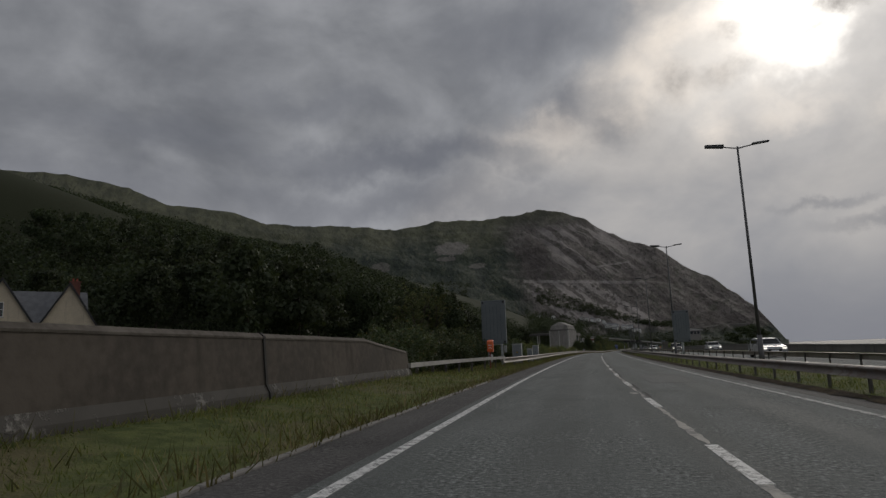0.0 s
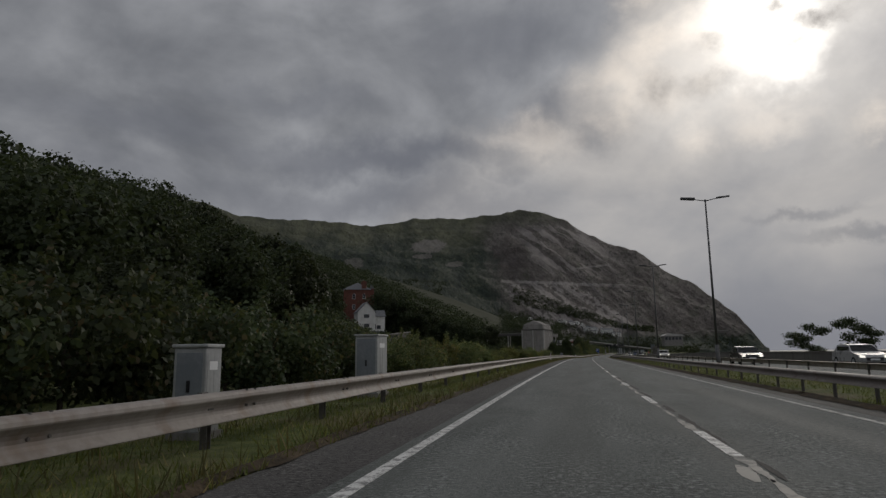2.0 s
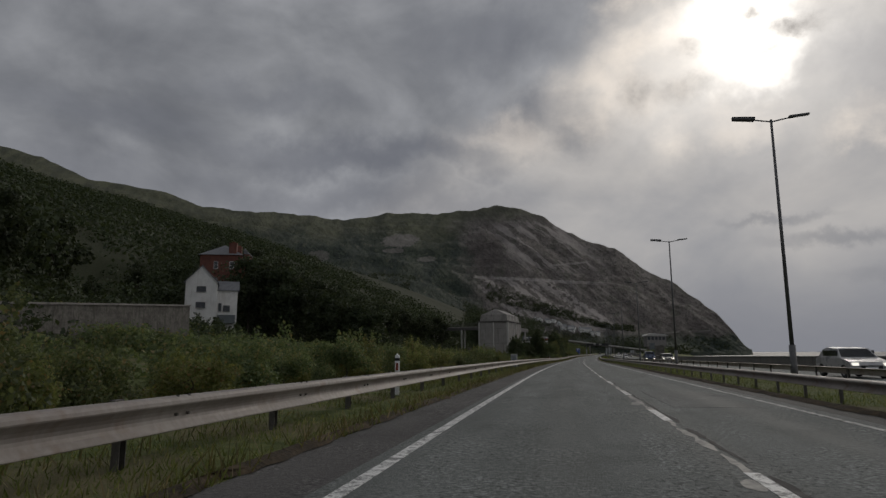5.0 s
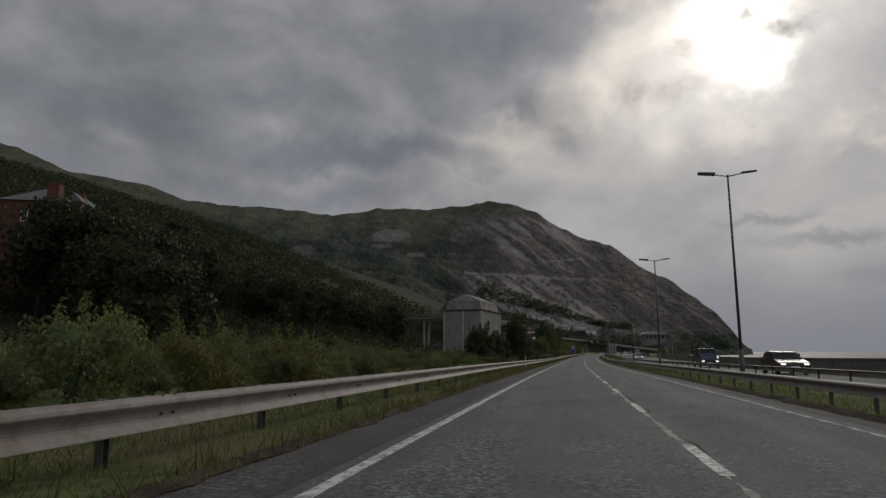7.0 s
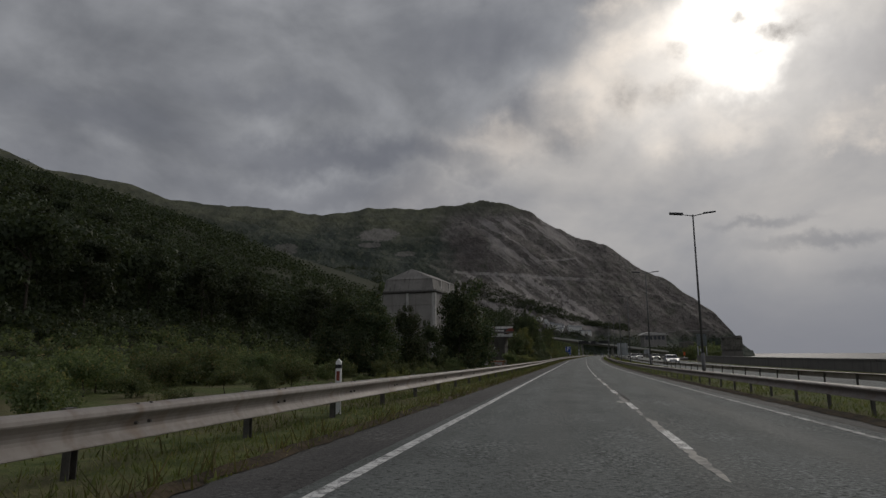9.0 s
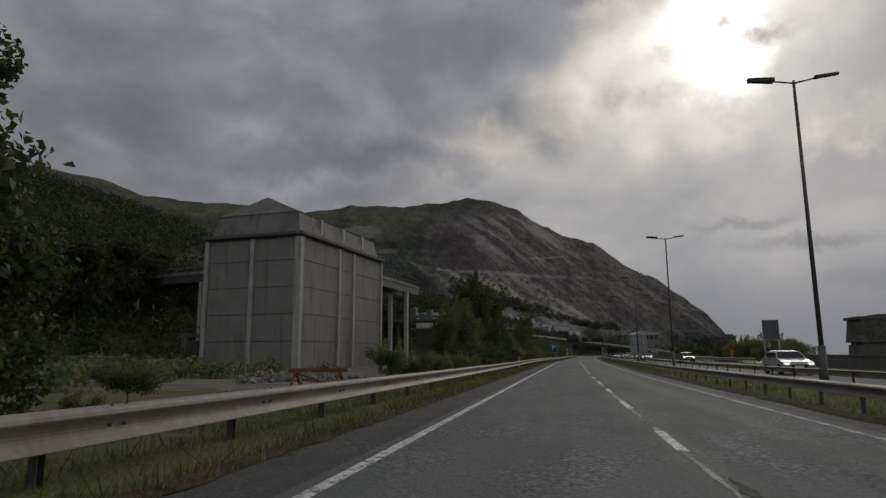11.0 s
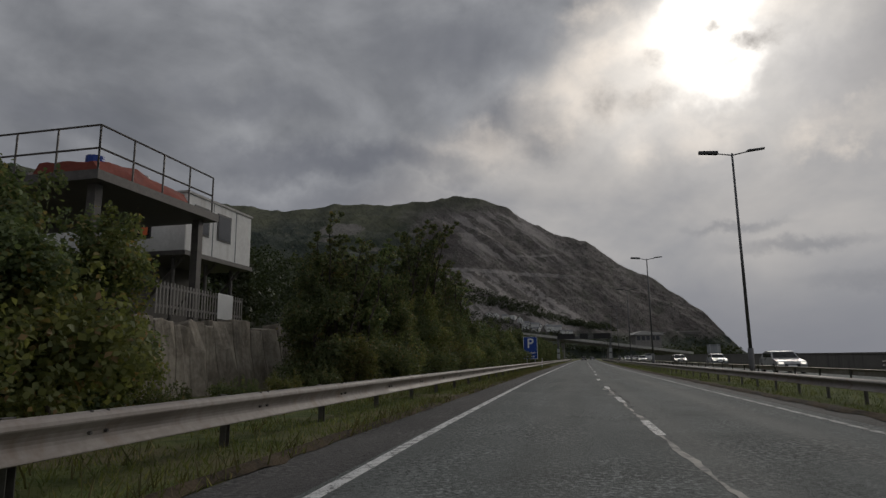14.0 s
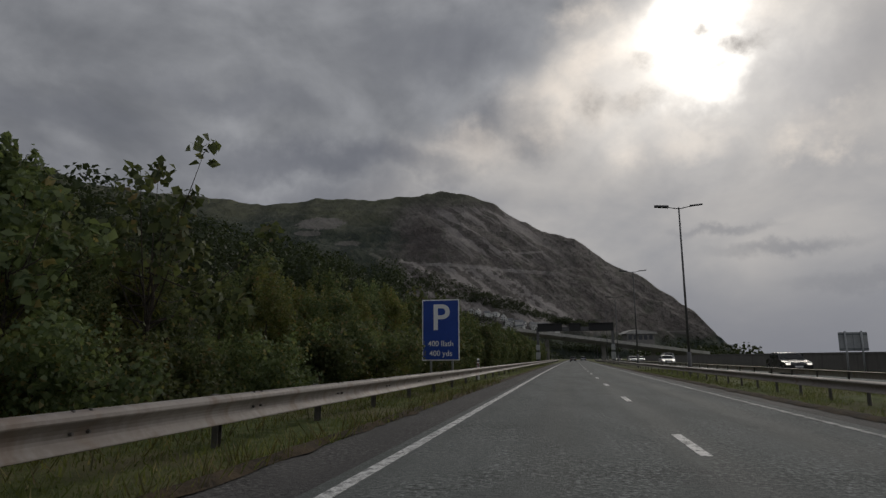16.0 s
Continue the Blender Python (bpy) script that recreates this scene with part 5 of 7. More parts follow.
def grass(name, spans, per_m2, height, seed, mat, label):
    """Tapered blades standing in small tufts."""
    r = np.random.default_rng(seed)
    vs, fs, n0 = [], [], 0
    for l0, l1, y0, y1, dense in spans:
        k = int(abs(l1 - l0) * (y1 - y0) * per_m2 * dense)
        lat, y = r.uniform(l0, l1, k), r.uniform(y0, y1, k)
        x = np.interp(y, YS, XS)
        s = np.interp(y, SLOPE_Y, SLOPE)
        keep = np.array([noise.noise((a * 0.6, b * 0.6, 3.0)) for a, b in zip(lat, y)]) > -0.28 + 0.4 * r.random(k) - 0.2
        base = np.stack([x + lat, y - lat * s, np.array([berm(a, b) + elev(b) for a, b in zip(lat, y)])], 1)[keep]
        k = len(base)
        a = r.uniform(0, 6.28, k)
        h = height * (0.4 + r.random(k) ** 2 * 1.3)
        side = np.stack([np.cos(a), np.sin(a), np.zeros(k)], 1) * (0.006 + 0.008 * r.random(k))[:, None]
        lean = np.stack([r.normal(size=k) * 0.45 * h, r.normal(size=k) * 0.45 * h, h], 1)
        v = np.stack([base - side, base + side, base + lean * 0.6 + side * 0.7, base + lean], 1)
        vs.append(v.reshape(-1, 3))
        fs.append(np.arange(k * 4).reshape(-1, 4) + n0)
        n0 += k * 4
    me = cloud_mesh(name, np.concatenate(vs), np.concatenate(fs), mat)
    tagged(new(name, me), label, "grass", kind="stuff")


grass("verge_grass", [(-8.8, -3.6, -8, 60, 1.0), (-7.2, -3.6, 60, 470, 1.0), (-7.0, -3.6, 470, 560, 0.4), (-3.70, -3.42, 26, 470, 1.1)], 190, 0.10, 71, M_GRASS, "rough green and straw-coloured grass on the verge")
grass("verge_weeds", [(-8.8, -6.5, -6, 34, 1.0), (-6.4, -3.65, -6, 60, 0.45), (-7.4, -4.9, 34, 470, 0.9), (-3.85, -3.40, -6, 470, 4.0)], 26, 0.24, 73, M_WEED, "taller straw-coloured grass and weeds in the verge")
grass("reserve_grass", [(5.45, 10.6, -5, 500, 1.0)], 110, 0.11, 72, M_GRASS, "rough green grass in the central reserve")

# ---------------------------------------------------------------- roadside equipment
def message_sign(m, w, z0, z1, posts, label):
    ob = thing("message_sign", m, label, "road sign", "message signs")
    body = part("panel", box(-w / 2, w / 2, -0.16, 0.16, z0, z1), M_GREYPAINT, ob, bevel=0.02)
    part("door", box(-w / 2 + 0.10, w / 2 - 0.10, -0.185, -0.16, z0 + 0.32, z1 - 0.32), M_GREYPAINT, body, bevel=0.008)
    for k in range(1, 6):
        x = -w / 2 + 0.10 + (w - 0.2) * k / 6
        part("rib", box(x - 0.006, x + 0.006, -0.19, -0.185, z0 + 0.34, z1 - 0.34), M_DARK, body)
    for x, z in ((-w / 2 + 0.14, z1 - 0.15), (w / 2 - 0.14, z1 - 0.15), (w / 2 - 0.14, z0 + 0.15), (-w / 2 + 0.14, z0 + 0.15)):
        part("lamp", tube((x, -0.16, z), (x, -0.23, z), 0.085, 0.075, 16), M_DARK, body, "round black warning lamp")
    for x in posts:
        part("post", tube((x, 0.05, -0.4), (x, 0.05, z0), 0.10, 0.10, 12), M_SIGNBACK, ob, smooth=True)
    return ob


sign = message_sign(road_pose(-7.0, 50.6), 1.95, 1.74, 5.22, (-0.5, 0.55), "slate-grey message sign on two posts behind the barrier")
part("step", box(-1.45, 0.55, -0.62, -0.2, 1.66, 1.71), M_SIGNBACK, sign, "thin steel access step")
part("switch_box", box(0.72, 0.92, -0.05, 0.12, 1.05, 1.6), M_CABINET, sign, "small pale switch box", bevel=0.01)
part("bracket", box(0.55, 0.74, 0.0, 0.05, 1.45, 1.5), M_SIGNBACK, sign)
message_sign(road_pose(9.0, 64.5), 1.5, 1.40, 4.42, (0.0,), "slate-grey message sign on one post in the central reserve")
far = message_sign(road_pose(25.2, 389.5), 1.9, 3.0, 5.45, (-0.85, 0.85), "slate-grey message sign on two posts beside the lay-by")
part("switch_box", box(-0.5, -0.2, -0.2, 0.0, 1.9, 2.5), M_CABINET, far, "small pale switch box")
part("switch_box", box(-0.2, 0.1, -0.2, 0.0, 1.1, 1.6), M_CABINET, far, "small pale switch box")


M_YELLOW = varied((0.62, 0.42, 0.03), (0.72, 0.50, 0.05), 3.0, 0.5)("yellow_sign_sheeting")
M_DOOR = varied((0.20, 0.22, 0.24), (0.27, 0.29, 0.31), 1.5, 0.6)("blue_grey_cabinet_paint")


def cabinet(lat, y, w, d, h):
    ob = thing("roadside_cabinet", road_pose(lat, y), "pale grey metal roadside cabinet on a concrete plinth behind the barrier", "cabinet", "roadside cabinets")
    part("plinth", box(-w / 2 - 0.04, w / 2 + 0.04, -d / 2 - 0.04, d / 2 + 0.04, -0.3, 0.12), M_CONCRETE, ob)
    body = part("body", box(-w / 2, w / 2, -d / 2, d / 2, 0.12, h - 0.05), M_CABINET, ob, bevel=0.012)
    part("roof", box(-w / 2 - 0.03, w / 2 + 0.03, -d / 2 - 0.03, d / 2 + 0.03, h - 0.05, h), M_CABINET, ob, bevel=0.012)
    door = part("door", box(-w / 2 + 0.05, w / 2 - 0.05, -d / 2 - 0.012, -d / 2, 0.2, h - 0.12), M_DOOR, ob, "blue-grey cabinet door", bevel=0.004)
    part("handle", box(-0.02, 0.02, -d / 2 - 0.035, -d / 2 - 0.012, h * 0.5, h * 0.5 + 0.16), M_DARK, door)
    part("plate", box(w / 2, w / 2 + 0.006, -d * 0.28, d * 0.22, h - 0.36, h - 0.24), M_SIGNWHITE, body, "small white plate")
    for y0, y1 in ((-d / 2 + 0.04, -0.01), (0.01, d / 2 - 0.04)):
        part("side_door", box(w / 2, w / 2 + 0.004, y0, y1, 0.2, h - 0.12), M_CABINET, body)
    if h > 1.7:
        outer = part("warning_sign", prism([(-0.11, 0.95), (0.11, 0.95), (0.0, 1.14)], -d / 2 - 0.016, -d / 2 - 0.012), M_DARK, door, "black-edged yellow warning triangle")
        part("face", prism([(-0.08, 0.968), (0.08, 0.968), (0.0, 1.108)], -d / 2 - 0.019, -d / 2 - 0.016), M_YELLOW, outer)


cabinet(-5.82, 55.5, 0.80, 0.55, 1.75)
cabinet(-5.5, 63.1, 0.50, 0.4, 1.32)
cabinet(-5.7, 71.6, 0.62, 0.9, 1.68)
cabinet(-5.25, 196.1, 0.55, 0.4, 1.24)


def emergency_phone(m):
    ob = thing("emergency_phone", m, "orange roadside telephone box on a red and white post", "telephone", "emergency telephones")
    bm = box(-0.2, 0.2, -0.16, 0.16, 1.02, 1.72)
    for v in bm.verts:
        if v.co.z > 1.5:
            v.co.z += 0.12 if v.co.y > 0 else 0.0
    part("hood", bm, M_ORANGE, ob, bevel=0.025)
    ring = bmesh.new()
    for k in range(9):
        a0, a1 = k * 0.35, (k + 1) * 0.35
        tube((0.10 * math.cos(a0), -0.168, 1.22 + 0.10 * math.sin(a0)), (0.10 * math.cos(a1), -0.168, 1.22 + 0.10 * math.sin(a1)), 0.014, 0.014, 5, ring)
    part("handset_mark", ring, M_SIGNWHITE, ob, "pale curved handset mark")
    for x in (-0.12, -0.06, 0.0, 0.06):
        part("letter_bar", box(x, x + 0.04, -0.165, -0.16, 1.44, 1.50), M_SIGNWHITE, ob)
    part("post", box(-0.07, 0.0, -0.05, 0.05, -0.3, 1.02), M_RUSTRED, ob)
    part("marker", box(0.0, 0.12, -0.06, 0.03, 0.35, 0.86), M_SIGNWHITE, ob, "white marker plate")


emergency_phone(road_pose(-6.08, 42.4, 0.10))
emergency_phone(road_pose(23.5, 404.0, 0.0, 180))


def marker_post(y):
    ob = thing("marker_post", road_pose(-4.88, y), "white plastic marker post with a dark cap behind the barrier", "marker post", "marker posts")
    part("post", prism([(-0.06, -0.2), (0.06, -0.2), (0.06, 1.12), (0.0, 1.18), (-0.06, 1.12)], -0.03, 0.03), M_SIGNWHITE, ob)
    part("band", box(-0.064, 0.064, -0.034, 0.034, 0.98, 1.06), M_DARK, ob)
    part("reflector", box(-0.035, 0.035, -0.036, -0.03, 0.72, 0.92), M_RUSTRED, ob)


for y in (154.4, 259.85, 365.2, 472, 578):
    marker_post(y)


def text_part(body, size, m, mat, parent, name="lettering"):
    cu = bpy.data.curves.new(name, "FONT")
    cu.body, cu.size, cu.align_x, cu.align_y, cu.extrude, cu.offset = body, size, "CENTER", "CENTER", 0.003, 0.012 * size
    tmp = new("tmp", cu)
    bpy.context.view_layer.update()
    me = bpy.data.meshes.new_from_object(tmp.evaluated_get(bpy.context.evaluated_depsgraph_get()))
    bpy.data.objects.remove(tmp)
    me.materials.clear()
    me.materials.append(mat)
    ob = part(name, me, None, parent)
    ob.matrix_local = m
    return ob


def parking_sign(m):
    ob = thing("parking_sign", m, "blue and white parking distance sign on two grey posts", "road sign")
    z0, z1, w = 1.07, 3.98, 1.82
    board = part("board", box(-w / 2, w / 2, -0.02, 0.02, z0, z1), M_SIGNWHITE, ob, "white-edged board", bevel=0.006)
    part("face", box(-w / 2 + 0.05, w / 2 - 0.05, -0.026, -0.02, z0 + 0.05, z1 - 0.05), M_BLUE, board, "blue reflective face")
    text_part("P", 1.75, pose(0.0, -0.03, 3.06, 90, 0, 0), M_SIGNWHITE, board)
    text_part("400 llath", 0.36, pose(0, -0.03, 1.86, 90, 0, 0), M_SIGNWHITE, board)
    text_part("400 yds", 0.36, pose(0, -0.03, 1.40, 90, 0, 0), M_SIGNWHITE, board)
    for x in (-0.5, 0.55):
        part("post", tube((x, 0.08, -0.4), (x, 0.08, z1 - 0.2), 0.057, 0.057, 10), M_SIGNBACK, ob, smooth=True)


parking_sign(road_pose(-6.1, 468))


def sign_back(m, w, z0, z1, label, rows=3):
    ob = thing("road_sign", m, label, "road sign", "signs seen from behind")
    board = part("board", box(-w / 2, w / 2, 0.04, 0.06, z0, z1), M_SIGNBACK, ob, "bare aluminium back")
    for k in range(rows):
        z = z0 + 0.15 + (z1 - z0 - 0.3) * k / max(rows - 1, 1)
        part("rail", box(-w / 2, w / 2, 0.0, 0.04, z - 0.035, z + 0.035), M_GREYPAINT, board)
    part("seam", box(-0.015, 0.015, 0.03, 0.04, z0, z1), M_GREYPAINT, board)
    for x in (-w * 0.28, w * 0.28):
        part("post", tube((x, -0.06, -0.4), (x, -0.06, z1 + 0.08), 0.07, 0.07, 10), M_SIGNBACK, ob, smooth=True)


sign_back(road_pose(9.2, 393.0), 2.25, 1.15, 3.85, "large road sign with a bare aluminium back in the central reserve")
sign_back(road_pose(20.9, 491.0), 2.0, 1.55, 2.95, "blue-grey road sign seen from behind beside the sea wall", 2)


def gantry(y):
    ob = thing("signal_gantry", road_pose(0.7, y), "steel lane signal gantry with three black signal panels over the road", "gantry")
    for x in (-6.9, 6.9):
        leg = part("leg", box(x - 0.25, x + 0.25, -0.25, 0.25, -0.4, 6.6), M_POLE, ob, bevel=0.03)
        part("base_box", box(x - 0.4, x + 0.4, -0.5, -0.26, 0.9, 2.2), M_CABINET, leg)
        part("base_box", box(x - 0.35, x + 0.35, -0.45, -0.26, 2.6, 3.6), M_CABINET, leg)
    part("beam", box(-7.1, 7.1, -0.3, 0.3, 6.1, 6.9), M_POLE, ob, bevel=0.03)
    for x0, x1 in ((-6.9, -2.3), (-1.0, 1.1), (2.6, 7.1)):
        p = part("signal_panel", box(x0, x1, -0.65, -0.35, 6.15, 7.6), M_DARK, ob, "black signal panel", bevel=0.02)
        part("visor", box(x0, x1, -0.95, -0.65, 7.5, 7.56), M_DARK, p)


gantry(560)


def flyover():
    ob = thing("flyover", pose(0, 0, elev(640)), "concrete flyover crossing above the road on slim piers", "bridge")
    a, b = Vector((-60, 640, 17.0)), Vector((58, 655, 1.9))
    d = (b - a).normalized()
    s = Vector((-d.y, d.x, 0)).normalized()
    bm = bmesh.new()
    for off, z0, z1 in ((0, -0.9, 0.0),):
        vs = [p + s * l + Vector((0, 0, z)) for p in (a, b) for l, z in ((-4.5, z1), (4.5, z1), (3.2, z0), (-3.2, z0))]
        q = [bm.verts.new(v) for v in vs]
        for i in range(4):
            bm.faces.new((q[i], q[(i + 1) % 4], q[4 + (i + 1) % 4], q[4 + i]))
        bm.faces.new(q[:4])
        bm.faces.new(q[4:][::-1])
    part("deck", bm, M_CONCRETE, ob)
    for l in (-4.4, 4.4):
        bm = bmesh.new()
        vs = [p + s * (l + e) + Vector((0, 0, z)) for p in (a, b) for e, z in ((-0.15, 0), (0.15, 0), (0.15, 0.95), (-0.15, 0.95))]
        q = [bm.verts.new(v) for v in vs]
        for i in range(4):
            bm.faces.new((q[i], q[(i + 1) % 4], q[4 + (i + 1) % 4], q[4 + i]))
        part("parapet", bm, M_CONCRETE_PALE, ob)
    for u in (0.25, 0.41, 0.57, 0.725, 0.86):
        p = a.lerp(b, u)
        part("pier", box(p.x - 0.7, p.x + 0.7, p.y - 0.7, p.y + 0.7, -0.5, p.z - 1.2), M_CONCRETE, ob, bevel=0.1)


flyover()


# ---------------------------------------------------------------- buildings
def window(parent, x, z, w, h, y, mat=M_SIGNWHITE):
    """A sash window let into a wall that faces -y."""
    fr = bmesh.new()
    for x0, x1, z0, z1 in ((-w / 2, -w / 2 + 0.07, 0, h), (w / 2 - 0.07, w / 2, 0, h), (-w / 2 + 0.07, w / 2 - 0.07, h - 0.07, h), (-w / 2 + 0.07, w / 2 - 0.07, 0, 0.07), (-w / 2 + 0.07, w / 2 - 0.07, h / 2 - 0.03, h / 2 + 0.03)):
        box(x + x0, x + x1, y - 0.05, y + 0.05, z + z0, z + z1, fr)
    f = part("window", fr, mat, parent)
    part("pane", box(x - w / 2 + 0.06, x + w / 2 - 0.06, y - 0.012, y + 0.01, z + 0.06, z + h - 0.06), M_GLASS, f)
    part("sill", box(x - w / 2 - 0.08, x + w / 2 + 0.08, y - 0.14, y + 0.02, z - 0.08, z), M_CONCRETE_PALE, f)


def gable_block(parent, x0, x1, y0, y1, z0, eave, ridge, wall_mat, roof_mat=M_SLATE, over=0.3, trim=None):
    """A block whose gables face -y and +y."""
    xm = (x0 + x1) / 2
    wall = part("wall", prism([(x0, z0), (x1, z0), (x1, eave), (xm, ridge), (x0, eave)], y0, y1), wall_mat, parent)
    for s, xe in ((-1, x0), (1, x1)):
        k = (ridge - eave) / (xm - x0)
        out = xe + s * over
        poly = [(xm, ridge + 0.02), (xm, ridge + 0.20), (out, eave - k * over + 0.20), (out, eave - k * over + 0.02)]
        part("roof", prism(poly, y0 - over, y1 + over), roof_mat, parent)
        if trim:
            part("bargeboard", prism([(xm, ridge - 0.2), (xm, ridge + 0.21), (out, eave - k * over + 0.21), (out, eave - k * over - 0.2)], y0 - over - 0.06, y0 - over - 0.002), trim, parent)
    return wall


def chimney(parent, x, y, z0, z1, w=0.9):
    c = part("chimney", box(x - w / 2, x + w / 2, y - w / 2, y + w / 2, z0, z1), M_BRICK, parent)
    part("cap", box(x - w / 2 - 0.07, x + w / 2 + 0.07, y - w / 2 - 0.07, y + w / 2 + 0.07, z1, z1 + 0.14), M_BRICK, c)
    for k in (-0.2, 0.2):
        part("chimney_pot", tube((x + k, y, z1 + 0.14), (x + k, y, z1 + 0.5), 0.13, 0.11, 10), M_RUSTRED, c)


def cream_house():
    ob = thing("cream_house", pose(-62.7, 60, 0, 0, 0, 50), "cream rendered house with two steep slate gables behind the wall", "house")
    for x0, x1, rz in ((-9.9, -3.4, 11.2), (-2.9, 2.9, 10.9)):
        w = gable_block(ob, x0, x1, 0, 8, 2.0, 6.0, rz, M_CREAM, trim=M_DARK)
        if x0 < -5:
            window(w, -6.9, 6.9, 1.1, 1.7, -0.03)
    chimney(ob, 0.6, 1.6, 9.0, 11.2, 1.1)
    chimney(ob, -7.6, 2.0, 9.6, 11.4, 1.1)
    bm = bmesh.new()
    e = [(-9.0, 0.8, 6.2), (2.2, 0.8, 6.2), (2.2, 4.2, 10.3), (-9.0, 4.2, 10.3)]
    q = [bm.verts.new(v) for v in e] + [bm.verts.new((x, y + 0.1, z - 0.15)) for x, y, z in e]
    for f in ((0, 1, 2, 3), (7, 6, 5, 4), (0, 4, 5, 1), (1, 5, 6, 2), (2, 6, 7, 3), (3, 7, 4, 0)):
        bm.faces.new([q[i] for i in f])
    part("roof", bm, M_SLATE, ob, "grey slate slope between the gables")
    part("roof_light", box(-2.2, -1.5, 2.6, 3.6, 8.0, 8.1), M_SIGNWHITE, ob)


cream_house()


def white_house():
    ob = thing("white_house", pose(-74.0, 244.2, -0.1, 0, 0, 30), "white rendered gabled house with a side wing on the wooded slope", "house")
    w = gable_block(ob, -2.8, 2.8, 0, 8, 5.0, 14.6, 17.6, M_WHITE)
    for z in (9.6, 12.6):
        window(w, 0.0, z, 1.7, 1.1, -0.03, M_DARK)
    bm = bmesh.new()
    q = [bm.verts.new(v) for v in ((0, 3.6, 5), (6.6, 3.6, 5), (6.6, 3.6, 13.4), (0, 3.6, 13.4), (0, 8.4, 5), (6.6, 8.4, 5), (6.6, 8.4, 13.4), (0, 8.4, 13.4), (6.6, 6.0, 15.2), (0, 6.0, 15.2))]
    for f in ((0, 1, 2, 3), (5, 4, 7, 6), (1, 5, 6, 8, 2), (4, 0, 3, 9, 7), (3, 2, 8, 9), (6, 7, 9, 8), (4, 5, 1, 0)):
        bm.faces.new([q[i] for i in f])
    wing = part("wing", bm, M_WHITE, ob)
    for s in (-1, 1):
        bm = bmesh.new()
        e = [(0.0, 6.0, 15.22), (6.9, 6.0, 15.22), (6.9, 6.0 + s * 2.7, 13.2), (0.0, 6.0 + s * 2.7, 13.2)]
        q = [bm.verts.new(v) for v in e] + [bm.verts.new((x, y, z + 0.18)) for x, y, z in e]
        for f in ((0, 1, 2, 3), (4, 5, 6, 7), (0, 1, 5, 4), (1, 2, 6, 5), (2, 3, 7, 6), (3, 0, 4, 7)):
            bm.faces.new([q[i] for i in f])
        part("wing_roof", bm, M_SLATE, ob)
    for x, z, ww, h in ((4.6, 9.2, 1.3, 1.2), (3.4, 9.2, 0.6, 1.6)):
        window(wing, x, z, ww, h, 3.57, M_DARK)
    for y, z, ww, h in ((5.4, 11.0, 0.9, 1.5), (5.6, 6.8, 0.9, 2.6)):
        fr = part("window", box(6.56, 6.66, y, y + ww, z, z + h), M_DARK, wing)
        part("pane", box(6.65, 6.68, y + 0.08, y + ww - 0.08, z + 0.08, z + h - 0.08), M_GLASS, fr)
    part("balcony", box(3.0, 6.3, 2.0, 3.6, 6.9, 8.5), M_GREYPAINT, ob, "grey balcony front", bevel=0.03)


white_house()


def brick_house():
    ob = thing("brick_house", pose(-90.3, 277.4, 1.2, 0, 0, 20), "tall red brick terrace house with slate hipped roof and bays", "house")
    wall = part("wall", box(-5, 5, 0, 16, 8.0, 24.0), M_BRICK, ob)
    bm = bmesh.new()
    q = [bm.verts.new(v) for v in ((-5.4, -0.4, 24), (5.4, -0.4, 24), (5.4, 16.4, 24), (-5.4, 16.4, 24), (0, 4.6, 27.2), (0, 12, 27.2))]
    for f in ((0, 1, 4), (1, 2, 5, 4), (2, 3, 5), (3, 0, 4, 5), (3, 2, 1, 0)):
        bm.faces.new([q[i] for i in f])
    part("roof", bm, M_SLATE, ob)
    for x, z in ((-1.2, 20.5), (-1.2, 16.5), (2.6, 20.5)):
        window(wall, x, z, 1.0, 1.9, -0.03)
    chimney(ob, 2.6, 1.2, 24.4, 27.0, 1.8)
    chimney(ob, 2.0, 13.0, 25.0, 28.0, 1.4)
    for y in (3.5, 8.0, 12.5):
        bay = part("bay", box(5.0, 6.3, y - 1.4, y + 1.4, 8.0, 24.6), M_BRICK, ob, "projecting brick bay")
        part("bay_gable", prism([(5.0, 24.6), (6.5, 24.6), (5.0, 26.2)], y - 1.6, y + 1.6), M_SLATE, bay)
        for z in (13.5, 17.5, 21.2):
            fr = part("window", box(6.28, 6.36, y - 0.8, y + 0.8, z, z + 2.0), M_SIGNWHITE, bay)
            part("pane", box(6.35, 6.38, y - 0.7, y + 0.7, z + 0.1, z + 1.9), M_GLASS, fr)


brick_house()


M_PANEL = varied((0.250, 0.238, 0.222), (0.325, 0.310, 0.290), 0.5, 0.9, bump=0.006, fine=12.0, stain=(0.170, 0.160, 0.147))("grey_concrete_panel")


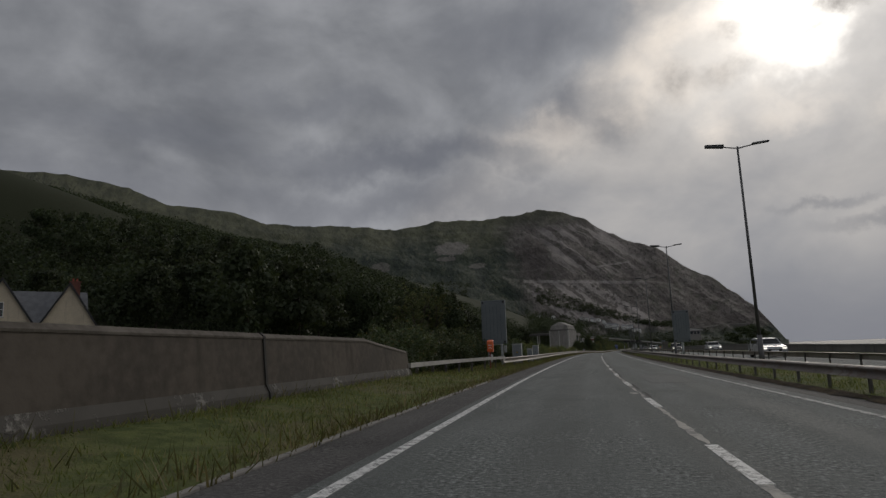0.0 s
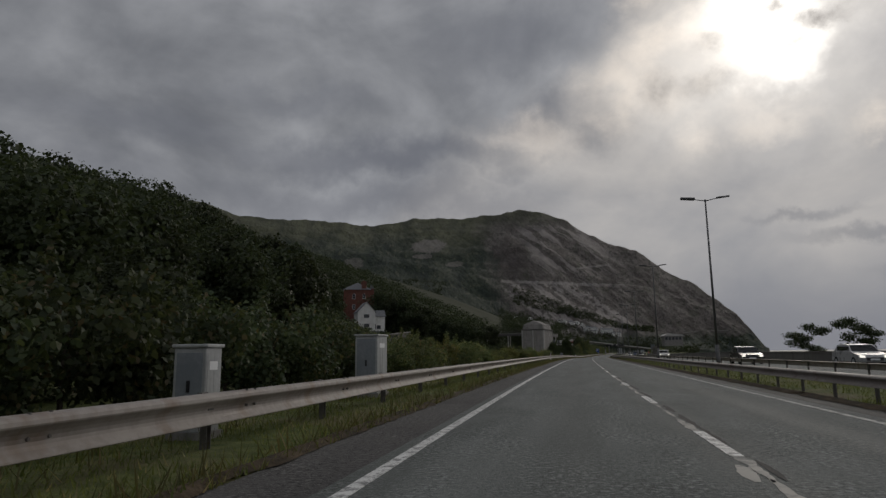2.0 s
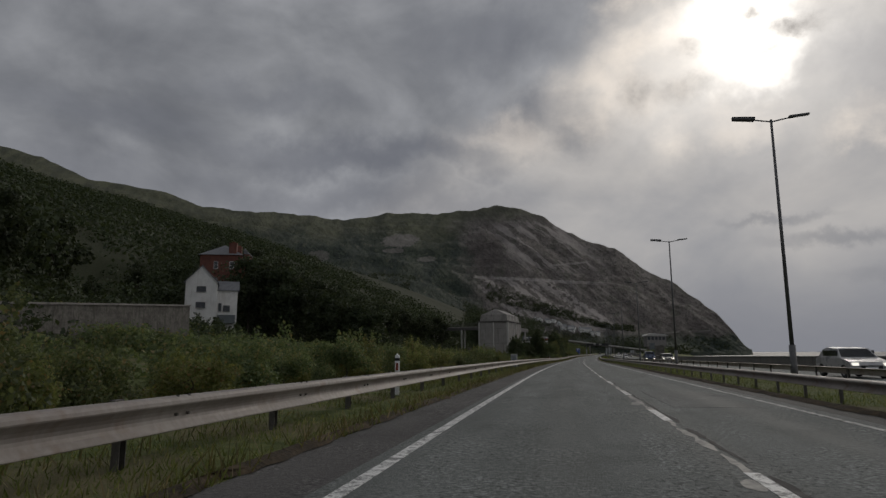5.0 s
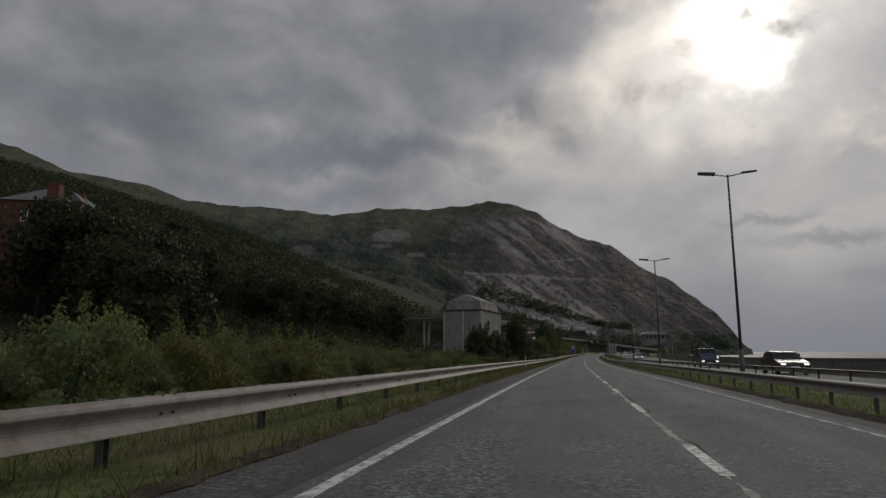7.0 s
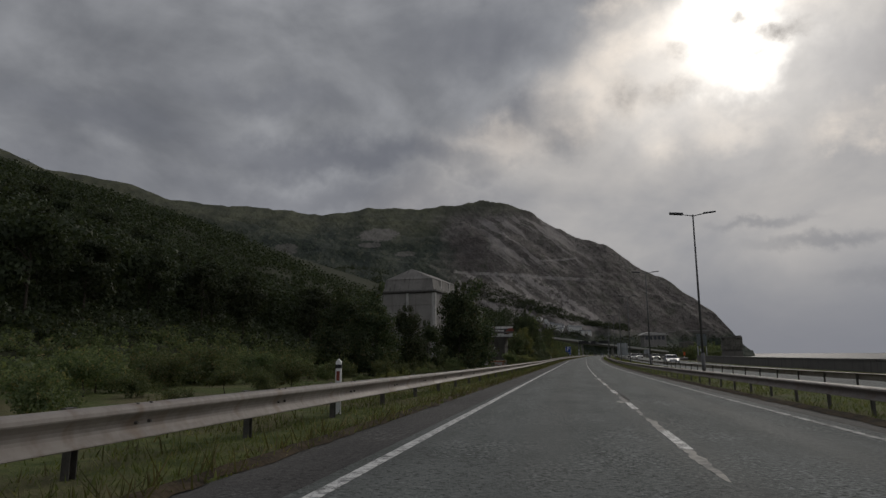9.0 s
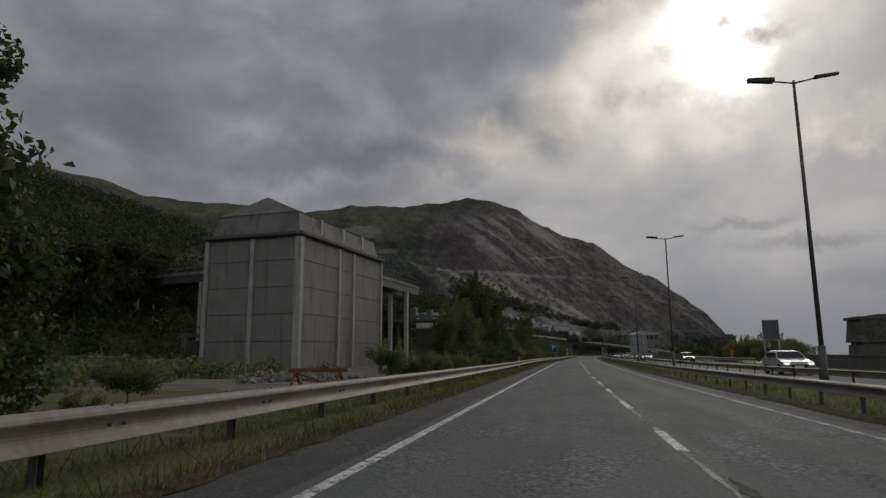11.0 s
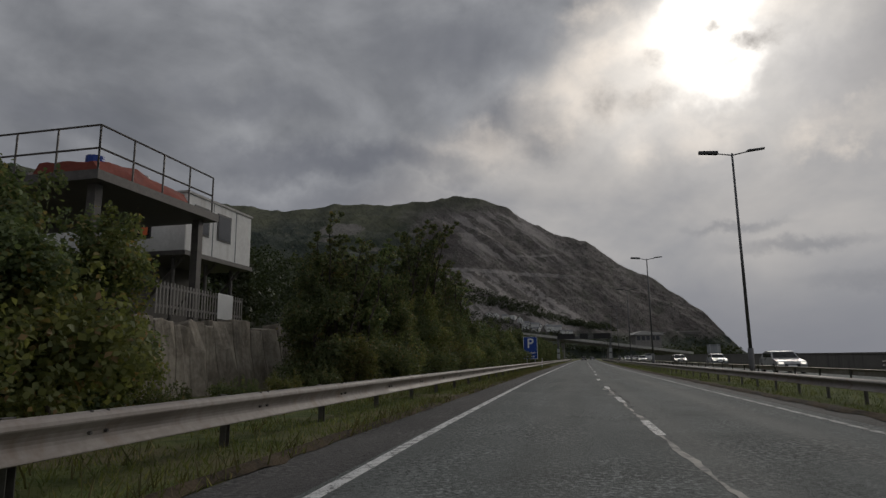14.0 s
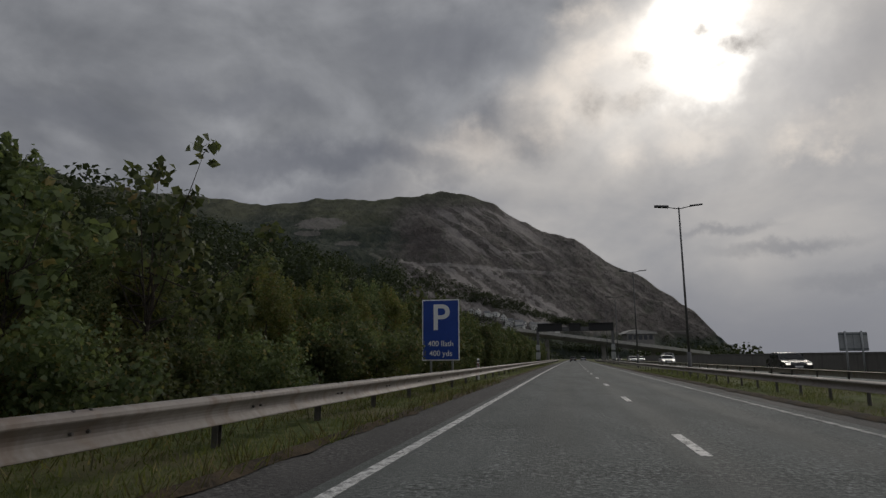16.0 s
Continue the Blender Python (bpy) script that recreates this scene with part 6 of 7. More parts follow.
def quarry_building():
    """A tall panelled concrete loading house with pale ribs and a hipped attic."""
    ob = thing("quarry_loading_house", pose(-27.4, 358.0, elev(358), 0, 0, -8), "tall grey concrete quarry building with pale ribs and hipped roof", "building")
    L, W, H = 19.6, 10.6, 12.9
    body = part("body", box(-W + 0.15, -0.15, 0.15, L - 0.15, -0.5, H), M_CONCRETE_DARK, ob)
    # wall panels between the ribs, in five courses
    courses = [0.0, 2.7, 5.3, 7.9, 10.5, H - 0.25]
    for z0, z1 in zip(courses, courses[1:]):
        for a, b in ((0.35, 7.95), (8.45, 11.45), (11.95, L - 0.35)):
            part("panel", box(-0.15, -0.02, a, b, z0 + 0.03, z1 - 0.03), M_PANEL, body)
        for a, b in ((-W + 0.35, -W / 2 - 0.25), (-W / 2 + 0.25, -0.35)):
            part("panel", box(a, b, 0.02, 0.15, z0 + 0.03, z1 - 0.03), M_PANEL, body)
    for y in (0.0, 8.2, 11.7, L):
        part("rib", box(-0.14, 0.16, y - (0.2 if y else 0.16), y + (0.2 if y else 0.45), -0.4, H - 0.2), M_CONCRETE_PALE, ob, "pale concrete rib", bevel=0.02)
    for x in (-W, -W / 2, -0.35):
        part("rib", box(x - 0.2, x + 0.2, -0.16, 0.14, -0.4, H - 0.2), M_CONCRETE_PALE, ob, "pale concrete rib", bevel=0.02)
    part("cornice", box(-W - 0.35, 0.35, -0.35, L + 0.35, H, H + 0.32), M_CONCRETE_DARK, ob, "dark projecting cornice", bevel=0.03)
    bm = bmesh.new()
    z0, z1, z2 = H + 0.32, H + 2.5, H + 4.6
    q = [bm.verts.new(v) for v in ((-W + 0.3, 0.3, z0), (-0.3, 0.3, z0), (-0.3, L - 0.3, z0), (-W + 0.3, L - 0.3, z0), (-W + 0.75, 0.75, z1), (-0.75, 0.75, z1), (-0.75, L - 0.75, z1), (-W + 0.75, L - 0.75, z1))]
    for i in range(4):
        bm.faces.new((q[i], q[(i + 1) % 4], q[4 + (i + 1) % 4], q[4 + i]))
    attic = part("attic", bm, M_CONCRETE, ob, "sloping attic walls")
    for y in (5.0, 10.0, 15.0):
        part("louvre", box(-0.62, -0.42, y - 0.22, y + 0.22, z0 + 0.3, z1 - 0.1), M_CONCRETE_PALE, attic)
    bm = bmesh.new()
    q = [bm.verts.new(v) for v in ((-W + 0.65, 0.65, z1), (-0.65, 0.65, z1), (-0.65, L - 0.65, z1), (-W + 0.65, L - 0.65, z1), (-W / 2, 2.2, z2), (-W / 2, L - 2.2, z2))]
    for f in ((0, 1, 4), (1, 2, 5, 4), (2, 3, 5), (3, 0, 4, 5), (3, 2, 1, 0)):
        bm.faces.new([q[i] for i in f])
    part("roof", bm, M_CONCRETE, ob, "shallow hipped roof")
    return ob


quarry_building()

M_GRAVEL = varied((0.105, 0.095, 0.082), (0.235, 0.220, 0.198), 0.8, 0.95, bump=0.04, fine=14.0, spec=0.2)("yard_gravel")
M_RUBBLE = varied((0.15, 0.14, 0.125), (0.30, 0.285, 0.262), 1.5, 0.95, bump=0.02)("broken_concrete")
M_TIMBER = varied((0.16, 0.062, 0.030), (0.26, 0.105, 0.05), 2.0, 0.85, bump=0.004, fine=22.0)("rusty_timber")


def yard():
    lats, ys = [-36, -32, -28, -24, -20, -17, -14, -12, -10.5, -9.4], steps(322, 402, 1.6)
    verts, faces = [], []
    for y in ys:
        for i, l in enumerate(lats):
            if i == len(lats) - 1:
                l += 0.7 * noise.noise((y * 0.3, 2, 0))
            edge = -0.25 if i in (0, len(lats) - 1) or y in (ys[0], ys[-1]) else 0.09
            verts.append(road(l, y, hill(l, y) + edge + 0.06 * noise.noise((l * 0.6, y * 0.6, 8.0))))
    k = len(lats)
    faces = [(i * k + j, i * k + j + 1, i * k + k + j + 1, i * k + k + j) for i in range(len(ys) - 1) for j in range(k - 1)]
    tagged(new("yard", mesh_from("yard", verts, faces, M_GRAVEL, True)), "grey-brown gravel yard in front of the quarry building", "ground", kind="structure")


def rubble():
    """Broken stones strewn and heaped in the yard."""
    r = np.random.default_rng(23)
    bm = bmesh.new()
    for cx, cy, spread, high, count in ((-12.5, 331, 3.0, 0.25, 130), (-17, 338, 3.5, 0.4, 120), (-20, 352, 1.6, 0.9, 110), (-13.0, 384, 2.6, 1.5, 260), (-27, 334, 3.0, 1.3, 200)):
        for _ in range(count):
            a, u = r.random() * 6.28, r.random() ** 0.6
            l, y = cx + math.cos(a) * u * spread, cy + math.sin(a) * u * spread * 1.3
            s = r.uniform(0.05, 0.19)
            p = road(l, y, hill(l, y) + 0.08 + high * (1 - u) * r.random() ** 0.5)
            m = Matrix.Translation(p) @ Matrix.Rotation(r.random() * 6.28, 4, Vector(r.normal(size=3)).normalized())
            box(-s * r.uniform(0.5, 1), s, -s, s * r.uniform(0.4, 1), -s * 0.5, s * r.uniform(0.3, 0.7), bm, m)
    tagged(new("rubble", from_bm("rubble", bm, M_RUBBLE)), "heaps of broken grey concrete and stone in the yard", "rubble", kind="stuff")


def trestle(m):
    ob = thing("timber_trestle", m, "low rusty-brown timber trestle standing in the gravel yard", "trestle")
    part("beam", box(-1.15, 1.15, -0.09, 0.09, 0.78, 0.94), M_TIMBER, ob, bevel=0.01)
    for x in (-0.85, 0.85):
        for s in (-1, 1):
            part("leg", tube((x, s * 0.05, 0.8), (x + 0.25 * s, s * 0.55, -0.1), 0.055, 0.05, 5), M_TIMBER, ob)
    part("brace", tube((-0.8, -0.02, 0.75), (0.75, -0.3, 0.2), 0.04, 0.04, 5), M_TIMBER, ob)


yard()
rubble()
trestle(road_pose(-9.6, 325.4, -0.15, 20))


def ruin(m):
    """A roofless concrete frame against the wooded slope."""
    ob = thing("ruined_shed", m, "small dark roofless concrete shed below the wooded slope", "shed")
    for x in (-2.6, -0.6, 1.4, 2.6):
        part("post", box(x - 0.2, x + 0.2, -0.2, 0.2, -0.5, 3.0), M_CONCRETE_DARK, ob, bevel=0.03)
    part("lintel", box(-2.9, 2.9, -0.25, 0.25, 3.0, 3.4), M_CONCRETE_DARK, ob, bevel=0.03)
    part("back_wall", box(-2.8, 2.8, 2.4, 2.7, -0.5, 2.7), M_CONCRETE_DARK, ob)


ruin(road_pose(-37, 362, 0.3, 20))


def railing(parent, pts, h, name="railing", gap=1.6, r=0.03):
    bm = bmesh.new()
    for a, b in zip(pts, pts[1:]):
        a, b = Vector(a), Vector(b)
        for k in (h, h * 0.5):
            tube(a + Vector((0, 0, k)), b + Vector((0, 0, k)), r, r, 5, bm)
        n = max(1, round((b - a).length / gap))
        for i in range(n + 1):
            p = a.lerp(b, i / n)
            tube(p, p + Vector((0, 0, h)), r, r, 5, bm)
    part(name, bm, M_POST, parent)


def conveyor(m, length, z, label, legs=3, w=3.0, tip=0.0):
    ob = thing("conveyor_bridge", m, label, "conveyor", "quarry conveyors")
    part("deck", box(-w / 2, w / 2, 0, length, z - 0.35, z), M_CONCRETE, ob)
    for x in (-w / 2 + 0.2, w / 2 - 0.2):
        part("girder", box(x - 0.12, x + 0.12, 0, length, z - 1.3, z - 0.35), M_POST, ob)
        railing(ob, [(x, 0, z), (x, length, z)], 1.1)
    for k in range(legs):
        y = length * (k + 0.7) / legs
        for x in (-w / 2 + 0.3, w / 2 - 0.3):
            part("leg", box(x - 0.25, x + 0.25, y - 0.25, y + 0.25, -0.5, z - 1.3), M_CONCRETE_PALE, ob, "pale concrete leg", bevel=0.03)
    return ob


conveyor(pose(-26.4, 377.6, elev(378), 0, 0, -8), 15, 11.3, "concrete conveyor bridge with railings between the quarry buildings", 1)
conveyor(pose(-38.2, 372, elev(372), 0, 0, 72), 24, 11.8, "concrete conveyor bridge on pale legs beside the loading house", 2)


def crusher_house():
    ob = thing("crusher_house", pose(-17.0, 405, elev(405), 0, 0, -4), "white quarry house with a railed rooftop platform and rust-red sheeting", "building")
    part("ground_storey", box(-10, -2.6, 3.2, 8.4, -0.5, 5.7), M_CONCRETE_DARK, ob)
    wall = part("cabin", box(-10, 0.2, 3.2, 8.6, 5.9, 8.45), M_WHITE, ob, "white panelled cabin overhanging on posts", bevel=0.03)
    part("floor", box(-10.1, 0.3, 3.1, 8.7, 5.7, 5.9), M_POST, ob, "dark cabin floor")
    part("parapet", box(-10.05, 0.25, 3.15, 8.65, 8.45, 8.55), M_CONCRETE_PALE, ob)
    for y in (3.75, 5.55):
        fr = part("window", box(0.19, 0.23, y, y + 1.15, 6.75, 8.05), M_DARK, wall, "dark window frame")
        part("pane", box(0.22, 0.24, y + 0.08, y + 1.07, 6.83, 7.97), M_GLASS, fr)
    for y in (5.2, 7.15):
        part("panel_joint", box(0.195, 0.215, y, y + 0.04, 5.95, 8.42), M_GREYPAINT, wall)
    fr = part("window", box(-2.7, -1.5, 3.17, 3.21, 6.5, 7.9), M_DARK, wall, "dark window frame")
    part("pane", box(-2.6, -1.6, 3.15, 3.18, 6.6, 7.8), M_GLASS, fr)
    part("blind", box(-1.95, -1.65, 3.135, 3.15, 6.65, 7.4), M_ORANGE, fr, "orange drum behind the glass")
    for y in (3.6, 6.0, 8.2):
        part("strut", tube((-2.6, y, 3.0), (-0.1, y, 5.7), 0.07, 0.07, 6), M_POST, ob)
        part("leg", tube((-0.6, y, -0.3), (-0.6, y, 5.7), 0.09, 0.09, 8), M_POST, ob)
    part("platform", box(-12, 2.6, -4.6, 1.9, 6.7, 7.0), M_POST, ob, "dark overhanging platform")
    for x, y in ((-11, -4), (2.0, -4.0), (-5, -4.0), (2.0, 1.4)):
        part("leg", box(x - 0.15, x + 0.15, y - 0.15, y + 0.15, -0.5, 6.7), M_POST, ob)
    railing(ob, [(-11.8, -4.4, 7.0), (2.4, -4.4, 7.0), (2.4, 1.7, 7.0)], 1.5, r=0.035)
    bm = box(-1.2, 2.0, -3.6, 1.2, 7.0, 7.7)
    bmesh.ops.subdivide_edges(bm, edges=bm.edges[:], cuts=6, use_grid_fill=True)
    for v in bm.verts:
        if v.co.z > 7.2:
            u = (v.co.y + 3.6) / 4.8
            v.co.x = 0.4 + (v.co.x - 0.4) * (0.9 - 0.5 * (v.co.z - 7.2))
            v.co.z += 0.22 * math.sin(u * 3.1) + 0.22 * noise.noise((v.co.x * 1.3, v.co.y * 1.7, 0))
    part("sheeting", bm, M_RUSTRED, ob, "rust-red tarpaulin heaped over stacked goods")
    for y, s in ((-2.9, 0.30), (-2.1, 0.24), (-0.6, 0.28)):
        part("drum", tube((0.9, y, 7.4), (0.9, y, 7.75 + s), s, s, 12), M_CABINET if s < 0.3 else M_BLUE, ob, "upright drum")
    part("vent_box", box(-4.4, -4.0, -3.0, -2.6, 7.0, 8.2), M_BRICK, ob)
    for x, h in ((-6.0, 1.6), (-7.2, 1.0), (-8.6, 1.9)):
        part("plant_unit", box(x - 0.45, x + 0.45, -3.4, -2.4, 7.0, 7.0 + h), M_GREYPAINT, ob, "dark plant housing", bevel=0.06)
    part("duct", tube((-9.5, -3.0, 7.5), (-1.5, -3.0, 7.5), 0.18, 0.18, 10), M_POST, ob)


crusher_house()

M_RETAIN = varied((0.20, 0.175, 0.140), (0.42, 0.375, 0.310), 0.9, 0.95, bump=0.05, fine=5.0, stain=(0.13, 0.115, 0.095))("cream_rough_stone")


def yard_wall():
    """A rough cream retaining wall below the quarry house, its face broken into leaning slabs."""
    ob = tagged(new("yard_wall"), "rough cream stone retaining wall below the quarry house", "wall", kind="structure")
    r = np.random.default_rng(29)
    y = 400.2
    while y < 412:
        w = r.uniform(0.7, 1.5)
        top = r.uniform(2.3, 2.8)
        bm = box(-13.6, -12.9, y + 0.02, y + w - 0.02, elev(y) - 0.4, elev(y) + top)
        bmesh.ops.subdivide_edges(bm, edges=bm.edges[:], cuts=2, use_grid_fill=True)
        for q in bm.verts:
            q.co += Vector((0.22 * noise.noise((q.co.y * 1.3, q.co.z * 1.1, 3.0)) + 0.12 * (elev(y) + 1.3 - q.co.z), 0.0, 0.12 * noise.noise((q.co.y * 2.0, q.co.x, 6.0))))
        part("wall_panel", bm, M_RETAIN, ob, bevel=0.03)
        y += w


def picket_fence(m):
    ob = thing("picket_fence", m, "weathered grey picket fence on the yard wall, white gate panel", "fence")
    for z in (0.25, 0.85):
        part("rail", box(-0.03, 0.03, 0, 6.0, z - 0.035, z + 0.035), M_CONCRETE, ob)
    for k in range(31):
        part("slat", box(0.03, 0.05, k * 0.2 - 0.035, k * 0.2 + 0.035, 0.0, 1.0 + 0.05 * noise.noise((k * 1.7, 0, 0))), M_CONCRETE, ob)
    part("gate_panel", box(0.06, 0.09, 3.9, 5.1, 0.05, 1.0), M_SIGNWHITE, ob, "white sheet panel", bevel=0.01)


yard_wall()
picket_fence(pose(-13.2, 401.2, elev(404) + 2.65, 0, 0, 2))


def shore_tower():
    ob = thing("shore_tower", pose(27.4, 424, elev(419), 0, 0, 8), "squat grey stone tower with a projecting lip beside the shore", "tower")
    part("body", prism([(-1.75, -1.5), (1.75, -1.5), (1.55, 4.1), (-1.55, 4.1)], -1.2, 1.2), M_STONE, ob, bevel=0.06)
    part("band", box(-1.72, 1.72, -1.3, 1.3, 2.1, 2.3), M_CONCRETE_DARK, ob, bevel=0.03)
    part("lip", box(-1.70, 1.70, -1.35, 1.35, 4.1, 4.45), M_CONCRETE_DARK, ob, bevel=0.05)
    part("cap", box(-0.6, 1.3, -0.9, 0.9, 4.45, 4.72), M_STONE, ob, bevel=0.05)


shore_tower()


def sea_bastion(m):
    """A block of masonry on the sea wall, its upper half standing proud over a dark groove."""
    ob = thing("sea_bastion", m, "dark weathered masonry block standing on the sea wall", "block")
    part("plinth", box(-3.4, 1.5, -1.1, 1.6, -1.0, 0.75), M_CONCRETE_DARK, ob, bevel=0.05)
    part("lower_block", prism([(-1.45, 0.75), (1.5, 0.75), (1.42, 1.95), (-1.35, 1.95)], -1.0, 1.5), M_CONCRETE_DARK, ob, bevel=0.05)
    part("groove", box(-1.2, 1.3, -0.85, 1.35, 1.95, 2.15), M_POST, ob)
    part("upper_block", prism([(-1.5, 2.15), (1.5, 2.15), (1.45, 4.05), (-1.25, 4.05)], -1.1, 1.6), M_STONE, ob, bevel=0.08)
    part("lip", box(-1.5, 1.5, -1.2, 1.7, 4.05, 4.3), M_CONCRETE_DARK, ob, bevel=0.05)
    part("cap", box(0.2, 1.4, -0.9, 1.3, 4.3, 4.48), M_STONE, ob, bevel=0.05)


sea_bastion(road_pose(25.35, 361.5))
crash_barrier("weathered steel crash barrier along the lay-by", 382, 434, lambda y: 21.2, -1, 3.2)


def stone_wall():
    ob = tagged(new("garden_wall"), "grey stone retaining wall below the hillside lane", "wall", kind="structure")
    for i, y in enumerate(np.arange(140, 197, 2.0)):
        t0, t1 = 2.5 + (y - 140) * 0.068, 2.5 + (y - 138) * 0.068
        bm = bmesh.new()
        q = [bm.verts.new(road(-40 - e, yy, z)) for yy, t in ((y, t0), (y + 1.98, t1)) for e, z in ((0, 0.5), (0.12, t), (0.6, t), (0.6, 0.5))]
        for k in range(4):
            bm.faces.new((q[k], q[(k + 1) % 4], q[4 + (k + 1) % 4], q[4 + k]))
        bm.faces.new(q[:4])
        bm.faces.new(q[4:][::-1])
        part("wall_panel", bm, M_STONE, ob)
        bm = bmesh.new()
        q = [bm.verts.new(road(-40 - e, yy, t + z)) for yy, t in ((y, t0), (y + 1.98, t1)) for e, z in ((0.0, 0.0), (0.0, 0.16), (0.66, 0.16), (0.66, 0.0))]
        for k in range(4):
            bm.faces.new((q[k], q[(k + 1) % 4], q[4 + (k + 1) % 4], q[4 + k]))
        bm.faces.new(q[:4])
        bm.faces.new(q[4:][::-1])
        part("coping", bm, M_CONCRETE, ob)


stone_wall()


def lane_lamp(m):
    ob = thing("lane_lamp", m, "slim grey lamp post beside the hillside lane", "street lamp")
    part("pole", tube((0, 0, -0.5), (0, 0, 5.2), 0.07, 0.05, 8), M_POLE, ob, smooth=True)
    part("lamp_head", box(-0.15, 0.55, -0.12, 0.12, 5.2, 5.34), M_CABINET, ob, "pale lamp head", bevel=0.03)


lane_lamp(road_pose(-41.5, 150, hill(-41.5, 150)))


# ---------------------------------------------------------------- the village under the headland
def village():
    r = np.random.default_rng(81)
    proto = thing("village_house", pose(0, 0, -400), "small white rendered house with a grey roof in the distant village", "house", "village houses")
    w = gable_block(proto, -3.2, 3.2, 0, 6, -12, 4.6, 6.8, M_WHITE)
    for x in (-1.6, 1.6):
        for z in (0.4, 2.8):
            window(w, x, z, 1.1, 1.2, -0.03)
    # rows of houses along two lanes, and a few by themselves above the quarry
    spots = [(-66 + k * 7.4, 53 - k * 1.9, 1.0) for k in range(14)] + [(-22 + k * 9.5, 36 - k * 0.9, 1.5) for k in range(6)] + [(-222, 66, 1.3), (-207, 63, 1.5), (-150, 60, 1.0), (-118, 58, 1.1)]
    for i, (x, z, wide) in enumerate(spots):
        p = slope_at((x + r.uniform(-2, 2)) / 1215, (z + r.uniform(-2.0, 2.0)) / 1215)
        m = pose(p.x, p.y, p.z - 0.5, 0, 0, r.choice((-75, 80, 15, -10)) + r.uniform(-12, 12))
        if i == 0:
            proto.matrix_basis = m
            ob = proto
        else:
            ob = copy_thing(proto, m)
        ob.scale = (wide * r.uniform(0.9, 1.3), wide, r.uniform(0.8, 1.15))


village()


def works_building():
    ob = thing("works_building", pose(111, 1080, 22, 0, 0, 12), "long pale flat-roofed works building at the foot of the headland", "building")
    part("wall", box(-14, 14, 0, 14, -14, 1.0), M_CONCRETE, ob)
    part("roof", prism([(-17, 0.6), (17, 0.6), (13, 2.4), (-6, 4.6), (-13, 3.0)], -2, 15), M_CONCRETE_PALE, ob, "pale sloping roof")
    for k in range(5):
        part("bay_opening", box(-12.5 + k * 5.2, -9 + k * 5.2, -0.3, 0.2, -5, -0.6), M_GLASS, ob)


works_building()


def far_woods():
    r = np.random.default_rng(91)
    blobs = []
    for _ in range(1300):
        a = r.uniform(-42, -6)
        p = slope_point(a, r.uniform(0.0, 0.16 if a > -13 else 0.30))
        s = r.uniform(3, 6.5)
        blobs.append((p.x, p.y, p.z + s * 0.5, s, s, s * 0.9))
    # the belts of trees above and below the village, and along the shore
    for _ in range(1000):
        x = r.uniform(-150, 95)
        line = 44 - 0.26 * x if x < 40 else 33.6 - 0.12 * (x - 40)
        up = r.uniform(5, 13 + max(0.0, 0.14 * (40 - x))) if r.random() < 0.6 else -r.uniform(9, 40)
        p = slope_at(x / 1215, max(2.0, line + up) / 1215)
        s = r.uniform(2.6, 5.2)
        blobs.append((p.x, p.y, p.z + s * 0.4, s, s, s * 0.9))
    for _ in range(170):
        p = slope_at(r.uniform(80, 250) / 1215, r.uniform(2, 24) / 1215)
        s = r.uniform(2.5, 5)
        blobs.append((p.x, p.y, p.z + s * 0.4, s, s, s * 0.8))
    for _ in range(170):
        y = r.uniform(690, 900)
        side = r.random() < 0.45
        p = road(-r.uniform(12, 90) if side else r.uniform(38, 70), y, 0)
        s = r.uniform(2.5, 5)
        blobs.append((p.x, p.y, p.z + s * 0.6, s, s, s * 0.9))
    v, f = leaves(blobs, 110000, 1.5, 92, 0.5)
    tagged(new("far_woods", cloud_mesh("far_woods", v, f, M_LEAF_WOOD)), "dark woodland along the foot of the mountain", "woodland", kind="stuff")


far_woods()


def coast_road():
    """A pale retained road climbing round the foot of the headland."""
    ob = tagged(new("coast_road"), "pale retained road on the foot of the headland", "road", kind="structure")
    pts = [slope_at(tx, tz) + Vector((0, -3, 0)) for tx, tz in ((0.118, 0.0245), (0.135, 0.0262), (0.155, 0.0272), (0.180, 0.0272))]
    for name, mat, e0, e1, z0, z1 in (("retaining_wall", M_CONCRETE_DARK, 0, 6, -5, 0), ("parapet", M_CONCRETE, -0.4, 0, -0.4, 1.2)):
        bm = bmesh.new()
        rings = [[bm.verts.new(p + Vector((0, e, z))) for e, z in ((e0, z0), (e1, z0), (e1, z1), (e0, z1))] for p in pts]
        for q0, q1 in zip(rings, rings[1:]):
            for i in range(4):
                bm.faces.new((q0[i], q0[(i + 1) % 4], q1[(i + 1) % 4], q1[i]))
        bm.faces.new(rings[0])
        bm.faces.new(rings[-1][::-1])
        part(name, bm, mat, ob)


coast_road()


# ---------------------------------------------------------------- vehicles
def paint(name, c, rough=0.3):
    return varied(tuple(0.85 * k for k in c), c, 2.0, rough, spec=0.6)(name)


M_HEAD = bpy.data.materials.new("lit_headlamp")
M_HEAD.use_nodes = True
_h = Nodes(M_HEAD.node_tree)
_h.add("ShaderNodeOutputMaterial", {0: _h.add("ShaderNodeEmission", {"Color": (1, 0.96, 0.86, 1), "Strength": 1.0}).outputs[0]})


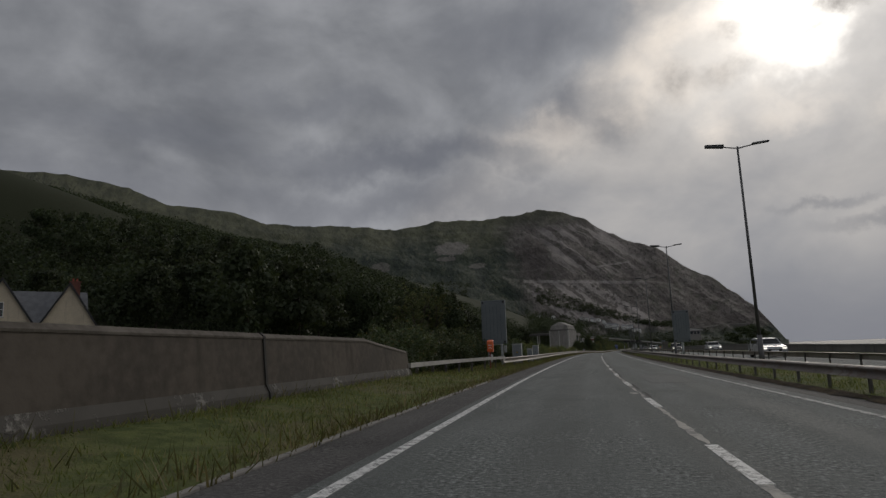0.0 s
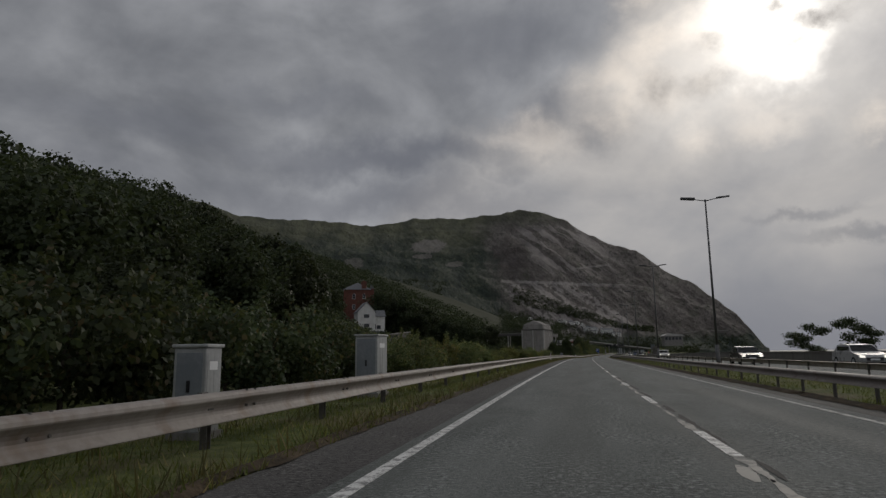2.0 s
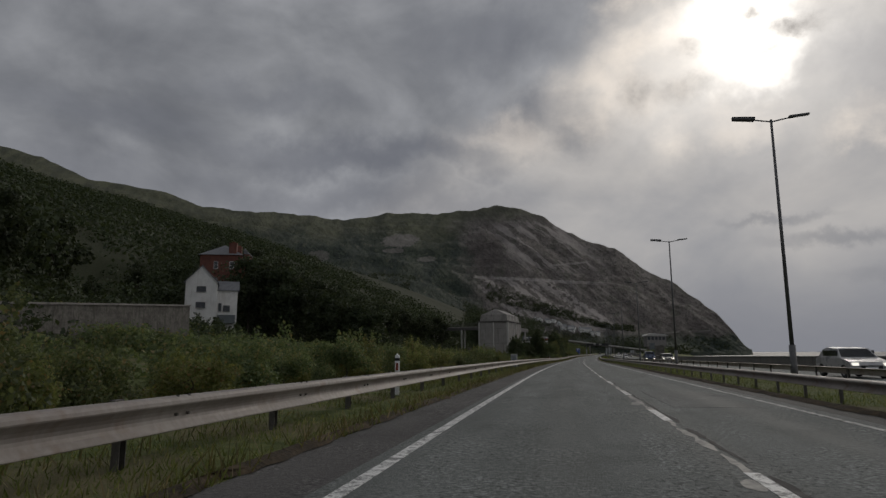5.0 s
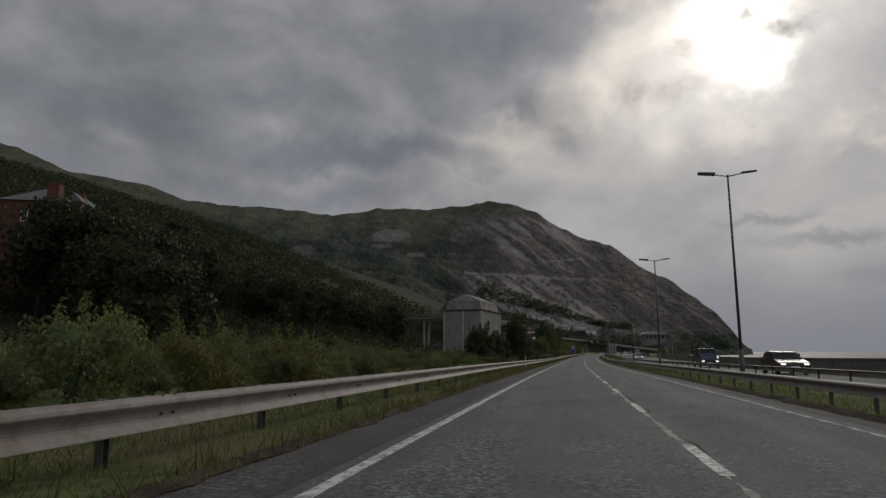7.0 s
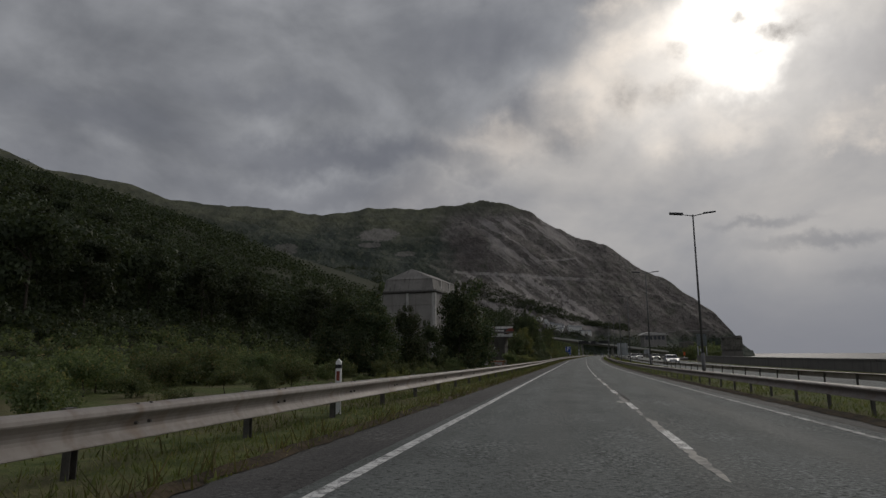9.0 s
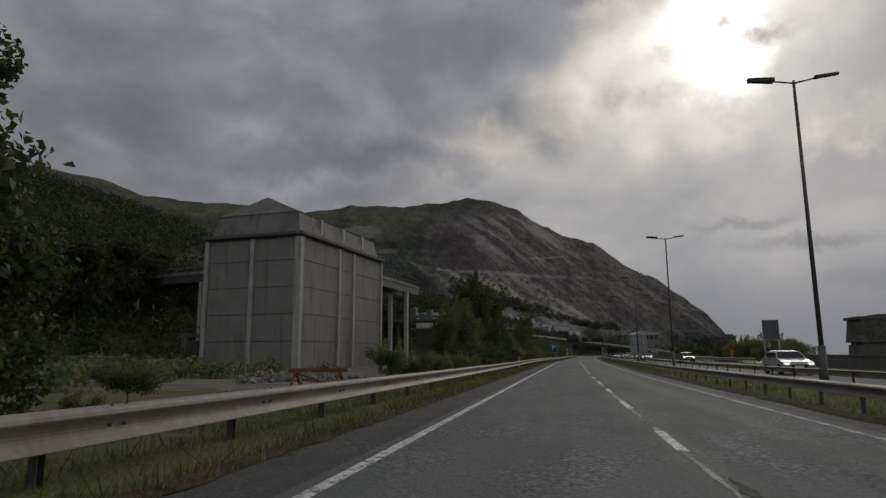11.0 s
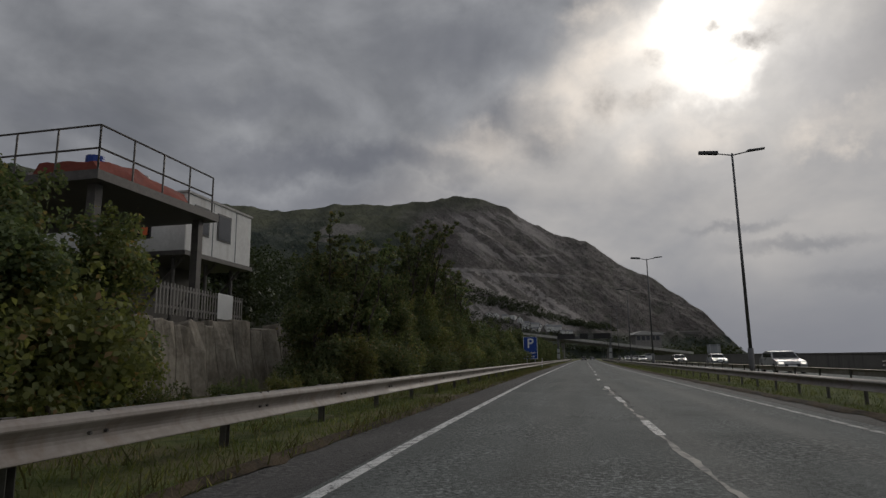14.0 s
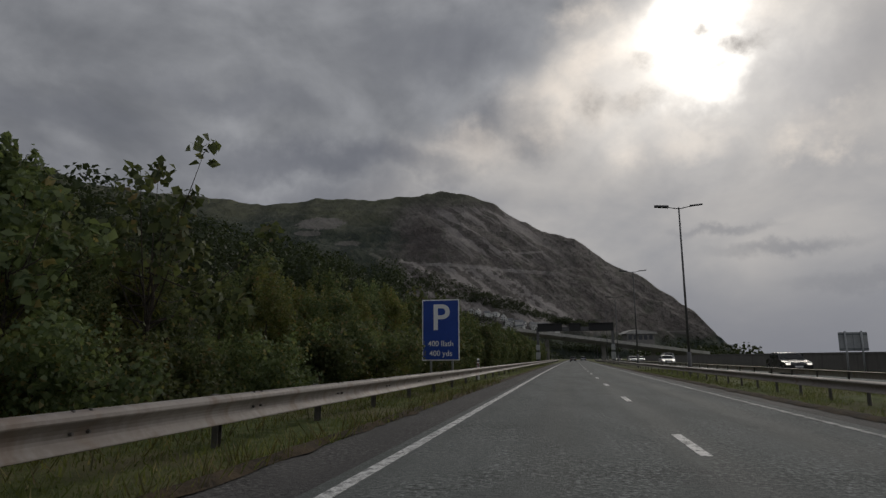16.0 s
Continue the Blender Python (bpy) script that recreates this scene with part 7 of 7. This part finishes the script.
def car(m, body_mat, label, van=False, rear=False):
    """Faces -y. Profile along its length, drawn across and tucked in at the glass."""
    ob = thing("van" if van else "car", m, label, "van" if van else "car", "vehicles on the road")
    low = [(-2.1, 0.35), (-2.15, 0.62), (-1.95, 0.78), (-0.95, 0.95), (1.75, 0.98), (2.05, 0.92), (2.1, 0.40)]
    top = [(-0.95, 0.95), (-0.25, 1.40), (0.9, 1.46), (1.45, 1.35), (1.85, 0.98)]
    if van:
        low = [(-2.35, 0.35), (-2.4, 0.75), (-2.2, 1.0), (-1.6, 1.15), (2.35, 1.15), (2.4, 0.4)]
        top = [(-1.6, 1.15), (-0.75, 1.92), (2.2, 1.95), (2.35, 1.15)]

    def loft(profile, w0, w1, z0, z1):
        bm = bmesh.new()
        rows = []
        for s in (-1, 1):
            rows.append([bm.verts.new((s * (w0 + (w1 - w0) * (z - z0) / (z1 - z0)), y, z)) for y, z in profile])
        k = len(profile)
        for i in range(k):
            bm.faces.new((rows[0][i], rows[0][(i + 1) % k], rows[1][(i + 1) % k], rows[1][i]))
        bm.faces.new(rows[0][::-1])
        bm.faces.new(rows[1])
        return bm

    zt = max(z for _, z in top)
    body = part("body", loft(low, 0.88, 0.86, 0.35, 1.15), body_mat, ob, bevel=0.05)
    cabin = part("cabin", loft(top, 0.84, 0.68 if not van else 0.78, top[0][1], zt), body_mat, ob, bevel=0.04)
    (ya, za), (yb, zb) = top[0], top[1]
    bm = bmesh.new()
    q = [bm.verts.new(v) for v in ((-0.76, ya + 0.06, za + 0.03), (0.76, ya + 0.06, za + 0.03), (0.63, yb - 0.04, zb - 0.04), (-0.63, yb - 0.04, zb - 0.04))]
    n = Vector((0, -(zb - za), yb - ya)).normalized()
    for v in q:
        v.co += Vector((0, n.y, n.z)) * 0.012
    bm.faces.new(q)
    bmesh.ops.solidify(bm, geom=bm.faces[:], thickness=0.01)
    part("windscreen", bm, M_GLASS, cabin)
    for s in (-1, 1):
        part("side_window", box(s * 0.80 - 0.03, s * 0.80 + 0.03, yb - 0.3, 1.2 if not van else 0.4, za + 0.08, zt - 0.16), M_GLASS, cabin)
        part("headlight", box(s * 0.66 - 0.14, s * 0.66 + 0.14, low[1][0] - 0.01, low[1][0] + 0.1, 0.60, 0.74), M_RUSTRED if rear else M_HEAD, body, "red tail light" if rear else "lit headlight")
        for y in (low[0][0] + 0.75, low[-1][0] - 0.75):
            wheel = part("wheel", tube((s * 0.72, y, 0.32), (s * 0.90, y, 0.32), 0.32, 0.32, 16), M_TYRE, ob)
            part("rim", tube((s * 0.88, y, 0.32), (s * 0.915, y, 0.32), 0.2, 0.19, 12), M_SIGNBACK, wheel)
    part("grille", box(-0.45, 0.45, low[1][0] - 0.015, low[1][0] + 0.05, 0.42, 0.60), M_DARK, body)
    part("plate", box(-0.26, 0.26, low[1][0] - 0.03, low[1][0], 0.44, 0.55), M_SIGNWHITE, body)
    return ob


P_SILVER, P_WHITE, P_BLACK, P_BLUE, P_RED = (paint(n, c) for n, c in (("silver_paint", (0.42, 0.43, 0.44)), ("white_paint", (0.42, 0.42, 0.42)), ("black_paint", (0.02, 0.021, 0.023)), ("dark_blue_paint", (0.03, 0.045, 0.09)), ("dark_red_paint", (0.16, 0.02, 0.02))))
for lat, y, mat, van, what in (
    (13.6, 53, P_SILVER, False, "silver"), (17.3, 100, P_WHITE, False, "white"), (13.6, 113, P_BLACK, False, "black"), (13.5, 172, P_WHITE, False, "white"),
    (13.5, 237, P_BLACK, False, "black"), (13.6, 263, P_BLUE, True, "dark blue"), (13.5, 345, P_SILVER, False, "silver"), (17.2, 405, P_BLACK, False, "black"),
    (13.5, 430, P_WHITE, False, "white"), (17.2, 470, P_SILVER, False, "silver"), (15.0, 487, P_BLACK, False, "black"), (13.5, 535, P_WHITE, False, "white"), (17.2, 560, P_WHITE, True, "white"),
    (13.5, 590, P_SILVER, False, "silver"), (17.2, 610, P_WHITE, False, "white"), (13.5, 640, P_BLACK, False, "black"),
):
    car(road_pose(lat, y), mat, f"{what} {'van' if van else 'car'} with lit headlights on the opposite carriageway", van)
for lat, y, mat, what in ((0.0, 625, P_BLACK, "black"), (3.2, 665, P_BLUE, "dark blue")):
    car(road_pose(lat, y), mat, f"{what} car seen from behind on the carriageway ahead", False, True)
